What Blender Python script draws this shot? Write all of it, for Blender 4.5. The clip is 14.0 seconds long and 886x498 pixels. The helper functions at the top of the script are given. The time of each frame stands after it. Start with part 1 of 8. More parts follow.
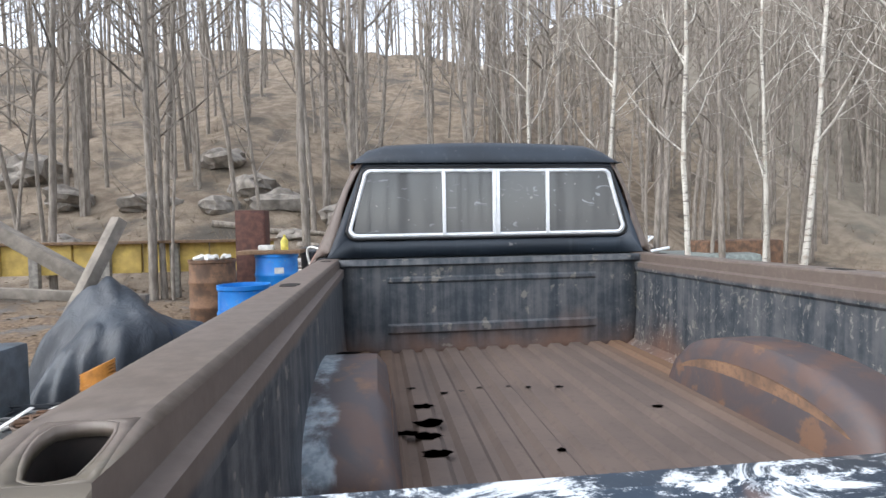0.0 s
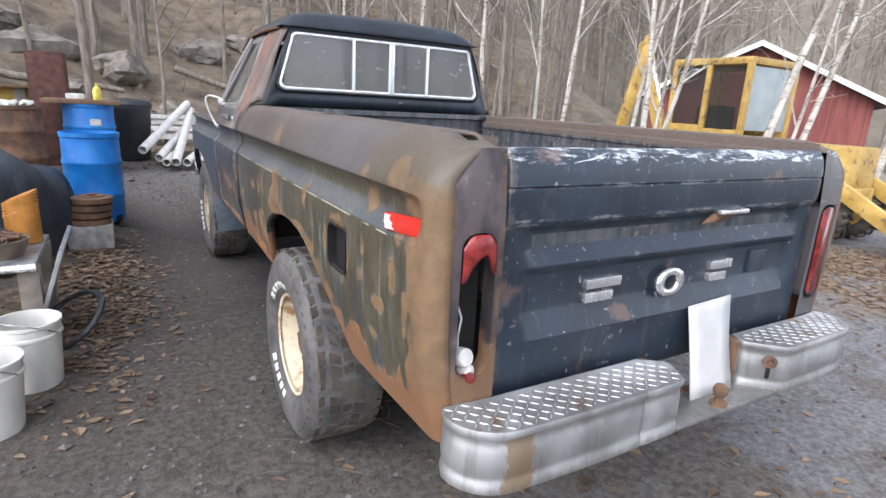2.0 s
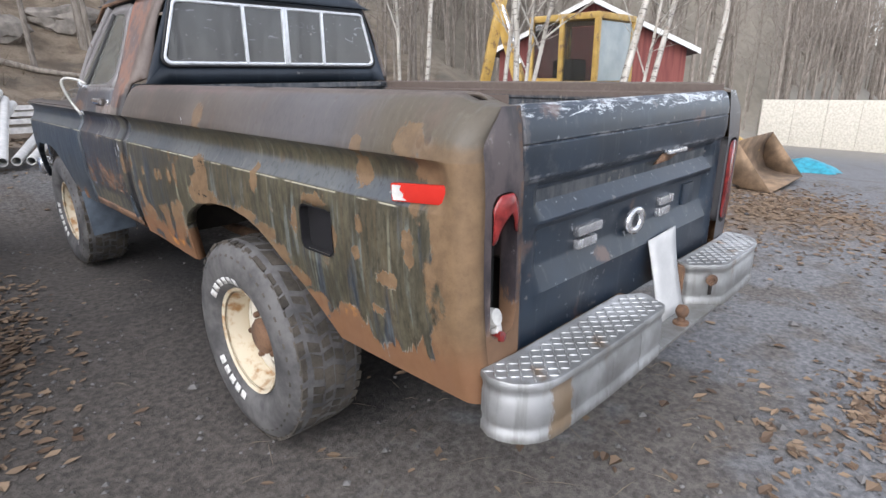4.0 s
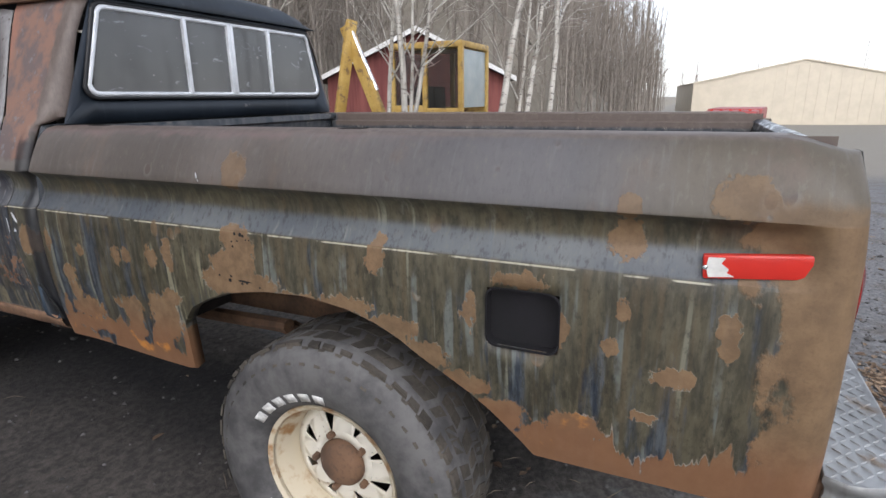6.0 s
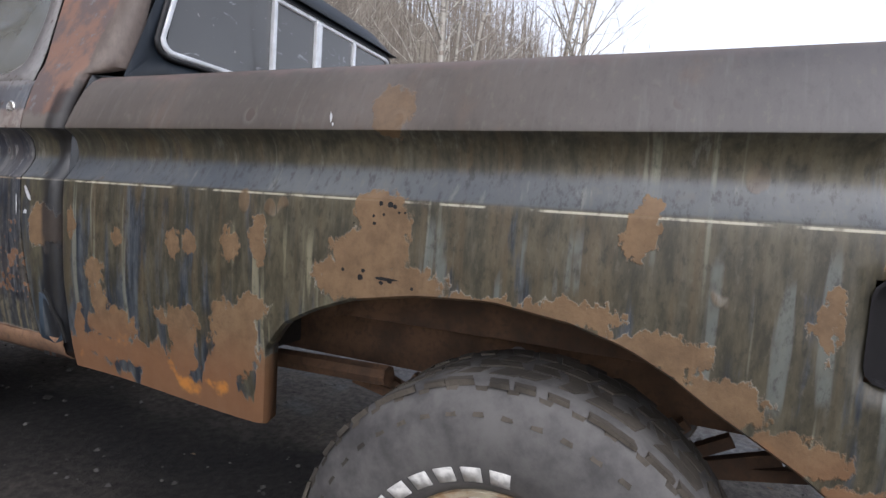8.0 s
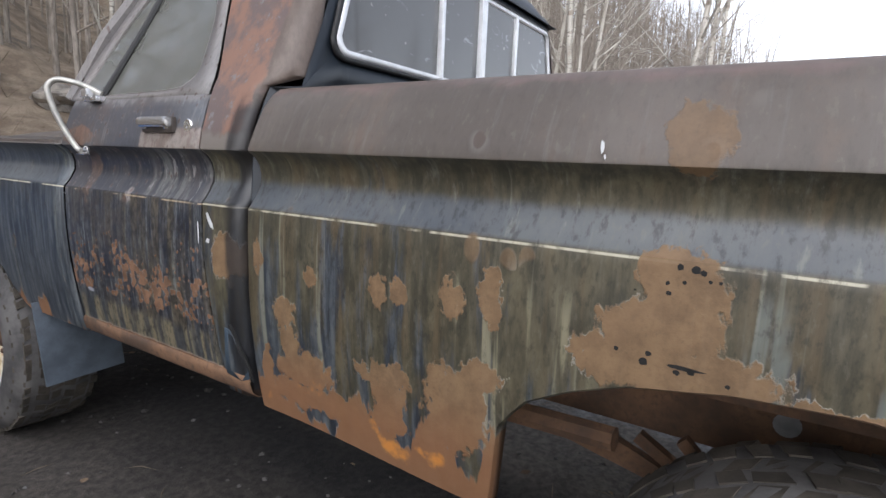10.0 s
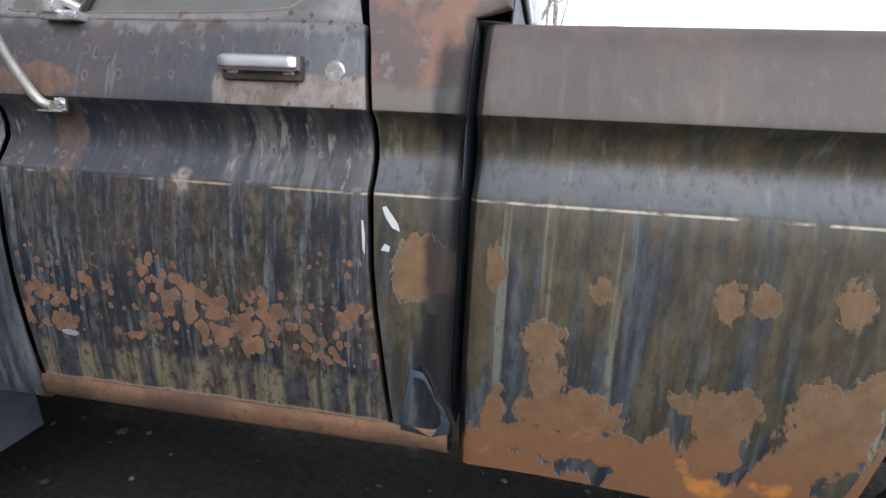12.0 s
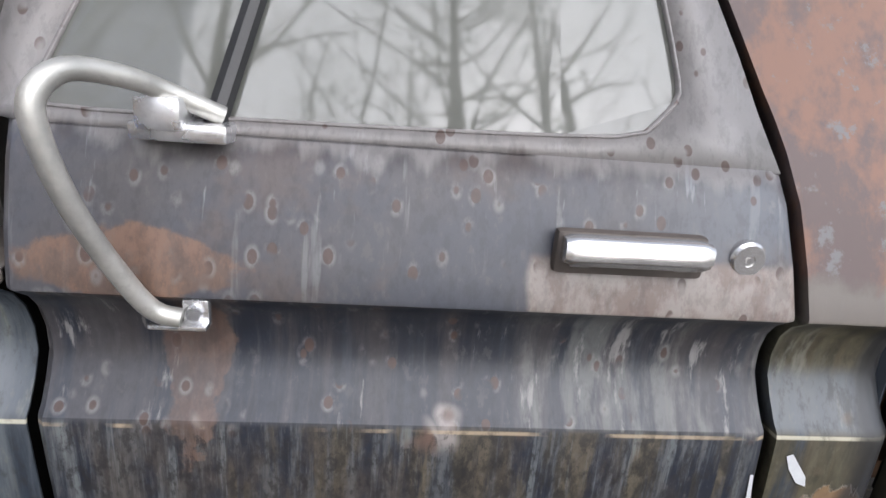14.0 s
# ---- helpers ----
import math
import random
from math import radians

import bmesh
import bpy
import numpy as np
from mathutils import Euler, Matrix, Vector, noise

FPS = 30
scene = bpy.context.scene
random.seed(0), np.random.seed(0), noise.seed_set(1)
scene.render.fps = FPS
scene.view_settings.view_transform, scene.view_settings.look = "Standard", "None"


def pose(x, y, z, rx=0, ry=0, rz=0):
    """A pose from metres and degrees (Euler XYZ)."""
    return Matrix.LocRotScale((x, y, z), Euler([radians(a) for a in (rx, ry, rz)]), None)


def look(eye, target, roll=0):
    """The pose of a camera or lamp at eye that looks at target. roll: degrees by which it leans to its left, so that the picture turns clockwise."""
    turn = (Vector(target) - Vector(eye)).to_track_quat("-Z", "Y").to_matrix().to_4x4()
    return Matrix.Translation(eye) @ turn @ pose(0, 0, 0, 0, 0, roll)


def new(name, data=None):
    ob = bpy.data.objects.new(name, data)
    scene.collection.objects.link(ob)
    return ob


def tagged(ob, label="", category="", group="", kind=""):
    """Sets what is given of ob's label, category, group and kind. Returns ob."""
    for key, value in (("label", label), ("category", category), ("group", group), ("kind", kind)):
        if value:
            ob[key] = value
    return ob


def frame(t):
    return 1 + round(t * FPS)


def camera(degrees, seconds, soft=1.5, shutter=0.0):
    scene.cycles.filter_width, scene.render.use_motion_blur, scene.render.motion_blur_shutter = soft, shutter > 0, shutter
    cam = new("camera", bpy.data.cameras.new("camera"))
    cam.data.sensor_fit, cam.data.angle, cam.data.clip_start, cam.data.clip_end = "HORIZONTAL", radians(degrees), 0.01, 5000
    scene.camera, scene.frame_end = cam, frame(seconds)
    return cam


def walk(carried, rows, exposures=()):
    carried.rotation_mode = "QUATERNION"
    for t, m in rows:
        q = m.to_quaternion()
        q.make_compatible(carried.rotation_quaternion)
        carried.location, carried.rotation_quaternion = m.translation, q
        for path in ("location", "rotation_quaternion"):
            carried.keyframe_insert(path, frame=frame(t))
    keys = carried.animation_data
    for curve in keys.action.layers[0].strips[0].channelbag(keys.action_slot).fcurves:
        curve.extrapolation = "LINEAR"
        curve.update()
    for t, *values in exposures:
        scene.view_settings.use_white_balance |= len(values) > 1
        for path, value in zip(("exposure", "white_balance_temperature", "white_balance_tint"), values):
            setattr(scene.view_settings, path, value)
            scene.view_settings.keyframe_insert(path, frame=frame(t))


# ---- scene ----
cam = camera(78.0, 14.0)
PATH = [
    (0, (-0.600, -0.300, 1.560), (-0.360, 1.680, 1.482), -1.0),
    (0.5, (-0.844, -0.402, 1.494), (-0.435, 1.535, 1.212), 1.9),
    (1, (-1.207, -0.950, 1.496), (-0.525, 0.864, 1.001), 1.9),
    (1.5, (-1.448, -1.058, 1.499), (-0.619, 0.682, 0.967), 2.6),
    (2, (-1.625, -1.104, 1.474), (-0.643, 0.561, 0.963), 3.1),
    (2.5, (-1.862, -1.201, 1.467), (-0.730, 0.365, 0.951), 2.0),
    (3, (-1.929, -1.178, 1.451), (-0.705, 0.311, 0.918), 1.2),
    (5.5, (-2.051, 0.068, 1.465), (-0.413, 1.052, 0.874), -0.9),
    (6, (-2.204, 0.346, 1.490), (-0.450, 1.148, 0.957), -0.8),
    (6.5, (-2.161, 0.621, 1.438), (-0.349, 1.272, 0.894), -0.3),
    (7, (-2.100, 0.966, 1.077), (-0.194, 1.509, 0.810), 3.5),
    (9.5, (-1.827, 1.127, 1.190), (-0.135, 2.165, 0.945), 2.2),
    (10, (-1.851, 1.456, 1.235), (-0.189, 2.526, 0.930), 2.5),
    (10.5, (-1.899, 1.658, 1.302), (-0.182, 2.610, 0.922), 3.5),
    (11, (-1.896, 1.880, 1.261), (-0.044, 2.533, 0.883), 3.8),
    (11.5, (-1.845, 2.103, 1.240), (0.003, 2.713, 0.778), 1.2),
    (12, (-1.905, 2.469, 1.220), (0.021, 2.802, 0.796), 2.9),
    (12.5, (-1.894, 2.699, 1.243), (0.056, 2.829, 0.816), 3.5),
    (13, (-1.755, 2.937, 1.266), (0.173, 2.963, 0.733), 2.6),
    (13.5, (-1.603, 3.108, 1.206), (0.366, 3.011, 0.873), 4.1),
    (14, (-1.477, 3.184, 1.468), (0.410, 3.002, 0.833), 4.7),
]
walk(cam, [(t, look(eye, target, roll)) for t, eye, target, roll in PATH],
     exposures=[(0, 1.68, 6150, 10), (1.5, 1.68, 6150, 13), (3, 1.5, 6150, 14), (5.5, 1.12, 6200, 12), (7, 0.72, 6200, 16), (9.5, 1.14, 6250, 13), (12, 1.05, 6200, 13), (14, 1.34, 6250, 13)])

# ---- world, sun ----
world = bpy.data.worlds.new("overcast_sky")
scene.world = world
world.use_nodes = True
wn = world.node_tree
sky = wn.nodes.new("ShaderNodeTexSky")
sky.sky_type = 'NISHITA'
sky.sun_disc = False
sky.sun_elevation = radians(38)
sky.sun_rotation = radians(250)
sky.air_density, sky.dust_density = 1.0, 1.0
soft_sky = wn.nodes.new("ShaderNodeHueSaturation")
soft_sky.inputs["Saturation"].default_value = 0.30
wn.links.new(sky.outputs[0], soft_sky.inputs["Color"])
wn.links.new(soft_sky.outputs[0], wn.nodes["Background"].inputs["Color"])
wn.nodes["Background"].inputs["Strength"].default_value = 0.15
sun = new("sun", bpy.data.lights.new("sun", 'SUN'))
sun.data.energy, sun.data.angle, sun.data.color = 1.4, radians(75), (1.0, 0.975, 0.95)
sun.matrix_world = look((-20, -8, 18), (0, 0, 0))


# ---- material kit ----
class Kit:
    """A principled material whose colour is woven from noise in metres."""

    def __init__(self, name, rough=0.6, metal=0.0):
        self.mat = bpy.data.materials.new(name)
        self.mat.use_nodes = True
        self.tree = self.mat.node_tree
        self.bsdf = self.tree.nodes["Principled BSDF"]
        self.bsdf.inputs["Roughness"].default_value = rough
        self.bsdf.inputs["Metallic"].default_value = metal
        self.co = self.tree.nodes.new("ShaderNodeTexCoord").outputs["Object"]
        sep = self.tree.nodes.new("ShaderNodeSeparateXYZ")
        self.tree.links.new(self.co, sep.inputs[0])
        self.x, self.y, self.z = sep.outputs

    def put(self, sock, value):
        if isinstance(value, bpy.types.NodeSocket):
            self.tree.links.new(value, sock)
        elif isinstance(value, tuple) and len(value) == 3 and sock.type == 'RGBA':
            sock.default_value = (*value, 1)
        else:
            sock.default_value = value

    def noise(self, scale=1.0, stretch=(1, 1, 1), detail=4.0, rough=0.55, dist=0.0, shift=0.0):
        mp = self.tree.nodes.new("ShaderNodeMapping")
        mp.inputs["Scale"].default_value = [scale * s for s in stretch]
        mp.inputs["Location"].default_value = (shift, shift * 0.7, shift * 1.3)
        self.tree.links.new(self.co, mp.inputs[0])
        n = self.tree.nodes.new("ShaderNodeTexNoise")
        n.inputs["Scale"].default_value = 1.0
        n.inputs["Detail"].default_value = detail
        n.inputs["Roughness"].default_value = rough
        n.inputs["Distortion"].default_value = dist
        self.tree.links.new(mp.outputs[0], n.inputs["Vector"])
        return n.outputs["Fac"]

    def cells(self, scale=1.0, stretch=(1, 1, 1), feature='F1'):
        mp = self.tree.nodes.new("ShaderNodeMapping")
        mp.inputs["Scale"].default_value = [scale * s for s in stretch]
        self.tree.links.new(self.co, mp.inputs[0])
        n = self.tree.nodes.new("ShaderNodeTexVoronoi")
        n.feature = feature
        n.inputs["Scale"].default_value = 1.0
        self.tree.links.new(mp.outputs[0], n.inputs["Vector"])
        return n.outputs["Distance"]

    def step(self, v, lo, hi):
        n = self.tree.nodes.new("ShaderNodeMapRange")
        n.interpolation_type = 'SMOOTHSTEP'
        flip = lo > hi
        self.put(n.inputs["Value"], v)
        n.inputs["From Min"].default_value, n.inputs["From Max"].default_value = min(lo, hi), max(lo, hi)
        n.inputs["To Min"].default_value, n.inputs["To Max"].default_value = (1, 0) if flip else (0, 1)
        return n.outputs["Result"]

    def math(self, op, a, b=0.0):
        n = self.tree.nodes.new("ShaderNodeMath")
        n.operation = op
        self.put(n.inputs[0], a)
        self.put(n.inputs[1], b)
        return n.outputs[0]

    def mul(self, a, b):
        return self.math('MULTIPLY', a, b)

    def add(self, a, b):
        return self.math('ADD', a, b)

    def top(self, a, b):
        return self.math('MAXIMUM', a, b)

    def mix(self, f, a, b):
        n = self.tree.nodes.new("ShaderNodeMix")
        n.data_type = 'RGBA'
        self.put(n.inputs[0], f)
        self.put(n.inputs[6], a)
        self.put(n.inputs[7], b)
        return n.outputs[2]

    def random(self):
        return self.tree.nodes.new("ShaderNodeObjectInfo").outputs["Random"]

    def island(self):
        return self.tree.nodes.new("ShaderNodeNewGeometry").outputs["Random Per Island"]

    def blob(self, u, v, cu, cv, ru, rv, wob):
        """A ragged patch round (cu, cv) on the plane of two coordinates."""
        du = self.mul(self.math('SUBTRACT', u, cu), 1 / ru)
        dv = self.mul(self.math('SUBTRACT', v, cv), 1 / rv)
        d = self.math('SQRT', self.add(self.mul(du, du), self.mul(dv, dv)))
        return self.step(self.add(d, wob), 1.08, 0.92)

    def colour(self, c):
        self.put(self.bsdf.inputs["Base Color"], c)
        return self

    def rough(self, r):
        self.put(self.bsdf.inputs["Roughness"], r)
        return self

    def bump(self, h, strength=0.3, dist=0.01):
        n = self.tree.nodes.new("ShaderNodeBump")
        n.inputs["Strength"].default_value = strength
        n.inputs["Distance"].default_value = dist
        self.put(n.inputs["Height"], h)
        self.tree.links.new(n.outputs[0], self.bsdf.inputs["Normal"])
        return self


def plain(name, col, rough=0.6, metal=0.0, vary=0.35, scale=14.0, grain=120.0, bump=0.15):
    """A surface of one colour with stains at two scales."""
    k = Kit(name, rough, metal)
    a, b = k.noise(scale, detail=5), k.noise(grain, detail=3)
    dark = tuple(c * (1 - vary) for c in col)
    light = tuple(min(1, c * (1 + vary * 0.6)) for c in col)
    c = k.mix(k.step(a, 0.3, 0.7), dark, light)
    c = k.mix(k.mul(k.step(b, 0.45, 0.75), 0.4), c, dark)
    k.colour(c).rough(k.add(rough - 0.1, k.mul(a, 0.2)))
    k.bump(b, bump, 0.003)
    return k.mat


# ---- mesh kit ----
def finish(name, bm, mat, angle=35, weld=False):
    if weld:
        bmesh.ops.remove_doubles(bm, verts=bm.verts, dist=0.0004)
    me = bpy.data.meshes.new(name)
    bm.to_mesh(me)
    bm.free()
    me.materials.append(mat)
    me.shade_smooth()
    if angle:
        me.set_sharp_from_angle(angle=radians(angle))
    else:
        me.shade_flat()
    return me


def part(name, bm, mat, parent=None, label="", angle=35, thick=0.0):
    ob = new(name, finish(name, bm, mat, angle))
    if parent:
        ob.parent = parent
    if label:
        tagged(ob, label)
    if thick:
        s = ob.modifiers.new("thickness", 'SOLIDIFY')
        s.thickness = abs(thick)
        s.offset = -1 if thick > 0 else 1
    return ob


def thing(name, label, category, group="", m=None):
    ob = new(name)
    ob.empty_display_size = 0.1
    if m:
        ob.matrix_world = m
    return tagged(ob, label, category, group)


def box(bm, x0, x1, y0, y1, z0, z1, bevel=0.0, m=None):
    vs = bmesh.ops.create_cube(bm, size=1)["verts"]
    for v in vs:
        v.co = Vector((x0 + (v.co.x + 0.5) * (x1 - x0), y0 + (v.co.y + 0.5) * (y1 - y0), z0 + (v.co.z + 0.5) * (z1 - z0)))
    if bevel:
        es = list({e for v in vs for e in v.link_edges})
        r = bmesh.ops.bevel(bm, geom=es, offset=bevel, segments=2, affect='EDGES', profile=0.6)
        vs = list({v for f in r["faces"] for v in f.verts} | {v for v in vs if v.is_valid})
    if m:
        bmesh.ops.transform(bm, matrix=m, verts=vs)
    return bm


def tube(bm, pts, r, n=8, r_end=None, cap=True):
    pts = [Vector(p) for p in pts]
    rings, up = [], None
    for i, p in enumerate(pts):
        d = (pts[min(i + 1, len(pts) - 1)] - pts[max(i - 1, 0)]).normalized()
        if up is None:
            up = d.orthogonal().normalized()
        up = (up - d * up.dot(d)).normalized()
        side = d.cross(up)
        rr = r if r_end is None else r + (r_end - r) * i / (len(pts) - 1)
        rings.append([bm.verts.new(p + (up * math.cos(2 * math.pi * k / n) + side * math.sin(2 * math.pi * k / n)) * rr) for k in range(n)])
    for a, b in zip(rings, rings[1:]):
        for k in range(n):
            bm.faces.new((a[k], a[(k + 1) % n], b[(k + 1) % n], b[k]))
    if cap:
        bm.faces.new(rings[0][::-1])
        bm.faces.new(rings[-1])
    return bm


def lathe(bm, prof, n=32, m=None, close=False):
    """Turn (radius, height) pairs about z."""
    m = m or Matrix()
    rings = []
    for r, h in prof:
        rings.append([bm.verts.new(m @ Vector((r * math.cos(2 * math.pi * k / n), r * math.sin(2 * math.pi * k / n), h))) for k in range(n)])
    if close:
        rings.append(rings[0])
    for a, b in zip(rings, rings[1:]):
        for k in range(n):
            bm.faces.new((a[k], a[(k + 1) % n], b[(k + 1) % n], b[k]))
    return bm


def sheet(bm, rows):
    """Quads over a grid of points; a None drops the faces that touch it."""
    vs = [[None if p is None else bm.verts.new(p) for p in row] for row in rows]
    for a, b in zip(vs, vs[1:]):
        for i in range(len(a) - 1):
            q = (a[i], a[i + 1], b[i + 1], b[i])
            if None not in q:
                bm.faces.new(q)
    return bm


def ring(bm, outer, inner):
    """A closed band between two outlines of as many points."""
    a, b = [bm.verts.new(p) for p in outer], [bm.verts.new(p) for p in inner]
    for i in range(len(a)):
        j = (i + 1) % len(a)
        bm.faces.new((a[i], a[j], b[j], b[i]))
    return bm


def smooth01(v, a, b):
    t = max(0.0, min(1.0, (v - a) / (b - a)))
    return t * t * (3 - 2 * t)


def interp(tab, v):
    for (a, b), (c_, d) in zip(tab, tab[1:]):
        if (a - v) * (c_ - v) <= 0:
            return b + (d - b) * (v - a) / (c_ - a) if c_ != a else b
    return tab[0][1] if abs(v - tab[0][0]) < abs(v - tab[-1][0]) else tab[-1][1]


# ---- ground ----
def ground_z(x, y):
    """The yard is level under the truck, rises as a bank beyond it and then as the wooded hill."""
    bank = 0.075 * max(0.0, min(y, 9.0) - 2.0) * max(1 - smooth01(x, -2.0, -1.15), smooth01(y, 5.6, 7.5)) * (1 - smooth01(x, 3.0, 9.0))
    edge = 10.4 + 0.8 * math.sin(x * 0.23) + 0.5 * math.sin(x * 0.61 + 1) + 4.5 * smooth01(x, 5, 14) - 11.0 * smooth01(x, 19, 40)
    d = y - edge
    hill = 0.0
    if d > 0:
        hill = 0.46 * d - 0.9 * (1 - math.exp(-d / 2.5))
        hill += 0.5 * smooth01(d, 0, 4) * noise.noise((x * 0.23, y * 0.23, 3.0)) + 0.22 * smooth01(d, 0, 3) * noise.noise((x * 0.8, y * 0.8, 1.0))
        hill = max(0.0, hill) if hill < 16 else 16 + (hill - 16) * 0.25
        hill *= (1 + 0.35 * smooth01(x, 8, 20) + 0.5 * smooth01(x, 26, 46)) * (1 - smooth01(x, 78, 120))
    yard = -0.12 + 0.018 * max(0.0, min(y - 1.3, 4.0))
    yard -= 0.085 * max(0.0, min(x, 28.0) - 8.0) * (1 - smooth01(y, 8, 13))
    heap = 0.18 * math.exp(-((x - 4.6) ** 2 / 3.0 + (y - 1.9) ** 2 / 3.5))
    return bank + hill + heap + yard + 0.012 * noise.noise((x * 1.7, y * 1.7, 0)) + 0.004 * noise.noise((x * 9, y * 9, 0))


def steps(*spans):
    out = []
    for a, b, n in spans:
        out += [a + (b - a) * i / n for i in range(n)]
    return out + [spans[-1][1]]


k = Kit("yard_ground", 0.95)
mid, fine = k.noise(2.2, detail=6), k.noise(28, detail=6, rough=0.7)
grit = k.cells(75)
asphalt = k.mix(k.step(fine, 0.35, 0.75), (0.108, 0.109, 0.112), (0.245, 0.243, 0.243))
asphalt = k.mix(k.mul(k.step(grit, 0.22, 0.05), 0.6), asphalt, (0.16, 0.155, 0.15))
soil = k.mix(k.step(fine, 0.3, 0.7), (0.058, 0.050, 0.043), (0.160, 0.139, 0.116))
# near-black: shade under the truck put into the ground colour
shaded_ground = k.mix(k.step(fine, 0.35, 0.75), (0.008, 0.008, 0.009), (0.029, 0.027, 0.027))
litter = k.mix(k.step(k.noise(16, detail=5), 0.35, 0.7), (0.10, 0.065, 0.038), (0.26, 0.185, 0.115))
hillside = k.mix(k.step(mid, 0.35, 0.65), (0.14, 0.105, 0.072), (0.25, 0.20, 0.145))
hillside = k.mix(k.step(k.noise(0.5, detail=5, shift=9), 0.5, 0.68), hillside, (0.075, 0.064, 0.05))
hillside = k.mix(k.mul(k.step(fine, 0.4, 0.7), 0.5), hillside, (0.06, 0.045, 0.03))
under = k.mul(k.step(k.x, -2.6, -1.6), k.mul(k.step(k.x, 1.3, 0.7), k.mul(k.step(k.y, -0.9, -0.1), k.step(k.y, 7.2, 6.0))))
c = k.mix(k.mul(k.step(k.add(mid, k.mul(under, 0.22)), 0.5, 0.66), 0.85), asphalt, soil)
# painted shade, laid under the truck and along its left side
c = k.mix(k.mul(k.mul(k.step(k.add(k.x, k.mul(mid, 0.8)), 0.9, 0.3), k.step(k.add(k.y, k.mul(mid, 0.9)), 0.7, 1.9)), k.step(k.y, 7.5, 5.5)), c, shaded_ground)
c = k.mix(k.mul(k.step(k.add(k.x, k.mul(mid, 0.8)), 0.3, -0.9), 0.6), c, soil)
bankside = k.mul(k.step(k.add(k.x, k.mul(mid, 1.6)), -0.9, -1.7), k.step(k.y, 1.0, 3.2))
heaped = k.math('SUBTRACT', 1.0, k.step(k.add(k.add(k.mul(k.math('ABSOLUTE', k.math('SUBTRACT', k.x, 4.9)), 0.42), k.mul(k.math('ABSOLUTE', k.math('SUBTRACT', k.y, 1.6)), 0.36)), mid), 1.0, 1.6))
c = k.mix(k.mul(k.top(bankside, heaped), k.step(mid, 0.36, 0.52)), c, litter)
c = k.mix(k.step(k.add(k.y, k.mul(mid, 2.0)), 8.6, 10.6), c, hillside)
c = k.mix(k.mul(k.step(k.x, 12.0, 22.0), 0.8), c, k.mix(mid, (0.19, 0.17, 0.13), (0.27, 0.25, 0.21)))
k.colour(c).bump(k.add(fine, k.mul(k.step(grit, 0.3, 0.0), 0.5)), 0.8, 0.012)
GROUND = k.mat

bm = bmesh.new()
gx = steps((-320, -40, 14), (-40, -14, 26), (-14, 14, 140), (14, 45, 42), (45, 120, 20), (120, 420, 12))
gy = steps((-320, -30, 12), (-30, -7, 23), (-7, 14, 105), (14, 60, 62), (60, 320, 16))
sheet(bm, [[(x, y, ground_z(x, y)) for x in gx] for y in gy])
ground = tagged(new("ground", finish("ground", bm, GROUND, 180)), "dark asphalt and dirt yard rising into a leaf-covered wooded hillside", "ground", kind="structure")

# ---- leaves, stones and twigs on the ground ----
rng = random.Random(5)


def scatter(name, mat, label, spots, maker):
    vs, fs = [], []
    for x, y in spots:
        p, q = maker(rng)
        z = ground_z(x, y)
        n0 = len(vs)
        vs += [(x + a, y + b, z + c_) for a, b, c_ in p]
        fs += [tuple(n0 + i for i in f) for f in q]
    me = bpy.data.meshes.new(name)
    me.from_pydata(vs, [], fs)
    me.materials.append(mat)
    return tagged(new(name, me), label, "ground litter", kind="stuff")


def leaf(r):
    """A lobed leaf, cupped along its vein and curled at the tip."""
    a, s = r.uniform(0, 6.28), r.uniform(0.014, 0.042)
    w, cup, curl, tip = r.uniform(0.42, 0.72) * s, r.uniform(-0.25, 0.55), r.uniform(-0.2, 0.7), r.uniform(-0.35, 0.35)
    vein, side = [], []
    for i, f in enumerate((-1.0, -0.45, 0.05, 0.5, 1.0)):
        lift = 0.004 + s * curl * 0.5 * max(0.0, f) ** 2
        vein.append((f * s, 0.0, lift))
        if 0 < i < 4:
            b = w * (0.72, 1.0, 0.66)[i - 1] * r.uniform(0.75, 1.2)
            side.append([((f + r.uniform(-0.12, 0.2)) * s, q * b, lift + abs(cup) * b * (1 if cup > 0 else 0.3) + q * tip * b * 0.6 + 0.002) for q in (-1, 1)])
    p = vein + [e[0] for e in side] + [e[1] for e in side]
    p = [(x * math.cos(a) - y * math.sin(a), x * math.sin(a) + y * math.cos(a), max(0.002, z)) for x, y, z in p]
    fs = []
    for k0 in (5, 8):
        fs += [(0, 1, k0), (1, 2, k0 + 1, k0), (2, 3, k0 + 2, k0 + 1), (3, 4, k0 + 2)]
    return p, fs


def stone(r):
    s = r.uniform(0.004, 0.016) * (2.2 if r.random() < 0.06 else 1)
    p = [(r.uniform(-0.3, 0.3) * s + a * s, b * s * r.uniform(0.7, 1.2), c_ * s * 0.6 + s * 0.3) for a, b, c_ in ((1, 0, 0), (0, 1, 0), (-1, 0, 0), (0, -1, 0), (0, 0, 1), (0, 0, -1))]
    return p, [(0, 1, 4), (1, 2, 4), (2, 3, 4), (3, 0, 4), (1, 0, 5), (2, 1, 5), (3, 2, 5), (0, 3, 5)]


def twig(r):
    a, s = r.uniform(0, 6.28), r.uniform(0.03, 0.11)
    ca, sa, w = math.cos(a) * s, math.sin(a) * s, 0.0025
    h = r.uniform(0.004, 0.02)
    p = [(-ca, -sa, 0.003), (-sa * w / s, ca * w / s, h), (ca, sa, 0.003), (sa * w / s, -ca * w / s, h), (0, 0, h + w)]
    return p, [(0, 1, 4), (1, 2, 4), (2, 3, 4), (3, 0, 4)]


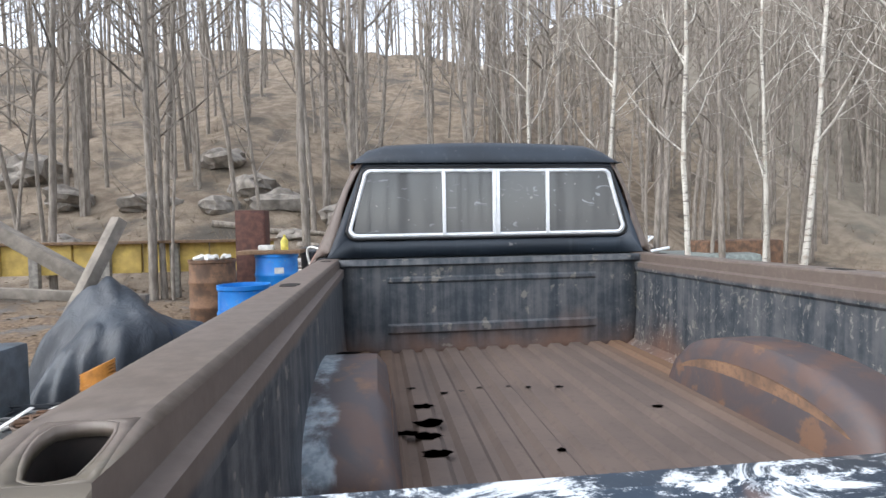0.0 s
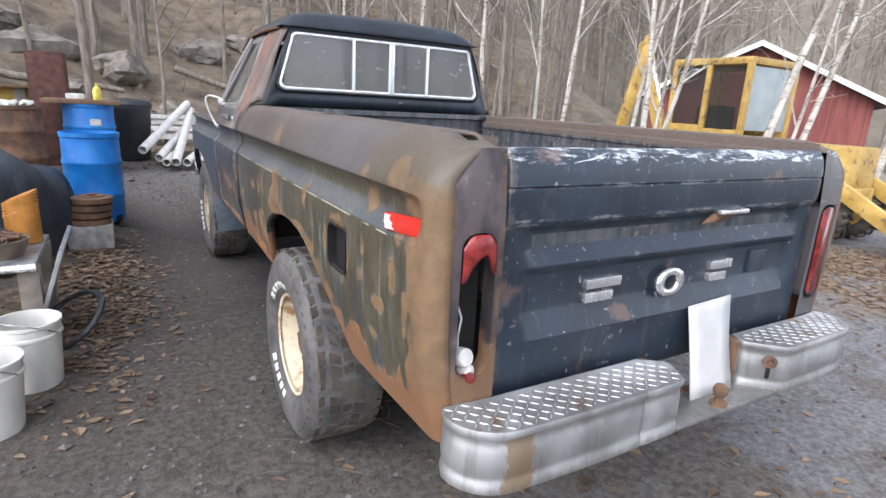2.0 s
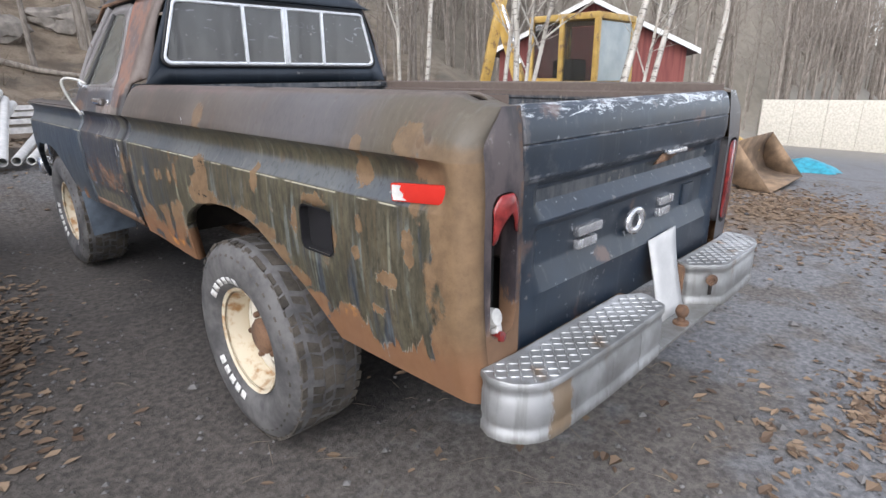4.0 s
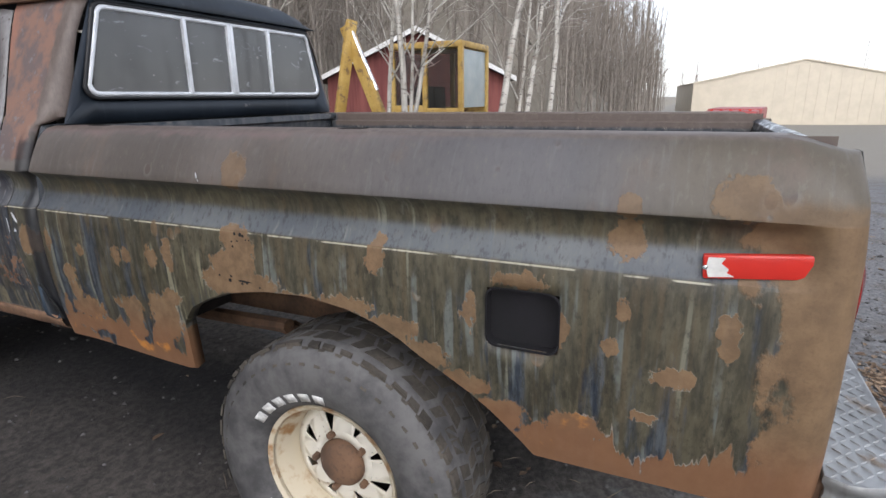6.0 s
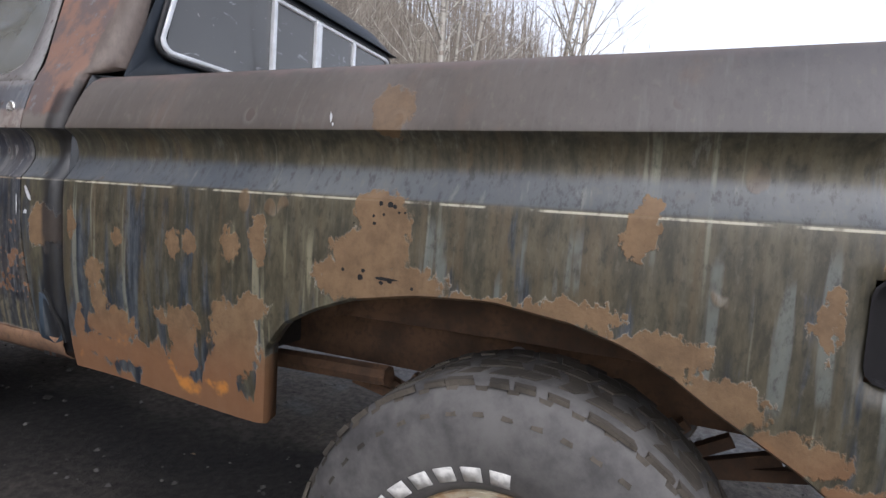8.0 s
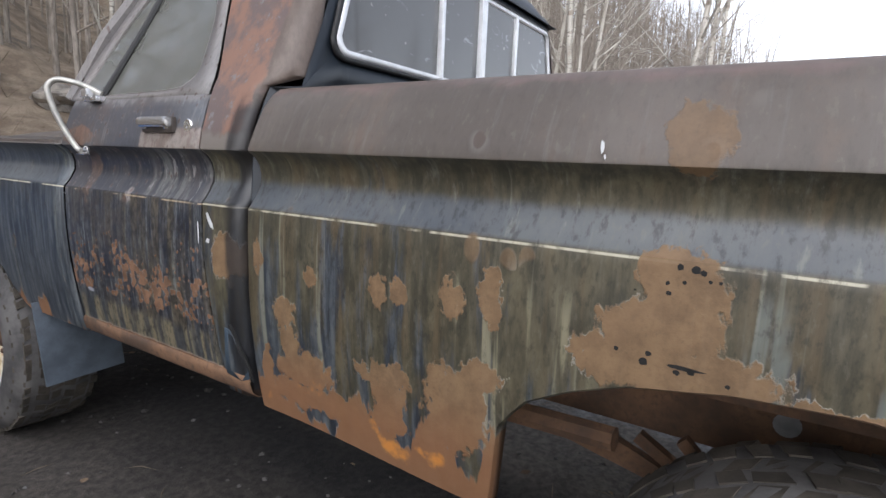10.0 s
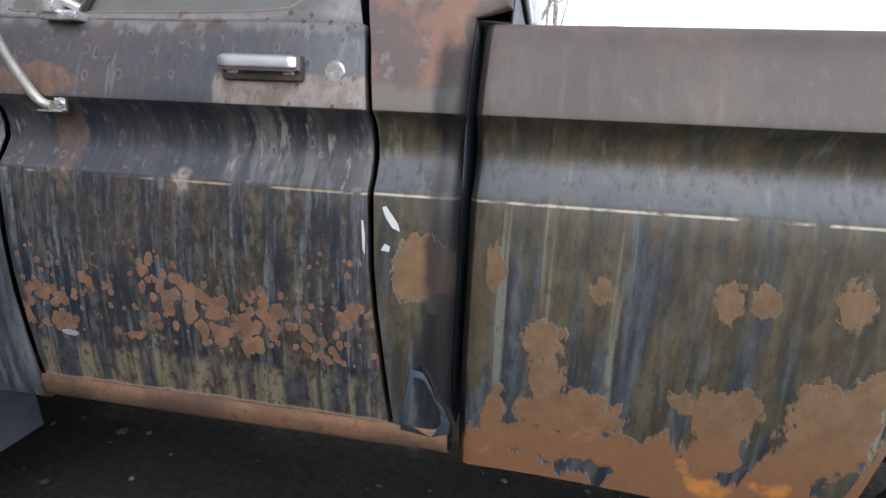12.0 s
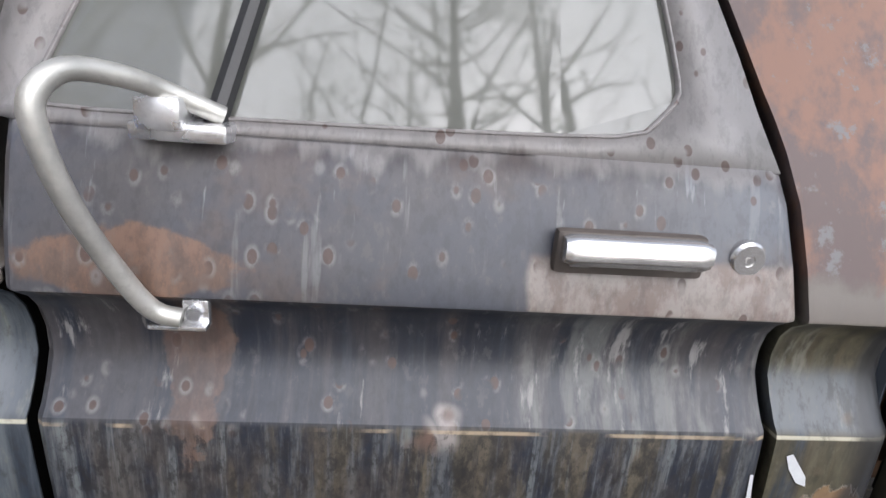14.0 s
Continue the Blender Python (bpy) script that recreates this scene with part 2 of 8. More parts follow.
def spots_in(n, cx, cy, sx, sy):
    return [(rng.gauss(cx, sx), rng.gauss(cy, sy)) for _ in range(n)]


k = Kit("dead_leaves", 0.85)
k.colour(k.mix(k.island(), (0.085, 0.052, 0.032), (0.255, 0.18, 0.115)))
LEAF = k.mat
k = Kit("stone_chips", 0.9)
k.colour(k.mix(k.island(), (0.055, 0.052, 0.049), (0.165, 0.157, 0.15)))
CHIP = k.mat
k = Kit("dry_twigs", 0.9)
k.colour(k.mix(k.island(), (0.09, 0.07, 0.048), (0.24, 0.195, 0.14)))
TWIG = k.mat
sp = spots_in(1500, -1.86, 3.5, 0.20, 0.75) + spots_in(3800, 5.1, 1.0, 0.9, 1.0) + spots_in(380, 1.25, -0.80, 0.22, 0.13) + spots_in(120, 0.6, -0.6, 0.35, 0.3)
sp += spots_in(160, 0.2, 0.5, 0.7, 0.8) + spots_in(2600, -3, 8.6, 2.6, 1.3) + spots_in(1500, 4, 9, 3, 1.5)
sp += [(rng.uniform(-7, 7), rng.uniform(-5, 9)) for _ in range(110)]
sp += [(rng.uniform(-13, 16), 9.6 + 9 * rng.random() ** 1.6) for _ in range(9000)]
scatter("fallen_leaves", LEAF, "dry brown fallen leaves scattered over the ground", sp, leaf)
sp = [(rng.uniform(-4, 5), rng.uniform(-3.5, 6)) for _ in range(2600)] + spots_in(2600, 1.8, -1.5, 1.6, 0.8) + spots_in(500, -1.8, 1.3, 0.5, 1.6)
scatter("gravel", CHIP, "loose grey stone chips on the dark yard", sp, stone)
sp = [(rng.uniform(-4, 4), rng.uniform(-3.5, 6)) for _ in range(170)] + spots_in(110, 0.2, 0.6, 0.7, 0.7) + spots_in(300, 4.5, 1.2, 1.2, 1.1)
scatter("dry_twigs", TWIG, "thin dry twigs and grass stalks on the ground", sp, twig)

# ---- truck materials ----
def pits(k, scale, near, halo, gate_lo, gate_hi, seed=0.0):
    """Round blisters with a paler ring, thinned out by a slow noise."""
    d = k.cells(scale, (1, 1, 0.6))
    gate = k.step(k.noise(scale * 0.45, detail=2, shift=seed), gate_lo, gate_hi)
    core = k.mul(k.step(d, near, near * 0.8), gate)
    rim = k.mul(k.mul(k.step(d, halo, near), gate), k.step(d, near * 0.7, near))
    return core, rim


def body_paint(name, spots=(), rust_low=0.66, pink=None, navy_more=0.0, seed=0.0, tail=False, dull=1.0):
    """Old dark blue under a black-olive film, run down in thin streaks and rusted through from below."""
    k = Kit(name, 0.42)
    wob = k.mul(k.math('SUBTRACT', k.noise(15, (1, 1, 0.8), detail=6, rough=0.6, shift=seed), 0.5), 2.4)
    tall = k.math('SUBTRACT', k.noise(1, (1.1, 9, 1.6), detail=4, rough=0.6, shift=seed + 1), 0.5)
    streak = k.noise(1, (2.0, 15, 2.2), detail=6, rough=0.64, shift=seed)
    thin = k.noise(1, (6.2, 46, 4.5), detail=6, rough=0.66, shift=seed)
    cloud = k.noise(2.3, detail=5, shift=seed)
    mottle = k.noise(30, (1, 1, 0.28), detail=6, rough=0.66, shift=seed)
    # black-olive film, greener where it is thick
    film = k.mix(k.step(k.add(mottle, k.mul(k.math('SUBTRACT', cloud, 0.5), 0.5)), 0.34, 0.72), (0.038, 0.035, 0.024), (0.104, 0.091, 0.057))
    film = k.mix(k.mul(k.step(thin, 0.44, 0.76), 0.40), film, (0.145, 0.136, 0.098))
    film = k.mix(k.mul(k.step(k.noise(1, (2.0, 17, 1.2), detail=5, rough=0.65, shift=seed + 21), 0.50, 0.66), 0.45), film, (0.115, 0.082, 0.044))
    # streaks of bared navy and chalked blue-grey, wider towards the foot
    navy = k.mix(k.step(thin, 0.36, 0.70), (0.012, 0.020, 0.034), (0.096, 0.110, 0.122))
    lower = k.add(k.mul(k.math('SUBTRACT', 1.0, k.z), 0.38), k.mul(k.step(k.y, 1.75, 2.3), 0.085))
    bare = k.step(k.add(k.add(streak, k.mul(k.math('SUBTRACT', mottle, 0.5), 0.18)), lower), 0.57 - navy_more, 0.69 - navy_more)
    c = k.mix(k.mul(bare, 0.9), film, navy)
    pale = k.mul(k.step(k.noise(1, (4.3, 36, 1.3), detail=3, shift=seed + 4), 0.60, 0.69), k.step(k.noise(2.6, detail=2, shift=seed + 9), 0.44, 0.60))
    c = k.mix(k.mul(pale, 0.6), c, (0.23, 0.23, 0.175))
    drip = k.mul(k.step(k.noise(1, (3, 30, 1.3), detail=3, rough=0.5, shift=seed + 27), 0.575, 0.64), k.step(k.noise(1, (2, 9, 5), detail=4, shift=seed + 13), 0.44, 0.56))
    drip = k.mul(drip, k.mul(k.step(k.z, 1.10, 1.04), k.step(k.y, 1.75, 1.45)))
    c = k.mix(k.mul(drip, 0.6), c, (0.165, 0.185, 0.175))
    gold = k.mul(k.mul(k.step(k.y, 1.68, 1.76), k.step(k.y, 2.10, 2.00)), k.mul(k.step(k.z, 1.06, 0.98), k.step(k.noise(1, (3, 34, 1.6), detail=4, shift=seed + 51), 0.52, 0.62)))
    c = k.mix(k.mul(gold, 0.65), c, (0.27, 0.25, 0.165))
    # dent band: shaded film above, sky sheen put into the colour as grey-blue below
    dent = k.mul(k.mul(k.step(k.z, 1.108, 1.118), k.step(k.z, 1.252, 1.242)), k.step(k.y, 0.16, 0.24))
    sky_sheen = k.mul(dent, k.step(k.add(k.z, k.mul(wob, 0.008)), 1.185, 1.160))
    c = k.mix(k.mul(sky_sheen, 0.8), c, k.mix(k.step(cloud, 0.3, 0.7), (0.075, 0.088, 0.105), (0.13, 0.142, 0.15)))
    run = k.mul(k.step(k.noise(1, (4, 26, 7), detail=6, rough=0.68, shift=seed + 6), 0.57, 0.68), dent)
    c = k.mix(k.mul(run, 0.4), c, (0.23, 0.23, 0.20))
    # shoulder: dull brown-grey, bluish towards the tail, with darker rust clouds and thin pale runs
    d_ = dull
    chalk = k.mix(k.step(cloud, 0.35, 0.65), (0.084 * d_, 0.070 * d_, 0.060 * d_), (0.122 * d_, 0.104 * d_, 0.092 * d_))
    # bluish cast of the mirrored sky, mixed into the shoulder colour
    chalk = k.mix(k.mul(k.mul(k.step(k.y, 1.5, 0.7), k.step(k.y, 0.25, 0.6)), 0.5), chalk, (0.090, 0.096, 0.112))
    chalk = k.mix(k.mul(k.step(k.add(k.y, k.mul(wob, 0.10)), 0.62, 0.30), 0.55), chalk, (0.108, 0.088, 0.054))
    chalk = k.mix(k.mul(k.step(k.noise(5, (1, 1, 0.5), detail=6, rough=0.65, shift=seed + 2), 0.52, 0.66), 0.55), chalk, (0.125, 0.088, 0.066))
    chalk = k.mix(k.mul(k.step(thin, 0.52, 0.76), 0.35), chalk, (0.17, 0.17, 0.165))
    chalk = k.mix(k.mul(k.mul(k.step(k.add(k.z, k.mul(wob, 0.03)), 1.375, 1.405), k.step(k.y, 0.6, 1.6)), 0.55), chalk, (0.19, 0.12, 0.115))
    chalk = k.mix(k.mul(k.step(k.add(k.z, k.mul(wob, 0.004)), 1.392, 1.402), 0.85), chalk, k.mix(k.step(mottle, 0.35, 0.7), (0.098, 0.074, 0.060), (0.150, 0.118, 0.098)))
    shoulder = k.step(k.z, 1.243, 1.25)
    c = k.mix(k.mul(shoulder, 0.95), c, chalk)
    core, rim = pits(k, 17, 0.24, 0.42, 0.60, 0.66, seed)
    c = k.mix(k.mul(k.mul(rim, shoulder), 0.35), c, (0.18, 0.165, 0.15))
    c = k.mix(k.mul(k.mul(core, shoulder), 0.8), c, (0.075, 0.055, 0.045))
    line = k.mul(k.mul(k.step(k.z, 1.1045, 1.1062), k.step(k.z, 1.1105, 1.1088)), k.step(k.y, 0.27, 0.30))
    c = k.mix(k.mul(line, k.mul(0.8, k.step(k.noise(9, shift=2), 0.42, 0.50))), c, (0.50, 0.47, 0.36))
    grime = k.noise(60, (0.4, 1, 0.5), detail=6, rough=0.72, shift=seed + 15)
    c = k.mix(k.mul(k.step(grime, 0.50, 0.66), k.math('SUBTRACT', 0.55, k.mul(shoulder, 0.38))), c, (0.020, 0.019, 0.016))
    c = k.mix(k.mul(k.step(grime, 0.44, 0.34), 0.22), c, (0.17, 0.16, 0.12))
    # rust: from the lower edge in tall tongues, in patches and in small blisters
    low = k.step(k.add(k.add(k.z, k.mul(tall, 0.55)), k.mul(wob, 0.022)), rust_low + 0.008, rust_low - 0.008)
    core2, rim2 = pits(k, 15, 0.30, 0.40, 0.62, 0.66, seed + 7)
    rust = k.top(low, k.mul(k.mul(core2, k.step(k.z, 1.24, 1.10)), 0.55))
    ragged = k.add(k.mul(wob, 0.6), k.mul(k.math('SUBTRACT', k.noise(70, (1, 1, 0.6), detail=4, shift=seed), 0.5), 0.9))
    for cy, cz, ry, rz in spots:
        rust = k.top(rust, k.blob(k.y, k.z, cy, cz, ry, rz, k.mul(ragged, max(1.0, min(2.0, 0.045 / min(ry, rz))))))
    if tail:
        torn = k.add(k.mul(k.math('SUBTRACT', k.noise(4.5, (1, 1, 0.6), detail=6, rough=0.62, shift=33), 0.5), 0.55), k.mul(wob, 0.05))
        rust = k.top(rust, k.mul(k.step(k.add(k.y, torn), 0.205, 0.175), k.step(k.add(k.z, k.mul(wob, 0.03)), 1.31, 1.27)))
    edge = k.mul(k.mul(k.step(rust, 0.02, 0.35), k.step(rust, 0.70, 0.45)), k.mul(k.step(cloud, 0.44, 0.60), k.step(mottle, 0.40, 0.56)))
    rust = k.mul(rust, k.math('SUBTRACT', 0.94, k.mul(shoulder, 0.30)))
    scale = k.noise(20, detail=6, rough=0.65, shift=3)
    fine = k.noise(150, detail=3)
    rc = k.mix(k.step(scale, 0.3, 0.7), (0.138, 0.085, 0.043), (0.205, 0.129, 0.066))
    rc = k.mix(k.mul(k.step(fine, 0.5, 0.75), 0.3), rc, (0.095, 0.062, 0.034))
    rc = k.mix(k.mul(k.step(cloud, 0.5, 0.66), 0.45), rc, (0.232, 0.142, 0.074))
    rc = k.mix(k.step(k.add(k.z, k.mul(wob, 0.03)), 0.82, 0.64), rc, k.mix(scale, (0.168, 0.077, 0.033), (0.228, 0.116, 0.055)))
    hot = k.mul(k.step(k.noise(6.5, detail=5, shift=11), 0.60, 0.68), k.step(k.z, 0.80, 0.66))
    rc = k.mix(hot, rc, (0.50, 0.20, 0.035))
    c = k.mix(rust, c, rc)
    c = k.mix(k.mul(edge, k.mul(0.7, k.step(k.z, 1.10, 1.02))), c, (0.30, 0.30, 0.27))
    r = k.add(k.mul(rust, 0.32), k.add(0.42, k.add(k.mul(shoulder, 0.06), k.mul(sky_sheen, -0.08))))
    if pink:
        y0, y1, z0 = pink
        pk = k.mul(k.mul(k.step(k.add(k.y, k.mul(wob, 0.03)), y0 - 0.005, y0 + 0.005), k.step(k.add(k.y, k.mul(wob, 0.03)), y1 + 0.01, y1 - 0.01)), k.step(k.add(k.z, k.mul(wob, 0.03)), z0 - 0.01, z0 + 0.01))
        flesh = k.mix(k.step(k.noise(11, (1, 1, 0.6), detail=6, rough=0.7, shift=5), 0.42, 0.58), (0.215, 0.122, 0.088), (0.125, 0.094, 0.088))
        flesh = k.mix(k.step(k.noise(28, detail=5, rough=0.7, shift=1), 0.58, 0.68), flesh, (0.17, 0.165, 0.168))
        flesh = k.mix(k.mul(k.step(k.add(k.y, k.mul(wob, 0.05)), 2.84, 2.90), 0.6), flesh, (0.30, 0.135, 0.085))
        c = k.mix(pk, c, flesh)
        c = k.mix(k.mul(k.mul(k.step(k.z, 1.243, 1.25), k.step(k.add(k.z, k.mul(wob, 0.03)), z0 + 0.01, z0 - 0.01)), 0.7), c, (0.185, 0.165, 0.145))
        # near-black strip with a ragged border down the rear edge of the corner
        dark_edge = k.mul(k.step(k.add(k.y, k.mul(wob, 0.014)), 2.664, 2.642), k.step(k.add(k.z, k.mul(wob, 0.05)), 1.40, 1.34))
        c = k.mix(k.mul(dark_edge, 0.85), c, (0.010, 0.010, 0.012))
        r = k.add(r, k.mul(pk, 0.2))
    k.colour(c).rough(r)
    k.bump(k.add(k.mul(rust, 0.5), k.mul(k.mul(rust, scale), 1.2)), 0.35, 0.004)
    return k.mat


def door_paint(name):
    """The door: blue-grey above, a runny dent, navy streaks, a belt of flaking rust and a pale foot."""
    k = Kit(name, 0.4)
    wob = k.mul(k.math('SUBTRACT', k.noise(15, detail=6, rough=0.6, shift=5), 0.5), 2.0)
    streak = k.noise(1, (3.6, 27, 2.4), detail=6, rough=0.66, shift=5)
    thin = k.noise(1, (11.4, 80, 8), detail=5, rough=0.66, shift=5)
    cloud = k.noise(2.6, detail=5, shift=6)
    mottle = k.noise(36, (1, 1, 0.55), detail=6, rough=0.68, shift=5)
    # below the crease
    brown = k.mix(k.step(mottle, 0.38, 0.62), (0.030, 0.028, 0.024), (0.098, 0.084, 0.060))
    navy = k.mix(k.step(thin, 0.42, 0.66), (0.015, 0.019, 0.029), (0.092, 0.097, 0.100))
    front = k.mul(k.step(k.y, 3.2, 3.55), 0.2)
    c = k.mix(k.step(k.add(k.add(streak, k.mul(k.math('SUBTRACT', mottle, 0.5), 0.35)), front), 0.43, 0.55), brown, navy)
    c = k.mix(k.mul(k.step(k.noise(9, (1, 1, 0.5), detail=6, rough=0.7, shift=13), 0.46, 0.64), 0.55), c, (0.075, 0.062, 0.048))
    c = k.mix(k.mul(k.step(k.noise(1, (7, 48, 3.2), detail=5, rough=0.6, shift=41), 0.56, 0.66), 0.55), c, (0.17, 0.185, 0.185))
    # pale yellow-grey runs at the foot
    foot = k.step(k.add(k.z, k.mul(wob, 0.012)), 0.765, 0.735)
    runs = k.mix(k.step(k.noise(1, (3.1, 26, 1.5), detail=4, shift=8), 0.42, 0.58), (0.040, 0.046, 0.052), (0.185, 0.158, 0.098))
    c = k.mix(k.mul(foot, 0.85), c, k.mix(k.mul(k.step(thin, 0.5, 0.7), 0.5), runs, (0.13, 0.12, 0.09)))
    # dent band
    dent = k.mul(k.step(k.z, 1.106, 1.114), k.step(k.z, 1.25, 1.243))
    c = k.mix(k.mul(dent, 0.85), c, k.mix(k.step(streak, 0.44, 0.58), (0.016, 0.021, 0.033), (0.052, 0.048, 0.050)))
    # reflected sky put into the colour of the dent's lower half
    sky_sheen = k.mul(dent, k.step(k.add(k.z, k.mul(wob, 0.008)), 1.172, 1.150))
    c = k.mix(k.mul(sky_sheen, 0.32), c, k.mix(cloud, (0.07, 0.075, 0.09), (0.13, 0.135, 0.15)))
    washed = k.mul(k.mul(dent, k.step(k.add(k.y, k.mul(wob, 0.02)), 3.05, 3.03)), k.step(k.noise(1, (3, 22, 5), detail=6, rough=0.65, shift=2), 0.44, 0.60))
    c = k.mix(k.mul(washed, 0.42), c, (0.22, 0.222, 0.205))
    run = k.mul(k.step(k.noise(1, (8, 40, 9), detail=6, rough=0.66, shift=3), 0.58, 0.67), dent)
    c = k.mix(k.mul(run, 0.7), c, (0.27, 0.26, 0.25))
    # upper door: dark blue-grey and brown with pale drips
    upper = k.step(k.z, 1.243, 1.249)
    up = k.mix(k.step(cloud, 0.38, 0.62), (0.060, 0.064, 0.078), (0.092, 0.082, 0.078))
    up = k.mix(k.mul(k.step(k.noise(1, (7.2, 60, 9), detail=4, rough=0.65, shift=7), 0.60, 0.68), k.mul(0.85, k.step(k.add(k.z, k.mul(wob, 0.05)), 1.27, 1.39))), up, (0.22, 0.225, 0.235))
    up = k.mix(k.mul(k.step(k.noise(1, (5.4, 45, 4), detail=4, shift=12), 0.61, 0.68), 0.5), up, (0.20, 0.20, 0.20))
    up = k.mix(k.mul(k.step(k.add(k.y, k.mul(wob, 0.08)), 3.0, 2.80), 0.45), up, (0.15, 0.165, 0.185))
    up = k.mix(k.mul(k.step(k.noise(5, detail=6, rough=0.65, shift=31), 0.50, 0.64), 0.6), up, (0.105, 0.080, 0.068))
    up = k.mix(k.mul(k.step(k.add(k.add(k.z, k.mul(wob, 0.010)), k.mul(k.math('SUBTRACT', k.noise(1, (3, 22, 2), detail=4, shift=19), 0.5), 0.09)), 1.374, 1.392), 0.7), up, (0.25, 0.235, 0.225))
    lit = k.mul(k.mul(k.step(k.add(k.y, k.mul(wob, 0.01)), 3.055, 3.045), k.step(k.add(k.z, k.mul(wob, 0.006)), 1.305, 1.295)), upper)
    up = k.mix(k.mul(lit, 0.8), up, k.mix(k.step(mottle, 0.4, 0.6), (0.30, 0.26, 0.23), (0.20, 0.15, 0.125)))
    c = k.mix(upper, c, up)
    stain = k.blob(k.y, k.z, 3.42, 1.275, 0.10, 0.032, k.mul(wob, 0.7))
    stain = k.top(stain, k.mul(0.5, k.blob(k.y, k.z, 3.375, 1.17, 0.03, 0.09, k.mul(wob, 1.2))))
    c = k.mix(k.mul(stain, 0.8), c, k.mix(k.step(mottle, 0.4, 0.6), (0.20, 0.115, 0.075), (0.13, 0.085, 0.062)))
    core, rim = pits(k, 44, 0.24, 0.40, 0.46, 0.54, 4.0)
    high = k.step(k.z, 1.09, 1.11)
    c = k.mix(k.mul(k.mul(rim, high), k.mul(0.55, k.step(mottle, 0.42, 0.58))), c, (0.22, 0.21, 0.205))
    c = k.mix(k.mul(k.mul(core, high), 0.85), c, (0.085, 0.055, 0.045))
    core2, rim2 = pits(k, 15, 0.30, 0.40, 0.55, 0.62, 9.0)
    splat = k.mul(k.step(k.z, 1.07, 1.10), k.step(k.z, 1.17, 1.14))
    c = k.mix(k.mul(k.mul(rim2, splat), 0.8), c, (0.30, 0.27, 0.25))
    c = k.mix(k.mul(k.mul(core2, splat), 0.85), c, (0.14, 0.088, 0.068))
    line = k.mul(k.step(k.z, 1.1025, 1.1045), k.step(k.z, 1.1085, 1.1065))
    c = k.mix(k.mul(line, k.mul(0.7, k.step(k.noise(9, shift=2), 0.46, 0.54))), c, (0.42, 0.33, 0.22))
    grime = k.noise(70, (0.4, 1, 0.55), detail=6, rough=0.72, shift=17)
    below = k.step(k.z, 1.11, 1.10)
    c = k.mix(k.mul(k.step(grime, 0.47, 0.62), k.add(0.22, k.mul(below, 0.5))), c, (0.020, 0.019, 0.020))
    c = k.mix(k.mul(k.step(grime, 0.44, 0.34), 0.2), c, (0.15, 0.14, 0.125))
    # belt of flakes
    belt = k.mul(k.step(k.z, 0.735, 0.80), k.step(k.z, 1.10, 0.84))
    # round blisters that run together where they are thickest
    big = k.noise(7, detail=4, rough=0.6, shift=2)
    scale = k.noise(22, detail=6, rough=0.65, shift=3)
    thick = k.step(k.add(big, k.mul(k.math('SUBTRACT', belt, 1), 0.42)), 0.20, 0.62)
    ragged = k.mul(k.math('SUBTRACT', k.noise(85, detail=4, rough=0.6, shift=8), 0.5), 0.35)
    rust = k.step(k.math('SUBTRACT', k.add(k.cells(50, (1, 1, 0.85)), ragged), k.mul(thick, 0.58)), 0.02, -0.03)
    rust = k.top(rust, k.step(k.math('SUBTRACT', k.add(k.cells(27, (1, 1, 0.9)), ragged), k.mul(thick, 0.50)), -0.06, -0.10))
    rust = k.mul(rust, k.mul(k.step(k.z, 1.09, 1.06), k.step(k.z, 0.725, 0.745)))
    rust = k.top(rust, k.step(k.add(k.z, k.mul(wob, 0.01)), 0.672, 0.662))
    rc = k.mix(k.step(scale, 0.35, 0.65), (0.128, 0.072, 0.043), (0.200, 0.110, 0.064))
    edge = k.mul(k.mul(k.step(rust, 0.02, 0.35), k.step(rust, 0.98, 0.5)), 0.4)
    c = k.mix(rust, c, rc)
    c = k.mix(edge, c, (0.28, 0.24, 0.20))
    bared = k.blob(k.y, k.z, 3.40, 0.775, 0.018, 0.007, k.mul(wob, 1.6))
    c = k.mix(k.mul(bared, 0.8), c, (0.30, 0.32, 0.36))
    k.colour(c).rough(k.add(k.mul(rust, 0.3), k.add(0.43, k.mul(sky_sheen, 0.02))))
    k.bump(k.add(rust, k.mul(mottle, 0.2)), 0.3, 0.003)
    return k.mat


def tail_paint(name):
    """The rear corner: purple-black paint worn through in soft patches, rusty at the foot and along the gap."""
    k = Kit(name, 0.4)
    a, b = k.noise(9, (1, 1, 0.45), detail=6, rough=0.65, shift=2), k.noise(32, detail=5, rough=0.65)
    c = k.mix(k.step(a, 0.40, 0.60), (0.030, 0.026, 0.030), (0.085, 0.068, 0.068))
    c = k.mix(k.mul(k.step(k.noise(6, (1, 1, 0.5), detail=6, shift=7), 0.54, 0.64), 0.75), c, (0.21, 0.165, 0.145))
    c = k.mix(k.mul(k.step(b, 0.62, 0.70), 0.5), c, (0.26, 0.25, 0.25))
    inner = k.step(k.add(k.math('ABSOLUTE', k.x), k.mul(a, 0.05)), 0.822, 0.812)
    low = k.step(k.add(k.z, k.mul(k.math('SUBTRACT', a, 0.5), 0.5)), 0.83, 0.79)
    rust = k.top(k.mul(k.mul(inner, 0.5), k.step(b, 0.40, 0.55)), low)
    c = k.mix(k.mul(rust, 0.9), c, k.mix(b, (0.12, 0.068, 0.036), (0.20, 0.108, 0.054)))
    k.colour(c).rough(k.add(0.36, k.mul(rust, 0.35))).bump(k.add(b, k.mul(rust, 0.5)), 0.15, 0.003)
    return k.mat


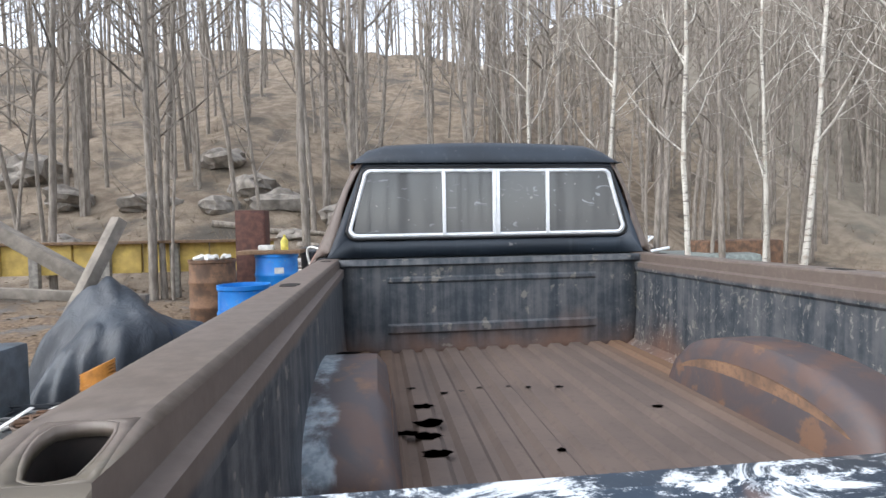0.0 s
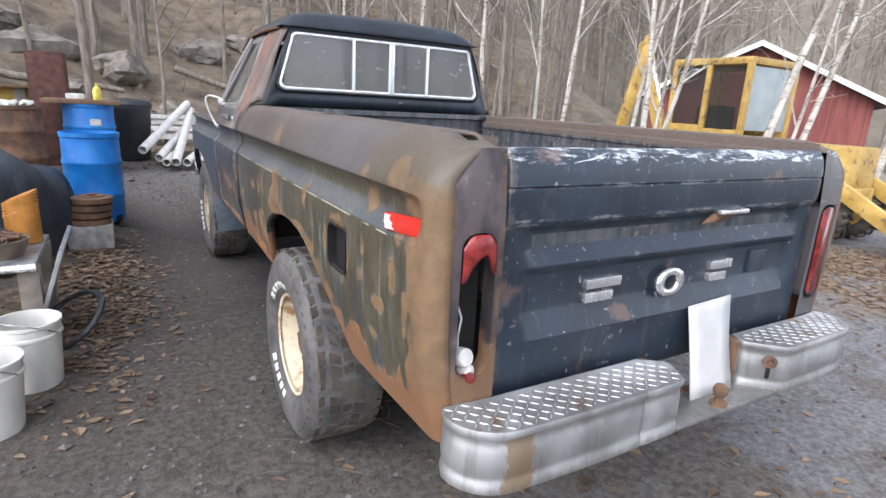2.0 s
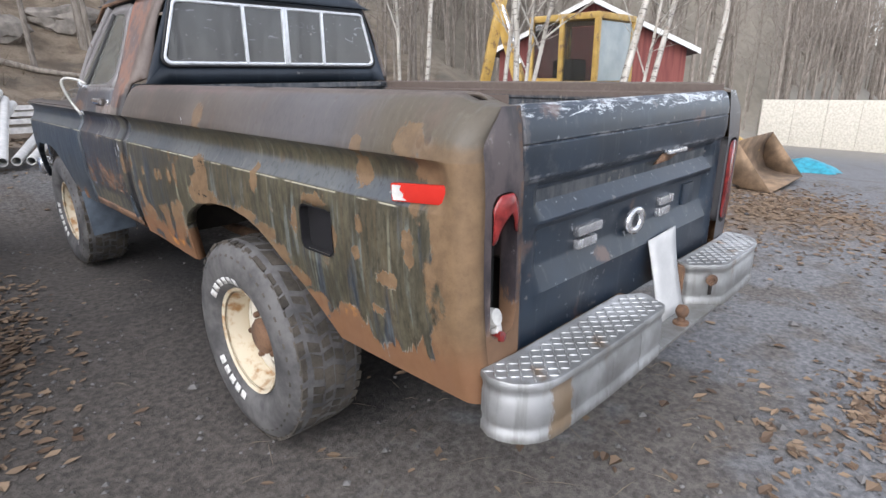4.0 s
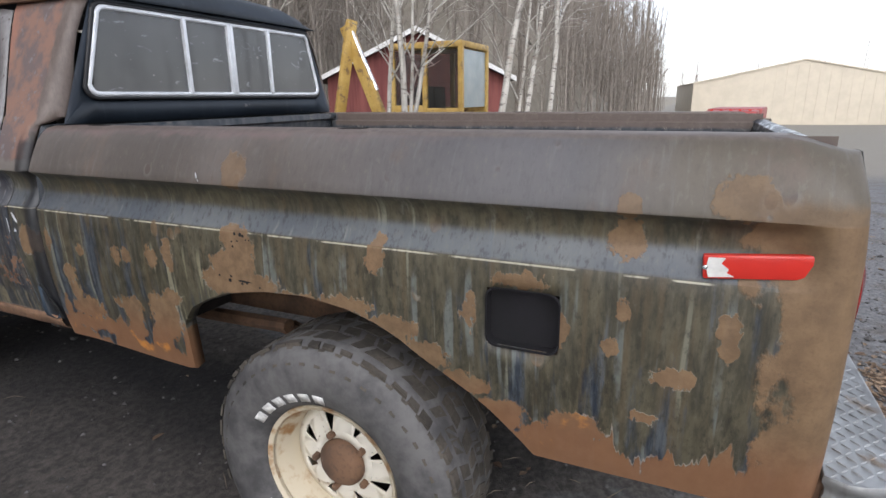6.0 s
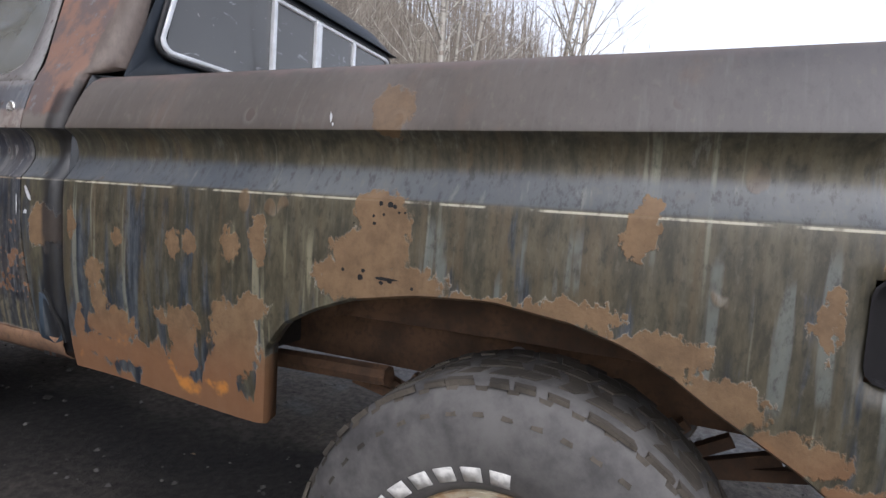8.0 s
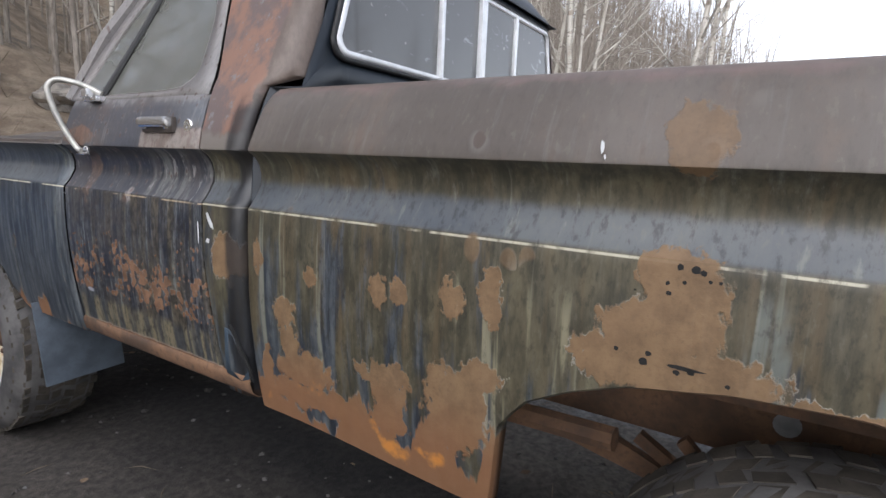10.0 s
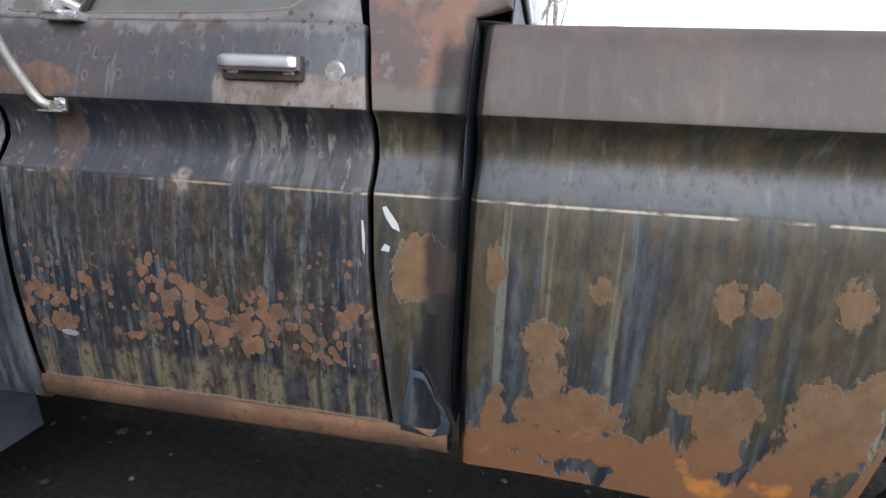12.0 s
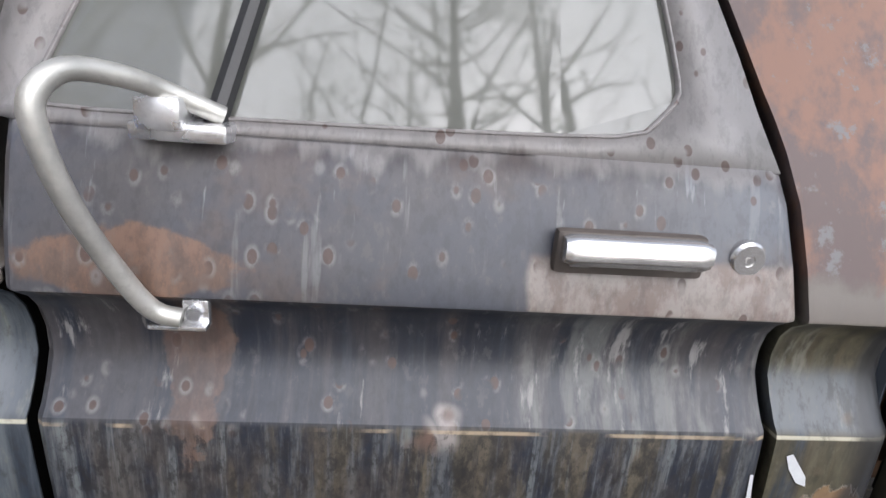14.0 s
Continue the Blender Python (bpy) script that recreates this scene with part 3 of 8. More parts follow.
BED_SPOTS = [(1.635, 1.065, 0.058, 0.055), (1.655, 0.99, 0.09, 0.055), (1.645, 0.93, 0.16, 0.045), (1.40, 0.915, 0.13, 0.025), (1.22, 0.935, 0.10, 0.024), (1.08, 0.890, 0.08, 0.034), (0.97, 0.820, 0.07, 0.042), (0.87, 0.755, 0.07, 0.040), (0.77, 0.675, 0.08, 0.055),
             (2.49, 0.872, 0.036, 0.040), (2.475, 0.80, 0.034, 0.055), (2.43, 0.735, 0.09, 0.045), (2.57, 0.70, 0.022, 0.06), (2.40, 0.67, 0.22, 0.035), (2.20, 0.795, 0.068, 0.028), (2.18, 0.75, 0.045, 0.055), (2.19, 0.69, 0.06, 0.04),
             (2.02, 0.76, 0.075, 0.10), (1.97, 0.845, 0.05, 0.03), (2.40, 0.969, 0.018, 0.020), (2.205, 0.965, 0.027, 0.035), (2.154, 0.977, 0.022, 0.028), (2.023, 0.987, 0.028, 0.042), (1.946, 1.012, 0.022, 0.048), (2.578, 1.005, 0.018, 0.042),
             (1.115, 1.088, 0.028, 0.045), (0.712, 1.068, 0.06, 0.022), (0.845, 0.975, 0.022, 0.05), (0.605, 0.96, 0.014, 0.04), (0.517, 0.68, 0.080, 0.048), (0.303, 0.877, 0.045, 0.024), (0.21, 1.012, 0.024, 0.032), (0.205, 0.96, 0.02, 0.02),
             (0.42, 1.185, 0.038, 0.045), (0.424, 1.263, 0.024, 0.026), (0.415, 1.026, 0.018, 0.028), (0.20, 1.285, 0.065, 0.045), (1.635, 1.275, 0.045, 0.055), (0.36, 0.76, 0.03, 0.018), (0.44, 0.93, 0.018, 0.022)]
def along(y):
    """Old patches slid to where they sit on the side."""
    return y + interp([(0.0, 0.03), (0.52, 0.04), (0.62, -0.025), (0.85, -0.02), (1.1, -0.015), (1.5, -0.05), (2.6, -0.045)], y)


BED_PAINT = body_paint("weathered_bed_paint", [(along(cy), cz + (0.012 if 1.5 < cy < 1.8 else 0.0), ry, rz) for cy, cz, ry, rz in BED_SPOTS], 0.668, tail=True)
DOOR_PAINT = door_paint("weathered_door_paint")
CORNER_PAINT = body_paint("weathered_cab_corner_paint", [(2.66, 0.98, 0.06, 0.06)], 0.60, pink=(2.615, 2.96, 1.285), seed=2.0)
FENDER_PAINT = body_paint("weathered_fender_paint", [], 0.60, navy_more=0.25, seed=8.0)


def dark_paint(name, col, chips=0.0, scratch=None, rust=0.0):
    k = Kit(name, 0.38)
    cloud, fine = k.noise(3, detail=5), k.noise(60, detail=4)
    c = k.mix(k.step(cloud, 0.35, 0.7), col, tuple(v * 1.7 for v in col))
    c = k.mix(k.mul(k.step(k.noise(1, (40, 40, 2)), 0.55, 0.75), 0.25), c, (0.10, 0.11, 0.12))
    if chips > 0.9:
        c = k.mix(k.mul(k.step(k.noise(1, (18, 18, 34), detail=5, rough=0.7, shift=9), 0.66, 0.70), 0.6), c, (0.36, 0.38, 0.40))
        c = k.mix(k.mul(k.step(k.noise(4.5, detail=6, rough=0.7, shift=1), 0.58, 0.70), 0.30), c, (0.14, 0.15, 0.16))
    if chips:
        c = k.mix(k.mul(k.step(k.noise(26, detail=4, shift=5), 0.70 - chips * 0.05, 0.72), 0.7), c, (0.17, 0.16, 0.155))
    if scratch:
        z0, z1 = scratch
        band = k.mul(k.step(k.z, z0, z1), 1.0)
        sc = k.step(k.add(k.noise(1, (10, 14, 46), detail=8, rough=0.80, dist=1.0), k.mul(k.math('SUBTRACT', band, 1), 0.35)), 0.50, 0.57)
        c = k.mix(k.mul(sc, 0.85), c, (0.62, 0.66, 0.68))
        sc2 = k.step(k.noise(1, (1.5, 6, 70), detail=2, dist=0.3, shift=3), 0.74, 0.76)
        c = k.mix(k.mul(k.mul(sc2, k.step(k.z, z0 - 0.12, z0)), 0.7), c, (0.5, 0.54, 0.57))
        # paint worn off along the pressed edges, pale chips and drips below the handle
        worn = k.noise(1, (16, 16, 60), detail=6, rough=0.7, shift=21)
        for ze, wd, am in ((1.172, 0.012, 0.6), (1.273, 0.005, 0.8)):
            on = k.mul(k.step(k.z, ze - wd - 0.004, ze - wd + 0.004), k.step(k.z, ze + wd + 0.004, ze + wd - 0.004))
            c = k.mix(k.mul(k.mul(on, k.step(worn, 0.50, 0.60)), am), c, (0.27, 0.27, 0.28))
        speck = k.step(k.noise(30, (1, 1, 0.6), detail=3, rough=0.6, shift=14), 0.70, 0.73)
        c = k.mix(k.mul(speck, 0.6), c, (0.40, 0.42, 0.44))
        drip = k.mul(k.mul(k.step(k.noise(1, (55, 1, 1.2), detail=2, shift=2), 0.60, 0.66), k.step(k.math('ABSOLUTE', k.math('SUBTRACT', k.x, 0.17)), 0.14, 0.10)), k.mul(k.step(k.z, 0.99, 1.01), k.step(k.z, 1.13, 1.12)))
        c = k.mix(k.mul(drip, 0.45), c, (0.35, 0.37, 0.39))
        side = k.step(k.add(k.math('ABSOLUTE', k.x), k.mul(k.math('SUBTRACT', k.noise(14, detail=5, rough=0.7, shift=4), 0.5), 0.16)), 0.745, 0.765)
        c = k.mix(k.mul(side, 0.5), c, (0.13, 0.115, 0.11))
    if rust:
        rm = k.step(k.noise(5, detail=6, shift=8), 0.66 - rust * 0.12, 0.70)
        c = k.mix(k.mul(rm, 0.8), c, (0.12, 0.075, 0.06))
    k.colour(c).rough(k.add(0.27 if scratch else 0.34, k.mul(cloud, 0.25)))
    k.bump(fine, 0.06, 0.002)
    if scratch:
        k.bsdf.inputs["IOR"].default_value = 1.55
    return k.mat


GATE_PAINT = dark_paint("chipped_dark_blue_paint", (0.010, 0.017, 0.027), chips=1.0, scratch=(1.28, 1.352), rust=0.25)
TAIL_PAINT = tail_paint("worn_tail_panel_paint")
CAB_PAINT = dark_paint("satin_blue_black_paint", (0.012, 0.017, 0.024), chips=0.4)

k = Kit("rusted_steel", 0.85)
a, b = k.noise(7, detail=6), k.noise(60, detail=5)
c = k.mix(k.step(a, 0.35, 0.65), (0.085, 0.050, 0.032), (0.19, 0.105, 0.058))
c = k.mix(k.mul(k.step(b, 0.45, 0.7), 0.5), c, (0.06, 0.042, 0.032))
k.colour(c).bump(b, 0.4, 0.003)
RUST = k.mat

k = Kit("rusted_bed_steel", 0.75)
a, b = k.noise(1.6, detail=6), k.noise(45, detail=5)
c = k.mix(k.step(a, 0.3, 0.7), (0.080, 0.060, 0.051), (0.128, 0.094, 0.076))
c = k.mix(k.mul(k.step(k.math('ABSOLUTE', k.x), 0.42, 0.68), 0.75), c, k.mix(a, (0.19, 0.10, 0.045), (0.13, 0.075, 0.045)))
c = k.mix(k.mul(k.step(b, 0.5, 0.75), 0.4), c, (0.07, 0.05, 0.04))
k.colour(c).bump(b, 0.25, 0.003)
BED_FLOOR = k.mat

k = Kit("bed_wall_paint", 0.6)
a, st, b = k.noise(4, detail=6), k.noise(1, (22, 22, 1.2), detail=4), k.noise(50, detail=4)
c = k.mix(k.step(k.add(k.mul(st, 0.6), k.mul(k.noise(14, detail=6, rough=0.7, shift=3), 0.4)), 0.38, 0.64), (0.020, 0.028, 0.037), (0.092, 0.094, 0.098))
c = k.mix(k.step(k.add(k.z, k.mul(a, 0.35)), 1.26, 1.06), c, k.mix(b, (0.11, 0.062, 0.045), (0.15, 0.088, 0.06)))
c = k.mix(k.mul(k.step(k.noise(12, detail=6, shift=4), 0.62, 0.68), 0.6), c, (0.22, 0.20, 0.17))
c = k.mix(k.mul(k.mul(k.step(k.noise(1, (30, 30, 18), detail=6, rough=0.75, dist=1.2, shift=7), 0.56, 0.64), k.step(k.x, 0.6, 0.75)), 0.7), c, (0.27, 0.25, 0.22))
c = k.mix(k.mul(k.mul(k.step(k.add(k.z, k.mul(a, 0.02)), 1.335, 1.350), k.step(k.y, 2.45, 2.43)), 0.85), c, k.mix(b, (0.095, 0.070, 0.056), (0.15, 0.112, 0.09)))
k.colour(c).bump(b, 0.2, 0.003)
BED_WALL = k.mat

k = Kit("bare_blue_metal_wheelhouse", 0.55)
a, b = k.noise(6, detail=6, dist=0.5), k.noise(40, detail=5)
c = k.mix(k.step(a, 0.42, 0.58), (0.105, 0.066, 0.054), (0.070, 0.058, 0.060))
c = k.mix(k.step(k.noise(9, detail=5, shift=6), 0.58, 0.66), c, (0.155, 0.088, 0.055))
pale = k.step(k.add(k.x, k.mul(k.math('SUBTRACT', a, 0.5), 0.14)), -0.700, -0.722)
pale = k.mul(pale, k.step(k.noise(7, detail=6, rough=0.7, shift=12), 0.36, 0.56))
c = k.mix(k.mul(pale, 0.85), c, k.mix(k.step(b, 0.35, 0.65), (0.22, 0.27, 0.30), (0.42, 0.47, 0.50)))
k.colour(c).bump(b, 0.2, 0.003)
WHEELHOUSE = k.mat

k = Kit("tyre_rubber", 0.75)
a, b = k.noise(8, detail=6, rough=0.65), k.noise(90, detail=3)
c = k.mix(k.step(a, 0.35, 0.68), (0.050, 0.048, 0.048), (0.125, 0.12, 0.116))
k.colour(c).bump(b, 0.25, 0.002)
RUBBER = k.mat
TREAD = plain("dusty_tread_rubber", (0.070, 0.060, 0.048), 0.9, vary=0.6, scale=9)
# near-black stands for the dark in pockets and holes; BLACK also coats black parts
POCKET = plain("shaded_rust_pocket", (0.012, 0.008, 0.006), 0.9, vary=0.6, scale=40)
BLACK = plain("hole_dark_and_black_parts", (0.008, 0.008, 0.008), 0.8, vary=0.3)
DIRTY_BLACK = plain("dirty_black_chassis", (0.026, 0.022, 0.019), 0.85, vary=0.4)

k = Kit("cream_rim_paint", 0.5)
a = k.noise(16, detail=6)
c = k.mix(k.step(a, 0.60, 0.70), (0.68, 0.64, 0.54), (0.30, 0.16, 0.06))
c = k.mix(k.step(k.noise(45, detail=4), 0.66, 0.72), c, (0.12, 0.07, 0.04))
k.colour(c)
RIM = k.mat
k = Kit("rusty_rim_lip", 0.7)
a = k.noise(14, detail=6, shift=4)
k.colour(k.mix(k.step(a, 0.46, 0.66), (0.55, 0.48, 0.35), (0.30, 0.155, 0.055)))
RIM_LIP = k.mat
WHITE_LETTER = plain("white_tyre_lettering", (0.68, 0.67, 0.64), 0.75, vary=0.4, scale=60)
CHROME = plain("worn_chrome", (0.78, 0.78, 0.79), 0.26, 0.85, vary=0.25, bump=0.03)
BRIGHT = plain("bright_handle_chrome", (0.66, 0.65, 0.64), 0.20, 0.9, vary=0.12, bump=0.02)
TRIM = plain("bright_window_trim", (0.78, 0.80, 0.82), 0.35, 0.35, vary=0.15, bump=0.03)

k = Kit("grey_bumper_steel", 0.42, 0.75)
a, b = k.noise(5, detail=6), k.noise(1, (30, 30, 3), detail=4)
c = k.mix(k.step(a, 0.35, 0.7), (0.30, 0.30, 0.29), (0.52, 0.53, 0.53))
c = k.mix(k.mul(k.step(k.noise(3.2, (1, 1, 0.25), detail=6, shift=3), 0.60, 0.68), 0.8), c, (0.22, 0.13, 0.05))
c = k.mix(k.mul(k.step(b, 0.55, 0.7), 0.35), c, (0.18, 0.17, 0.15))
wear = k.noise(24, (1, 1, 0.3), detail=6, rough=0.7, shift=5)
stain = k.mul(k.step(k.add(k.math('ABSOLUTE', k.add(k.x, 0.80)), k.mul(k.math('SUBTRACT', k.noise(1, (9, 9, 4), detail=6, rough=0.7, shift=3), 0.5), 0.30)), 0.055, 0.03), k.step(k.z, 0.672, 0.66))
c = k.mix(k.mul(stain, 0.75), c, k.mix(wear, (0.16, 0.085, 0.03), (0.30, 0.20, 0.09)))
c = k.mix(k.mul(k.step(k.add(k.z, k.mul(wear, 0.06)), 0.560, 0.525), 0.6), c, (0.17, 0.155, 0.13))
k.colour(c).rough(k.add(0.40, k.add(k.mul(a, 0.2), k.mul(stain, 0.3)))).bump(wear, 0.12, 0.002)
BUMPER = k.mat

k = Kit("red_plastic_lens", 0.18)
k.colour(k.mix(k.noise(9), (0.40, 0.015, 0.012), (0.62, 0.04, 0.025)))
RED_LENS = k.mat
PINK_LENS = plain("faded_red_lens", (0.20, 0.022, 0.020), 0.16, vary=0.55, scale=22)
WHITE_PLASTIC = plain("dirty_white_plastic", (0.62, 0.61, 0.57), 0.5, vary=0.25)

k = Kit("dusty_window_glass", 0.06)
d = k.noise(3, detail=6)
smear = k.step(k.noise(1, (9, 9, 20), detail=5, dist=1.5), 0.64, 0.70)
c = k.mix(d, (0.070, 0.073, 0.076), (0.110, 0.110, 0.110))
c = k.mix(k.mul(k.step(k.noise(34, detail=2, shift=3), 0.72, 0.75), 0.5), c, (0.36, 0.35, 0.33))
k.colour(k.mix(k.mul(smear, 0.55), c, (0.32, 0.34, 0.36)))
k.rough(k.add(0.02, k.mul(d, 0.06)))
k.bsdf.inputs["Alpha"].default_value = 0.95
k.bsdf.inputs["IOR"].default_value = 1.7
GLASS = k.mat
k = Kit("filmed_side_glass", 0.08)
d = k.noise(5, detail=6)
k.colour(k.mix(d, (0.085, 0.090, 0.078), (0.175, 0.175, 0.158)))
k.rough(k.add(0.02, k.mul(d, 0.05)))
k.bsdf.inputs["IOR"].default_value = 1.8
k.bsdf.inputs["Alpha"].default_value = 0.92
SIDE_GLASS = k.mat
SEAT = plain("worn_dark_vinyl", (0.05, 0.04, 0.035), 0.6)
FLAP = plain("blue_grey_mud_flap_rubber", (0.085, 0.105, 0.13), 0.55, vary=0.25)
BOARD = plain("dirty_white_sheet_board", (0.50, 0.50, 0.49), 0.6, vary=0.18, scale=5)


# half width of the body by height, from the rail down to the sill
PROF = [(1.400, 0.785), (1.408, 0.797), (1.408, 0.875), (1.402, 0.900), (1.385, 0.925), (1.355, 0.950), (1.31, 0.974), (1.275, 0.990), (1.252, 0.999), (1.247, 0.999), (1.243, 0.994),
        (1.232, 0.978), (1.215, 0.966), (1.19, 0.960), (1.165, 0.962), (1.14, 0.976), (1.12, 0.990), (1.112, 0.998), (1.105, 1.000)]
LOWER = [(1.105, 1.000), (1.0, 1.004), (0.85, 0.998), (0.70, 0.980), (0.62, 0.964), (0.52, 0.940)]
CABTOP = [(1.252, 0.999), (1.30, 0.986), (1.36, 0.963), (1.41, 0.938), (1.44, 0.918), (1.47, 0.902), (1.60, 0.840), (1.75, 0.774), (1.84, 0.730), (1.905, 0.692)]


def arch(y, yc, top, low):
    """The lower edge of a body side over a wheel, flat on top and slanting out behind."""
    f = [(yc + 0.66, low + 0.005), (yc + 0.645, low + 0.12), (yc + 0.61, low + 0.21), (yc + 0.55, low + 0.275), (yc + 0.46, low + 0.322), (yc + 0.33, top - 0.005), (yc + 0.15, top), (yc, top - 0.012),
         (yc - 0.12, top - 0.045), (yc - 0.24, top - 0.11), (yc - 0.33, top - 0.18), (yc - 0.41, top - 0.26), (yc - 0.49, low)]
    return interp(f, y)


REAR_ARCH = [(1.905, 0.565), (1.898, 0.68), (1.875, 0.765), (1.825, 0.825), (1.745, 0.868), (1.65, 0.902), (1.50, 0.928), (1.35, 0.936), (1.20, 0.916), (1.105, 0.888),
             (1.03, 0.850), (0.965, 0.805), (0.90, 0.768), (0.835, 0.728), (0.774, 0.682), (0.704, 0.612), (0.66, 0.56)]

truck = thing("pickup_truck", "rusty dark blue long-bed pickup truck with peeling streaked paint", "pickup truck")

REAR_AXLE, FRONT_AXLE = 1.30, 4.48
TAIL = 0.04  # where the tail stands along the truck
GAS = (0.598, 0.778, 0.890, 1.040)


def lean_in(z):
    return 0.14 * max(0.0, z - 1.16) ** 1.3


def tail_x(z):
    """Half width of the rear end face."""
    if z < 1.105:
        return interp(LOWER, z) - 0.0700
    return interp([(1.105, 0.930), (1.245, 0.930), (1.252, 0.929), (1.271, 0.932), (1.291, 0.9245), (1.322, 0.898), (1.352, 0.8685), (1.369, 0.855), (1.375, 0.8515)], z)


def bed_side(sgn):
    bm = bmesh.new()
    ys = [0.0, 0.004, 0.01, 0.02, 0.032, 0.046, 0.06, 0.075, 0.09, 0.105, 0.12, 0.14, 0.18, 0.26, 0.36, 0.48, 0.57, 0.598, 0.64]
    ys += [0.66 + (0.778 - 0.66) * i / 6 for i in range(7)] + [0.778 + (1.905 - 0.778) * i / 40 for i in range(1, 41)] + [1.93, 1.98, 2.05, 2.15, 2.25, 2.35, 2.43, 2.50, 2.55, 2.563, 2.572, 2.585]
    low = 0.56
    fr = [0, 0.06, (1.105 - GAS[3]) / (1.105 - low), (1.105 - GAS[2]) / (1.105 - low), 0.52, 0.64, 0.75, 0.85, 0.93, 1.0]
    rows = []
    for y in ys:
        zb = interp(REAR_ARCH, y) if 0.66 <= y <= 1.905 else low + 0.03 * smooth01(y, 1.905, 2.5)
        zz = [1.105 - f * (1.105 - zb) for f in fr[1:]]
        if y < 0.79:
            zz = [1.072, GAS[3], GAS[2]] + [GAS[2] - (f - fr[3]) / (1 - fr[3]) * (GAS[2] - zb) for f in fr[4:]]
        pts = list(PROF) + [(z, z) for z in zz]
        row = []
        r = 0.06
        inset = r - math.sqrt(max(0, r * r - (r - y) ** 2)) if y < r else 0.0
        front = 0.025 - math.sqrt(max(0, 0.025 ** 2 - (0.025 - (2.585 - y)) ** 2)) if 2.585 - y < 0.025 else 0
        for i, (z, x) in enumerate(pts):
            if i >= len(PROF):
                x = interp(LOWER, z)
            if 1.105 < z < 1.25:
                x += (1.0 - x) * (1 - smooth01(y, 0.055, 0.15))
            if 1.252 < z < 1.402:
                x += 0.022 * math.sin(math.pi * (z - 1.252) / 0.15) * (1 - smooth01(y, 0.0, 0.3))
            x -= (inset + front + 0.01 * (1 - smooth01(y, -0.1, 0.6))) * smooth01(x, 0.80, 0.95)
            z -= 0.033 * (1 - smooth01(y, 0.0, 0.17)) ** 1.5 * smooth01(z, 1.25, 1.36)
            row.append((sgn * x, y + (TAIL + lean_in(z) - 0.02) * (1 - smooth01(y, 0.0, 0.55)), z))
        # return flange along the lower edge
        x, y_, z = row[-1]
        row.append((x - sgn * 0.012, y_, z - 0.006))
        row.append((x - sgn * 0.045, y_, z + 0.004))
        rows.append(row)
    sheet(bm, rows)
    bm.faces.ensure_lookup_table()
    i0, i1 = ys.index(0.06), ys.index(0.14)
    bmesh.ops.delete(bm, geom=[bm.faces[i * (len(rows[0]) - 1) + 1] for i in range(i0, i1)], context='FACES')
    edge = [rows[i][1] for i in range(i0, i1 + 1)] + [tuple(a + (b - a) * f for a, b in zip(rows[i1][1], rows[i1][2])) for f in (0.25, 0.5, 0.75)]
    edge += [rows[i][2] for i in range(i1, i0 - 1, -1)] + [tuple(a + (b - a) * f for a, b in zip(rows[i0][1], rows[i0][2])) for f in (0.75, 0.5, 0.25)]
    mid = Vector(edge[0]).lerp(Vector(edge[len(edge) // 2]), 0.5)
    hx, hy = abs(rows[i0][2][0] - rows[i0][1][0]) / 2, (rows[i1][1][1] - rows[i0][1][1]) / 2
    lip = []
    for p in edge:
        u, v = (p[0] - mid.x) / hx, (p[1] - mid.y) / hy
        lip.append((mid.x + hx * 0.86 * u * math.sqrt(max(0.0, 1 - v * v / 2.4)) * (0.92 + 0.10 * v), mid.y + hy * 0.95 * v * math.sqrt(max(0.0, 1 - u * u / 2.4)), p[2]))
    ring(bm, edge, lip)
    ring(bm, lip, [(x, y, z - 0.012) for x, y, z in lip])
    pocket = bmesh.new()
    ring(pocket, [(x, y, z - 0.011) for x, y, z in lip], [(x, y, 1.27) for x, y, z in lip])
    pocket.faces.new([pocket.verts.new((x, y, 1.27)) for x, y, z in lip])
    bmesh.ops.recalc_face_normals(pocket, faces=pocket.faces)
    part("stake_pocket", pocket, POCKET, truck, "stake pocket in the bed rail, its dark painted in")
    if sgn < 0:
        kill = [f for f in bm.faces if GAS[0] < f.calc_center_median().y < GAS[1] and GAS[2] < f.calc_center_median().z < GAS[3] and f.calc_center_median().x < -0.9]
        bmesh.ops.delete(bm, geom=kill, context='FACES')
    bmesh.ops.recalc_face_normals(bm, faces=bm.faces)
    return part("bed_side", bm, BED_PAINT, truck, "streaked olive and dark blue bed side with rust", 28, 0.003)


for s in (-1, 1):
    bed_side(s)

# the open fuel filler recess
y0, y1, z0, z1 = GAS
bm = bmesh.new()
o = []
for cy, cz, a0 in ((y1, z1, 0), (y0, z1, 90), (y0, z0, 180), (y1, z0, 270)):
    sy, sz = (1 if cy == y1 else -1), (1 if cz == z1 else -1)
    for i in range(4):
        a = radians(a0 + 30 * i)
        o.append((cy - sy * 0.028 + 0.028 * math.cos(a), cz - sz * 0.028 + 0.028 * math.sin(a)))
ring(bm, [(-1.0055, y + (0.004 if y > 0.69 else -0.004), z + (0.004 if z > 0.96 else -0.004)) for y, z in o], [(-1.0055, y, z) for y, z in o])
ring(bm, [(-1.0055, y, z) for y, z in o], [(-0.972, y, z) for y, z in o])
bm.faces.new([bm.verts.new((-0.972, y, z)) for y, z in o])
bmesh.ops.recalc_face_normals(bm, faces=bm.faces)
# walls and floor of the recess share one near-black
part("fuel_filler_recess", bm, plain("near_black_recess", (0.006, 0.005, 0.007), 0.85, vary=0.5, scale=9), truck, "near-black open fuel filler recess")

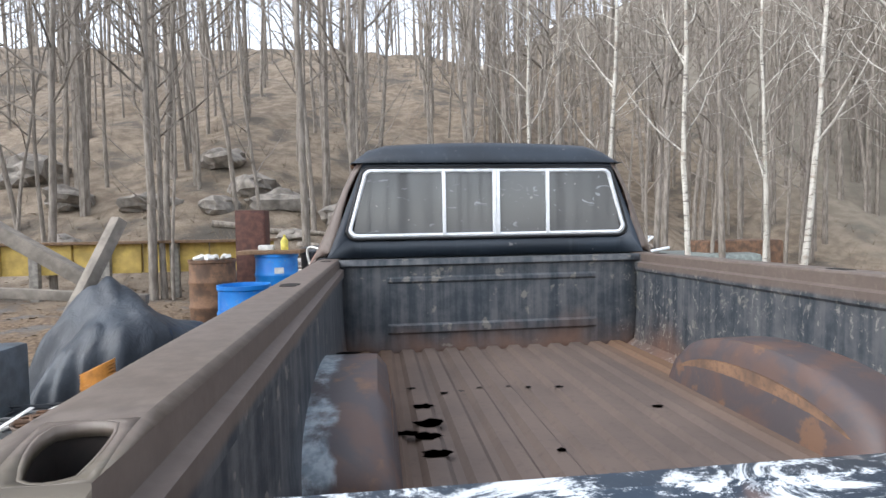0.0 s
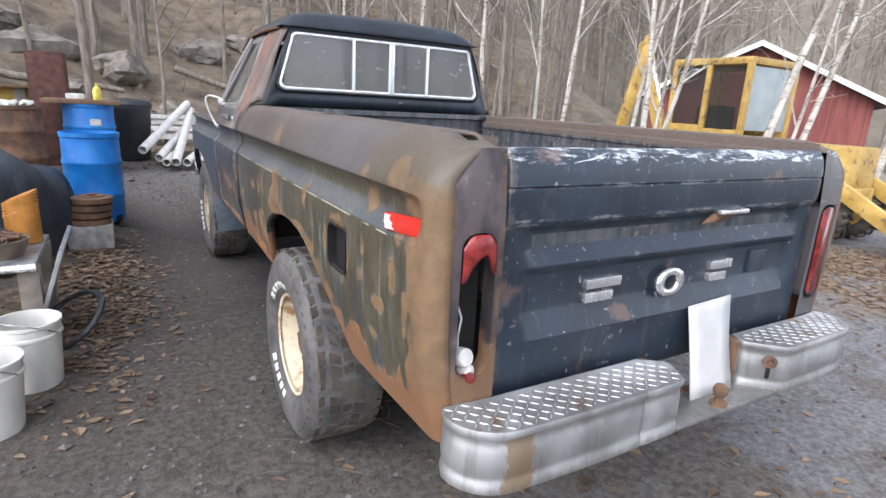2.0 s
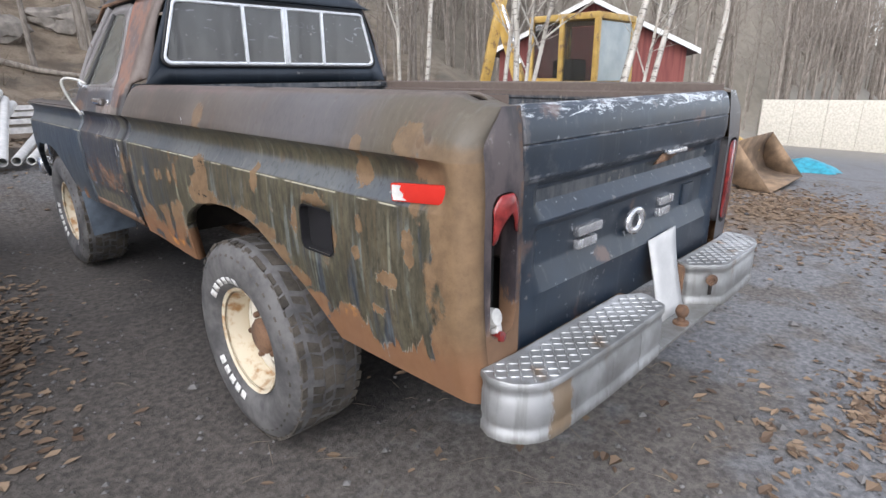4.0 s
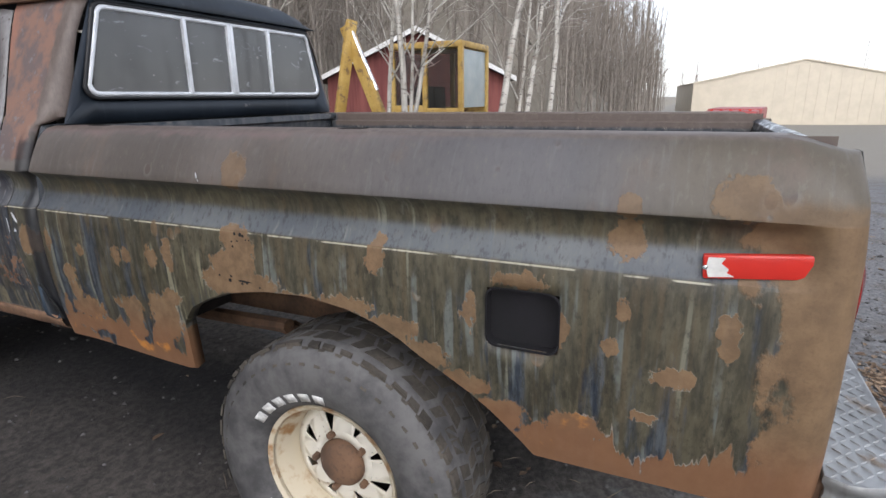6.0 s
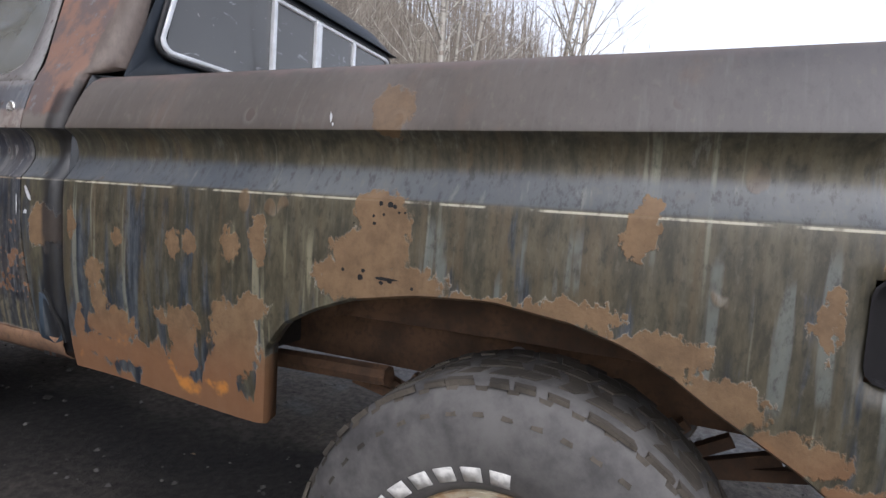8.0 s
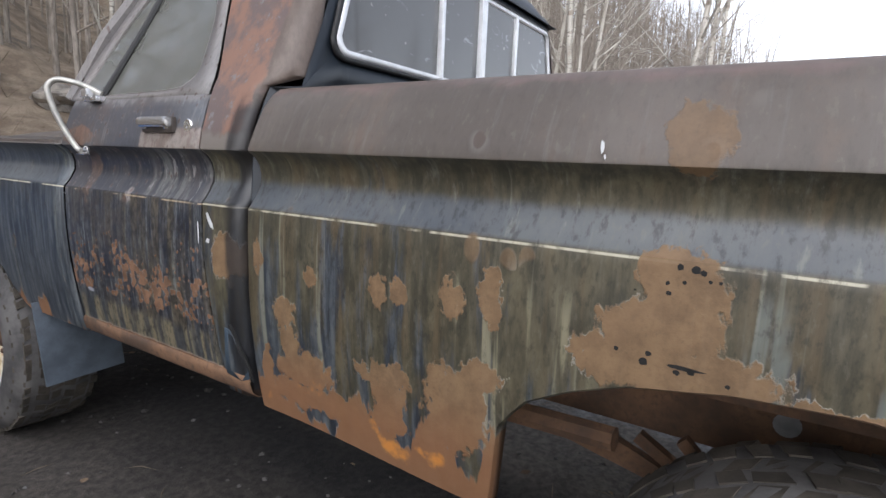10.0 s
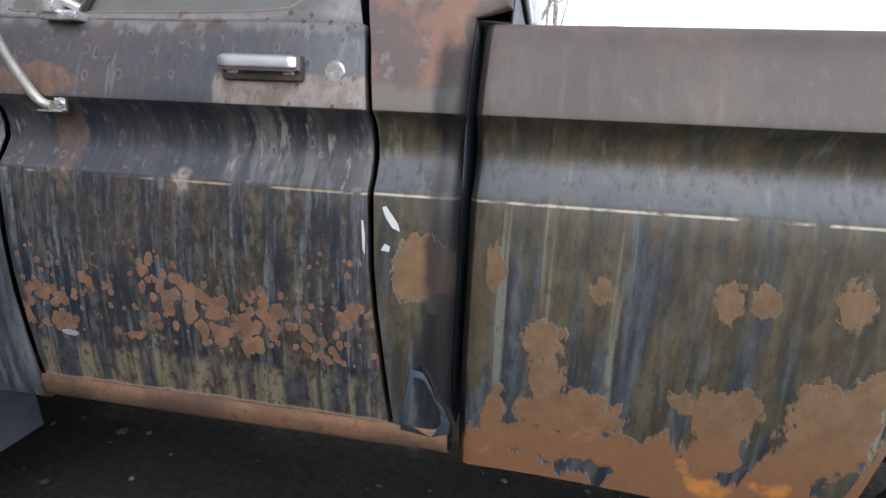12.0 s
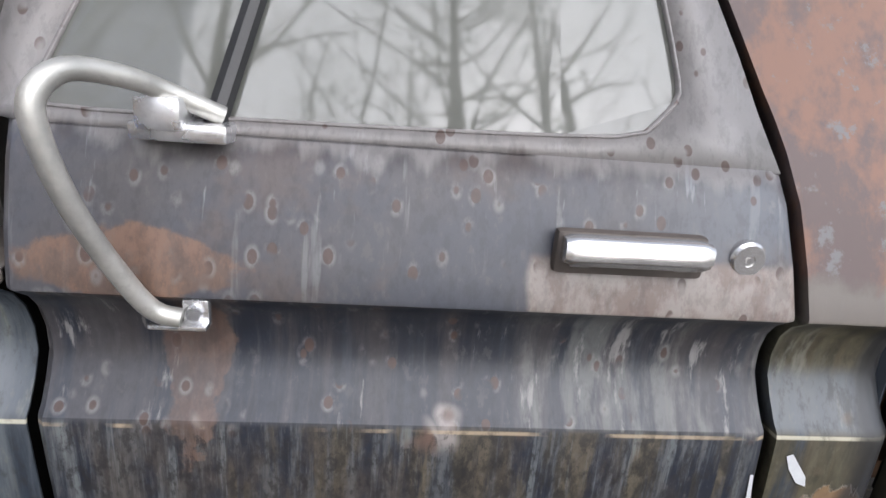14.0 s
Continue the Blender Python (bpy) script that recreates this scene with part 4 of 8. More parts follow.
# ---- bed interior ----
FLOOR_Z = 0.925
bm = bmesh.new()
xs, n = [], 13
for i in range(n):
    w = 1.44 / n
    x = -0.72 + i * w
    xs += [(x, 0.0), (x + w * 0.16, 0.018), (x + w * 0.62, 0.018), (x + w * 0.78, 0.0)]
xs.append((0.72, 0.0))
sheet(bm, [[(x, y, FLOOR_Z + h) for x, h in xs] for y in (TAIL + 0.03, 0.6, 1.2, 1.8, 2.42, 2.47)])
part("bed_floor", bm, BED_FLOOR, truck, "rusted ribbed steel bed floor", 30)
for s in (-1, 1):
    bm = bmesh.new()
    rows = []
    for y in steps((TAIL + 0.03, 2.47, 24)):
        rows.append([(s * 0.785, y, 1.400), (s * 0.785, y, 1.365), (s * 0.765, y, 1.358), (s * 0.765, y, 1.32), (s * 0.775, y, 1.31), (s * 0.772, y, 1.10), (s * 0.76, y, 0.95), (s * 0.72, y, FLOOR_Z)])
    sheet(bm, rows)
    bmesh.ops.recalc_face_normals(bm, faces=bm.faces)
    part("bed_inner_wall", bm, BED_WALL, truck, "scuffed blue-black inner wall of the bed", 30)
    # wheelhouse: a rounded hump along the wall
    bm = bmesh.new()
    rows = []
    for i in range(25):
        a = math.pi * i / 24
        y, h = REAR_AXLE + 0.47 * math.cos(a), FLOOR_Z - 0.01 + 0.25 * math.sin(a) ** 0.62
        rr = []
        for j in range(9):
            f = j / 8
            x = 0.79 - 0.245 * f
            drop = 0.0 if f < 0.72 else (1 - math.cos((f - 0.72) / 0.28 * math.pi / 2))
            rr.append((s * (x if f < 0.99 else 0.545), y, h - drop * (h - FLOOR_Z + 0.01) * (1 if f > 0.99 else 0.55)))
        rows.append(rr)
    sheet(bm, rows)
    bmesh.ops.recalc_face_normals(bm, faces=bm.faces)
    part("wheelhouse", bm, WHEELHOUSE, truck, "rounded wheelhouse hump, rust and bare bluish metal", 50)
    # stake pockets in the rails: flat near-black caps paint the dark of holes
    for py, pz, hx_, hy_ in ((1.25, 1.4095, 0.028, 0.045), (2.36, 1.4095, 0.028, 0.045)):
        bm = bmesh.new()
        o = [(s * (0.82 if py < 0.3 else 0.842) + hx_ * math.copysign(abs(math.cos(a)) ** 0.6, math.cos(a)) * (0.9 + 0.1 * math.sin(5 * a)), py + hy_ * math.copysign(abs(math.sin(a)) ** 0.6, math.sin(a)) * (0.92 + 0.08 * math.sin(4 * a))) for a in [2 * math.pi * i / 20 for i in range(20)]]
        top_ = [bm.verts.new((x, y, pz + (y - py) * (0.30 if py < 0.3 else 0))) for x, y in o]
        bm.faces.new(top_)
        ring(bm, [(x, y, pz + (y - py) * (0.30 if py < 0.3 else 0)) for x, y in o], [(x, y, 1.30) for x, y in o])
        bmesh.ops.recalc_face_normals(bm, faces=bm.faces)
        part("stake_pocket", bm, POCKET, truck, "stake pocket in the bed rail, its dark painted in")
# added boxes, no real part: they block the view through the dark seam
for s in (-1, 1):
    bm = bmesh.new()
    box(bm, min(s * 0.60, s * 0.925), max(s * 0.60, s * 0.925), 2.555, 2.572, 0.66, 1.33)
    box(bm, min(s * 0.60, s * 0.885), max(s * 0.60, s * 0.885), 2.555, 2.572, 1.328, 1.392)
    part("front_flange", bm, RUST, truck, "added rust-coloured filler closing the gap at the front of the bed side")
# bulkhead with pressed ribs
bm = bmesh.new()
prof = [(1.405, 2.505), (1.405, 2.455), (1.375, 2.450), (1.365, 2.472), (1.315, 2.475), (1.305, 2.462), (1.29, 2.462), (1.28, 2.475), (1.075, 2.475), (1.065, 2.460), (1.03, 2.460), (1.02, 2.475), (0.95, 2.475), (0.885, 2.465)]
rows = []
for z, y in prof:
    row = []
    for x in (-0.80, -0.70, -0.55, -0.52, 0.52, 0.55, 0.70, 0.80):
        yy = y if abs(x) < 0.54 or z > 1.36 else 2.475
        row.append((x, yy, z))
    rows.append(row)
sheet(bm, rows)
bmesh.ops.recalc_face_normals(bm, faces=bm.faces)
part("bulkhead", bm, BED_WALL, truck, "pressed bed bulkhead with dark streaks and rust", 30, 0.003)
# rust holes in the floor, seen as black gaps, and debris
rh = random.Random(3)
for cx, cy, s in ((-0.447, 1.56, 0.045), (-0.451, 1.40, 0.055), (-0.532, 1.32, 0.045), (-0.46, 1.29, 0.05), (-0.448, 1.16, 0.055), (-0.483, 1.78, 0.02), (-0.364, 1.70, 0.02), (-0.295, 1.71, 0.016), (-0.222, 1.74, 0.018), (-0.109, 1.74, 0.014), (-0.036, 1.715, 0.018), (0.078, 1.70, 0.02), (0.332, 1.425, 0.025), (-0.11, 1.13, 0.02)):
    bm = bmesh.new()
    o = [(cx + s * math.cos(a) * rh.uniform(0.5, 1.1), cy + s * 0.7 * math.sin(a) * rh.uniform(0.4, 1.1)) for a in [2 * math.pi * i / 14 for i in range(14)]]
    a = [bm.verts.new((x, y, FLOOR_Z + 0.0215)) for x, y in o]
    bm.faces.new(a)
    bmesh.ops.extrude_face_region(bm, geom=list(bm.faces))
    part("rust_hole", bm, BLACK, truck)
bm = bmesh.new()
o = [(-0.705 + 0.045 * math.cos(2 * math.pi * i / 12) * rh.uniform(0.8, 1.1), 1.56 + 0.04 * math.sin(2 * math.pi * i / 12) * rh.uniform(0.8, 1.1)) for i in range(12)]
bm.faces.new([bm.verts.new((x, y, FLOOR_Z + 0.237 - (y - 1.5) * 0.33)) for x, y in o])
part("rust_hole", bm, BLACK, truck)

# ---- tail panels with lamps, tailgate ----
for s in (-1, 1):
    x0, x1, z0, z1, h0, h1 = 0.805, 0.955, 0.575, 1.335, 0.757, 1.162
    def rr(x0, x1, z0, z1, r):
        o = []
        for cx, cz, a0 in ((x1, z1, 0), (x0, z1, 90), (x0, z0, 180), (x1, z0, 270)):
            sx, sz = (1 if cx == x1 else -1), (1 if cz == z1 else -1)
            o += [(cx - sx * r + r * math.cos(radians(a0 + 30 * i)), cz - sz * r + r * math.sin(radians(a0 + 30 * i))) for i in range(4)]
        return o
    hole = rr(0.800, 0.908, h0, h1, 0.040)
    bm = bmesh.new()
    zs = [1.375, 1.369, 1.352, 1.337, 1.322, 1.305, 1.291, 1.271, 1.252, 1.243, 1.205, 1.195, h1 + 0.012, h1, 0.93, h0, h0 - 0.012, 0.68, 0.62, 0.575, 0.56]
    xs_ = lambda z: [0.778, 0.800, min(0.908, tail_x(z) - 0.008), tail_x(z) - 0.002, tail_x(z) + 0.001] if z < 1.2 else [0.778 + (tail_x(z) - 0.777) * f for f in (0, 0.25, 0.85, 0.98, 1)]
    vv = [[bm.verts.new((s * x, lean_in(z) - (0.023 if q < 3 else 0.02), z)) for q, x in enumerate(xs_(z))] for z in zs]
    for i in range(len(zs) - 1):
        for q in range(4):
            if q == 1 and h0 - 0.001 < zs[i + 1] and zs[i] < h1 + 0.001:
                continue
            bm.faces.new((vv[i][q], vv[i][q + 1], vv[i + 1][q + 1], vv[i + 1][q]))
    square = [(0.908 if x > 0.854 else 0.800, h1 if z > 0.96 else h0) for x, z in hole]
    ring(bm, [(s * x, -0.0225, z) for x, z in square], [(s * x, -0.0225, z) for x, z in hole])
    ring(bm, [(s * x, -0.024, z) for x, z in hole], [(s * x, 0.03, z) for x, z in hole])
    bmesh.ops.recalc_face_normals(bm, faces=bm.faces)
    tp = part("tail_panel", bm, TAIL_PAINT if s < 0 else GATE_PAINT, truck, "rusted rear corner panel round the lamp opening")
    tp.location.y = TAIL
    bm = bmesh.new()
    box(bm, s * 0.859 - 0.064, s * 0.859 + 0.064, 0.06, 0.16, h0 - 0.02, h1 + 0.02)
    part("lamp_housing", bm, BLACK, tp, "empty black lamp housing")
    bm = bmesh.new()
    if s < 0:
        # broken lens: only its upper rim is left
        span = [i / 14 for i in range(15)]
        rim = [(0.906 - 0.104 * f, 1.160 - 0.036 * max(0.0, abs(2 * f - 1) - 0.35) ** 2 / 0.42) for f in span]
        torn = [(0.906 - 0.104 * f, interp([(0, 1.032), (0.1, 1.036), (0.22, 1.062), (0.35, 1.080), (0.5, 1.096), (0.68, 1.104), (0.76, 1.092), (0.84, 1.058), (1, 1.046)], f)) for f in span]
        sheet(bm, [[(s * (x + (u - x) * g), -0.026 - 0.018 * math.sin(math.pi * min(1.0, 0.12 + g * 0.7)) * math.sin(math.pi * (0.08 + 0.84 * f)), z + (v - z) * g) for f, (x, z), (u, v) in zip(span, rim, torn)] for g in (0, 0.15, 0.35, 0.6, 0.8, 1)])
        bmesh.ops.recalc_face_normals(bm, faces=bm.faces)
        part("tail_lamp_lens", bm, PINK_LENS, tp, "broken red tail lamp lens", thick=0.006)
        bm = bmesh.new()
        lathe(bm, [(0.0, 0), (0.026, 0), (0.028, 0.03), (0.024, 0.05), (0.0, 0.055)], 14, Matrix.Translation((-0.875, 0.03, 0.80)) @ Euler((1.2, 0.4, 0)).to_matrix().to_4x4())
        lathe(bm, [(0.0, 0), (0.018, 0), (0.018, 0.035), (0.0, 0.04)], 12, Matrix.Translation((-0.862, 0.02, 0.765)) @ Euler((1.4, -0.5, 0.4)).to_matrix().to_4x4())
        part("lamp_socket", bm, WHITE_PLASTIC, tp, "hanging white lamp socket")
        bm = bmesh.new()
        lathe(bm, [(0.0, 0), (0.017, 0), (0.015, 0.03), (0.0, 0.035)], 12, Matrix.Translation((-0.858, 0.0, 0.752)) @ Euler((1.4, 0.2, 0)).to_matrix().to_4x4())
        part("bulb", bm, PINK_LENS, tp, "small red bulb")
        bm = bmesh.new()
        tube(bm, [(-0.88, 0.03, 0.96), (-0.875, 0.01, 0.92), (-0.882, 0.012, 0.87), (-0.875, 0.02, 0.82)], 0.003, 6)
        part("wire", bm, WHITE_PLASTIC, tp)
    else:
        f = [bm.verts.new((s * x, -0.027, z)) for x, z in rr(0.812, 0.898, h0 + 0.02, h1 - 0.012, 0.034)]
        bm.faces.new(f)
        part("tail_lamp_lens", bm, PINK_LENS, tp, "dark red tail lamp lens", thick=0.004)

# tailgate: rolled top, hollow band with handle, long pressed trapeze
GW = 0.774
bm = bmesh.new()
prof = [(1.310, 0.075), (1.362, 0.062), (1.374, 0.045), (1.374, 0.022), (1.363, 0.004), (1.335, -0.008), (1.300, -0.014), (1.276, -0.016), (1.271, -0.010), (1.265, -0.015), (1.215, -0.016), (1.175, -0.010),
        (1.158, 0.004), (1.144, 0.024), (1.130, 0.030), (1.096, 0.031), (1.088, 0.028), (1.046, -0.008), (1.038, -0.007), (1.022, 0.014), (1.008, 0.024), (0.905, 0.027), (0.893, 0.023), (0.822, -0.010), (0.812, -0.007), (0.755, 0.0), (0.66, 0.0), (0.63, 0.004), (0.62, 0.02), (0.62, 0.06)]
rows = []
for z, y in prof:
    row = []
    for f in (-1.0, -0.985, -0.95, -0.90, -0.87, -0.83, -0.6, -0.3, 0, 0.3, 0.6, 0.83, 0.87, 0.90, 0.95, 0.985, 1.0):
        yy = y
        if 0.79 <= z <= 1.16:
            flat = smooth01(abs(f), 0.83, 0.90)
            yy = y + (0.002 - y) * flat
        if abs(f) == 1.0:
            yy += 0.012
        row.append((f * GW, yy, z))
    rows.append(row)
sheet(bm, rows)
bmesh.ops.recalc_face_normals(bm, faces=bm.faces)
gate = part("tailgate", bm, GATE_PAINT, truck, "dark blue tailgate, scratched to bare metal along its top", 22, 0.003)
gate.location.y = TAIL
bm = bmesh.new()
box(bm, -GW + 0.02, GW - 0.02, 0.03, 0.07, 0.63, 1.30)
part("tailgate_inner_skin", bm, BED_WALL, gate)
bm = bmesh.new()
o = [(0.060, 1.122), (0.175, 1.126), (0.272, 1.156), (0.262, 1.164), (0.140, 1.164)]
ring(bm, [(x, 0.002, z) for x, z in o], [(0.166 + (x - 0.166) * 0.9, -0.010, 1.146 + (z - 1.146) * 0.8) for x, z in o])
bm.faces.new([bm.verts.new((0.166 + (x - 0.166) * 0.9, -0.010, 1.146 + (z - 1.146) * 0.8)) for x, z in o])
bmesh.ops.recalc_face_normals(bm, faces=bm.faces)
part("handle_bezel", bm, RUST, gate, "rusted slanting handle bezel", thick=0.003)
bm = bmesh.new()
box(bm, 0.128, 0.284, -0.034, -0.004, 1.158, 1.173, 0.005)
part("handle", bm, CHROME, gate, "chrome tailgate handle")
# maker's lettering, kept as plain bright blocks
for x, w, kind in ((-0.355, 0.15, 0), (-0.048, 0.14, 1), (0.240, 0.125, 0), (0.478, 0.105, 2)):
    bm = bmesh.new()
    if kind == 1:
        n = 24
        oo = [(x + w / 2 * math.cos(2 * math.pi * i / n), 0.93 + 0.05 * math.sin(2 * math.pi * i / n)) for i in range(n)]
        ii = [(x + (px - x) * 0.48, 0.93 + (pz - 0.93) * 0.55) for px, pz in oo]
        ring(bm, [(px, 0.006, pz) for px, pz in oo], [(px, 0.006, pz) for px, pz in ii])
        bmesh.ops.recalc_face_normals(bm, faces=bm.faces)
        part("emblem_block", bm, CHROME, gate, "bright metal emblem piece", thick=0.014)
    elif kind == 0:
        for zz, ww in ((0.962, w), (0.918, w * 0.8)):
            bm2 = bmesh.new()
            box(bm2, x - w / 2, x - w / 2 + ww, 0.004, 0.026, zz - 0.016, zz + 0.016, 0.003)
            part("emblem_bar", bm2, CHROME, gate, "bright metal emblem piece")
        bm.free()
    else:
        box(bm, x - w / 2, x + w / 2, 0.014, 0.028, 0.905, 0.995, 0.003)
        part("emblem_block", bm, GATE_PAINT, gate)

# ---- rear step bumper ----
bm = bmesh.new()
for x0, x1 in ((-0.92, -0.14), (0.30, 0.92)):
    box(bm, x0, x1, -0.075, -0.012, 0.52, 0.676, 0.012)
box(bm, -0.40, 0.52, -0.055, -0.02, 0.470, 0.512, 0.006)
bumper = part("rear_bumper", bm, RUST, truck, "rusty core of the rear step bumper")
bumper.location.y = TAIL


def pad_outline(s):
    """Seen from above: rounded outer end, the inner end cut back on a slant."""
    o = [(0.80, -0.032), (0.938, -0.022)] + [(0.805 + 0.150 * math.cos(radians(a)), -0.062 - 0.138 * math.sin(radians(a))) for a in (0, 15, 30, 45, 60, 75, 90)]
    if s > 0:
        o += [(0.60, -0.206), (0.435, -0.206), (0.405, -0.196), (0.345, -0.135), (0.315, -0.105), (0.308, -0.090), (0.33, -0.032)]
    else:
        o += [(0.55, -0.207), (0.345, -0.205), (0.338, -0.201), (0.331, -0.205), (0.19, -0.203), (0.165, -0.192), (0.150, -0.165), (0.118, -0.105), (0.122, -0.085), (0.20, -0.032)]
    return [(s * x, y) for x, y in o]


def grown(o, d):
    """The outline moved outwards by d."""
    out = []
    turn = 1 if sum(a[0] * b[1] - b[0] * a[1] for a, b in zip(o, o[1:] + o[:1])) > 0 else -1
    for a, b, c_ in zip(o[-1:] + o[:-1], o, o[1:] + o[:1]):
        n = Vector((c_[1] - a[1], a[0] - c_[0])).normalized() * turn * d
        out.append((b[0] + n.x, b[1] + n.y))
    return out


def inside(o, x, y):
    odd = False
    for (ax, ay), (bx, by) in zip(o, o[1:] + o[:1]):
        if (ay > y) != (by > y) and x < ax + (y - ay) * (bx - ax) / (by - ay):
            odd = not odd
    return odd


for s in (-1, 1):
    o = pad_outline(s)
    bm = bmesh.new()
    levels = [(0.6845, -0.006), (0.6865, -0.003), (0.6855, 0.001), (0.679, 0.003), (0.668, 0.003), (0.662, 0.0), (0.655, -0.004), (0.640, -0.005), (0.632, -0.002), (0.560, 0.000), (0.552, -0.004), (0.536, -0.004), (0.529, 0.0), (0.502, 0.001)]
    loops = [[bm.verts.new((x, y, z)) for x, y in grown(o, d)] for z, d in levels]
    bm.faces.new(loops[0])
    for a, b in zip(loops, loops[1:]):
        for i in range(len(o)):
            j = (i + 1) % len(o)
            bm.faces.new((a[i], a[j], b[j], b[i]))
    bmesh.ops.recalc_face_normals(bm, faces=bm.faces)
    st = part("bumper_step", bm, BUMPER, bumper, "dull grey steel bumper step, rust-stained at its rounded end", 50)
    # raised tread bars of the step plate, in crossed pairs
    bm = bmesh.new()
    room = grown(o, -0.014)
    for ix in range(32):
        for iy in range(8):
            px, py = 0.11 + 0.0265 * ix, -0.205 + 0.0235 * iy
            if not inside(room, s * px, py):
                continue
            m = Matrix.Translation((s * px, py, 0.6845)) @ Matrix.Rotation(0.78 if (ix + iy) % 2 else -0.78, 4, 'Z')
            vs = [bm.verts.new(m @ Vector(p)) for p in ((-0.0155, 0, -0.001), (0, -0.0042, -0.001), (0.0155, 0, -0.001), (0, 0.0042, -0.001), (-0.009, 0, 0.0024), (0.009, 0, 0.0024))]
            for f in ((0, 1, 4), (1, 5, 4), (1, 2, 5), (2, 3, 5), (3, 4, 5), (3, 0, 4)):
                bm.faces.new([vs[q] for q in f])
    part("step_tread", bm, BUMPER, st, "raised diamond tread of the step", 60)["kind"] = "stuff"
# chain eye with its slot, on the slanted inner end
em = Matrix.Translation((0.372, -0.166, 0.622)) @ Matrix.Rotation(radians(-45), 4, 'Z') @ Matrix.Rotation(radians(90), 4, 'X')
bm = bmesh.new()
lathe(bm, [(0.0, 0.0), (0.024, 0), (0.024, 0.008), (0.012, 0.010), (0.010, 0.003), (0.0, 0.003)], 18, em)
part("hook_eye", bm, RUST, bumper, "rusty round chain eye")
bm = bmesh.new()
box(bm, -0.007, 0.007, -0.068, -0.02, -0.002, 0.003, 0.002, em)
part("chain_slot", bm, POCKET, bumper, "dark slot below the chain eye")
bm = bmesh.new()
box(bm, -0.345, 0.42, -0.196, -0.02, 0.496, 0.510, 0.004)
part("centre_sill", bm, BUMPER, bumper, "flat grey drawbar plate between the steps")
bm = bmesh.new()
lathe(bm, [(0.0, 0.0), (0.030, 0.0), (0.030, 0.010), (0.015, 0.014), (0.014, 0.030), (0.020, 0.036), (0.025, 0.048), (0.025, 0.06), (0.018, 0.074), (0.0, 0.080)], 20, Matrix.Translation((0.105, -0.160, 0.510)))
part("tow_ball", bm, RUST, bumper, "rusty brown tow ball")

# perforations and torn metal on the side
def side_x(y, z):
    return -(interp(LOWER, z) if z < 1.105 else interp(PROF[8:], z)) - 0.0012


def pit(y, z, r, mat=None, squash=1.0):
    bm = bmesh.new()
    o = [(y + r * math.cos(a) * rh.uniform(0.7, 1.15), z + r * squash * math.sin(a) * rh.uniform(0.7, 1.15)) for a in [2 * math.pi * i / 10 for i in range(10)]]
    bm.faces.new([bm.verts.new((side_x(a, b), a, b)) for a, b in o])
    return part("rust_hole", bm, mat or BLACK, truck)


for y, z, r in ((1.640, 1.088, 0.0055), (1.618, 1.086, 0.0065), (1.608, 1.083, 0.005), (1.598, 1.072, 0.003), (1.585, 1.072, 0.0028), (1.632, 1.066, 0.003), (1.655, 1.062, 0.0035), (1.652, 1.047, 0.004), (1.70, 1.045, 0.002), (1.678, 0.936, 0.008), (1.672, 0.950, 0.005), (1.63, 0.930, 0.005), (1.61, 0.934, 0.005), (1.72, 0.948, 0.004), (1.56, 0.925, 0.004)):
    pit(y - 0.05, z + 0.014, r)
pit(1.57, 0.952, 0.03, None, 0.12)
pit(1.720, 1.272, 0.003, TRIM, 4.0)
pit(1.715, 1.258, 0.002, TRIM, 2.0)

# ---- side marker ----
bm = bmesh.new()
sm = Matrix.Translation((-0.972, 0.200, 1.152)) @ Matrix.Rotation(radians(5), 4, 'Z') @ Matrix.Rotation(radians(-4), 4, 'X')
box(bm, -0.014, 0.006, -0.108, 0.108, -0.026, 0.026, 0.006, sm)
mk = part("side_marker", bm, RED_LENS, truck, "red side marker lens, broken at one end")
bm = bmesh.new()
o = [(0.050, -0.020), (0.098, -0.021), (0.102, 0.0), (0.098, 0.021), (0.066, 0.020), (0.074, 0.008), (0.060, -0.004), (0.064, -0.012)]
ring(bm, [sm @ Vector((-0.010, y, z)) for y, z in o], [sm @ Vector((-0.0165, y, z)) for y, z in o])
bm.faces.new([bm.verts.new(sm @ Vector((-0.0165, y, z))) for y, z in o])
bmesh.ops.recalc_face_normals(bm, faces=bm.faces)
part("marker_base", bm, WHITE_PLASTIC, mk, "white base bared by the broken lens")
for yy in (-0.098, 0.104):
    bm = bmesh.new()
    lathe(bm, [(0.0, 0), (0.005, 0), (0.005, 0.004), (0, 0.005)], 10, sm @ Matrix.Translation((-0.013, yy, 0)) @ Matrix.Rotation(radians(-90), 4, 'Y'))
    part("screw", bm, CHROME, mk)

# ---- cab ----
def gap_y(z):
    return interp([(0.55, 2.712), (0.66, 2.716), (0.95, 2.752), (1.15, 2.760), (1.25, 2.764), (1.36, 2.780), (1.44, 2.80), (1.60, 2.865), (1.885, 2.955)], z)


def cab_x(z):
    if z >= 1.252:
        return interp(CABTOP, z)
    if z > 1.105:
        return interp(PROF[8:], z)
    return interp(LOWER, z)


CAB_Z = [1.903, 1.84, 1.75, 1.66, 1.60, 1.53, 1.47, 1.44, 1.41, 1.36, 1.30, 1.275, 1.252, 1.247, 1.243, 1.232, 1.215, 1.19, 1.165, 1.14, 1.12, 1.112, 1.105, 1.05, 0.98, 0.90, 0.80, 0.72, 0.66, 0.60]
BACK = 2.545


def corner_r(z):
    return 0.035 + 0.05 * (1 - smooth01(z, 1.45, 1.75)) if z > 1.41 else 0.034


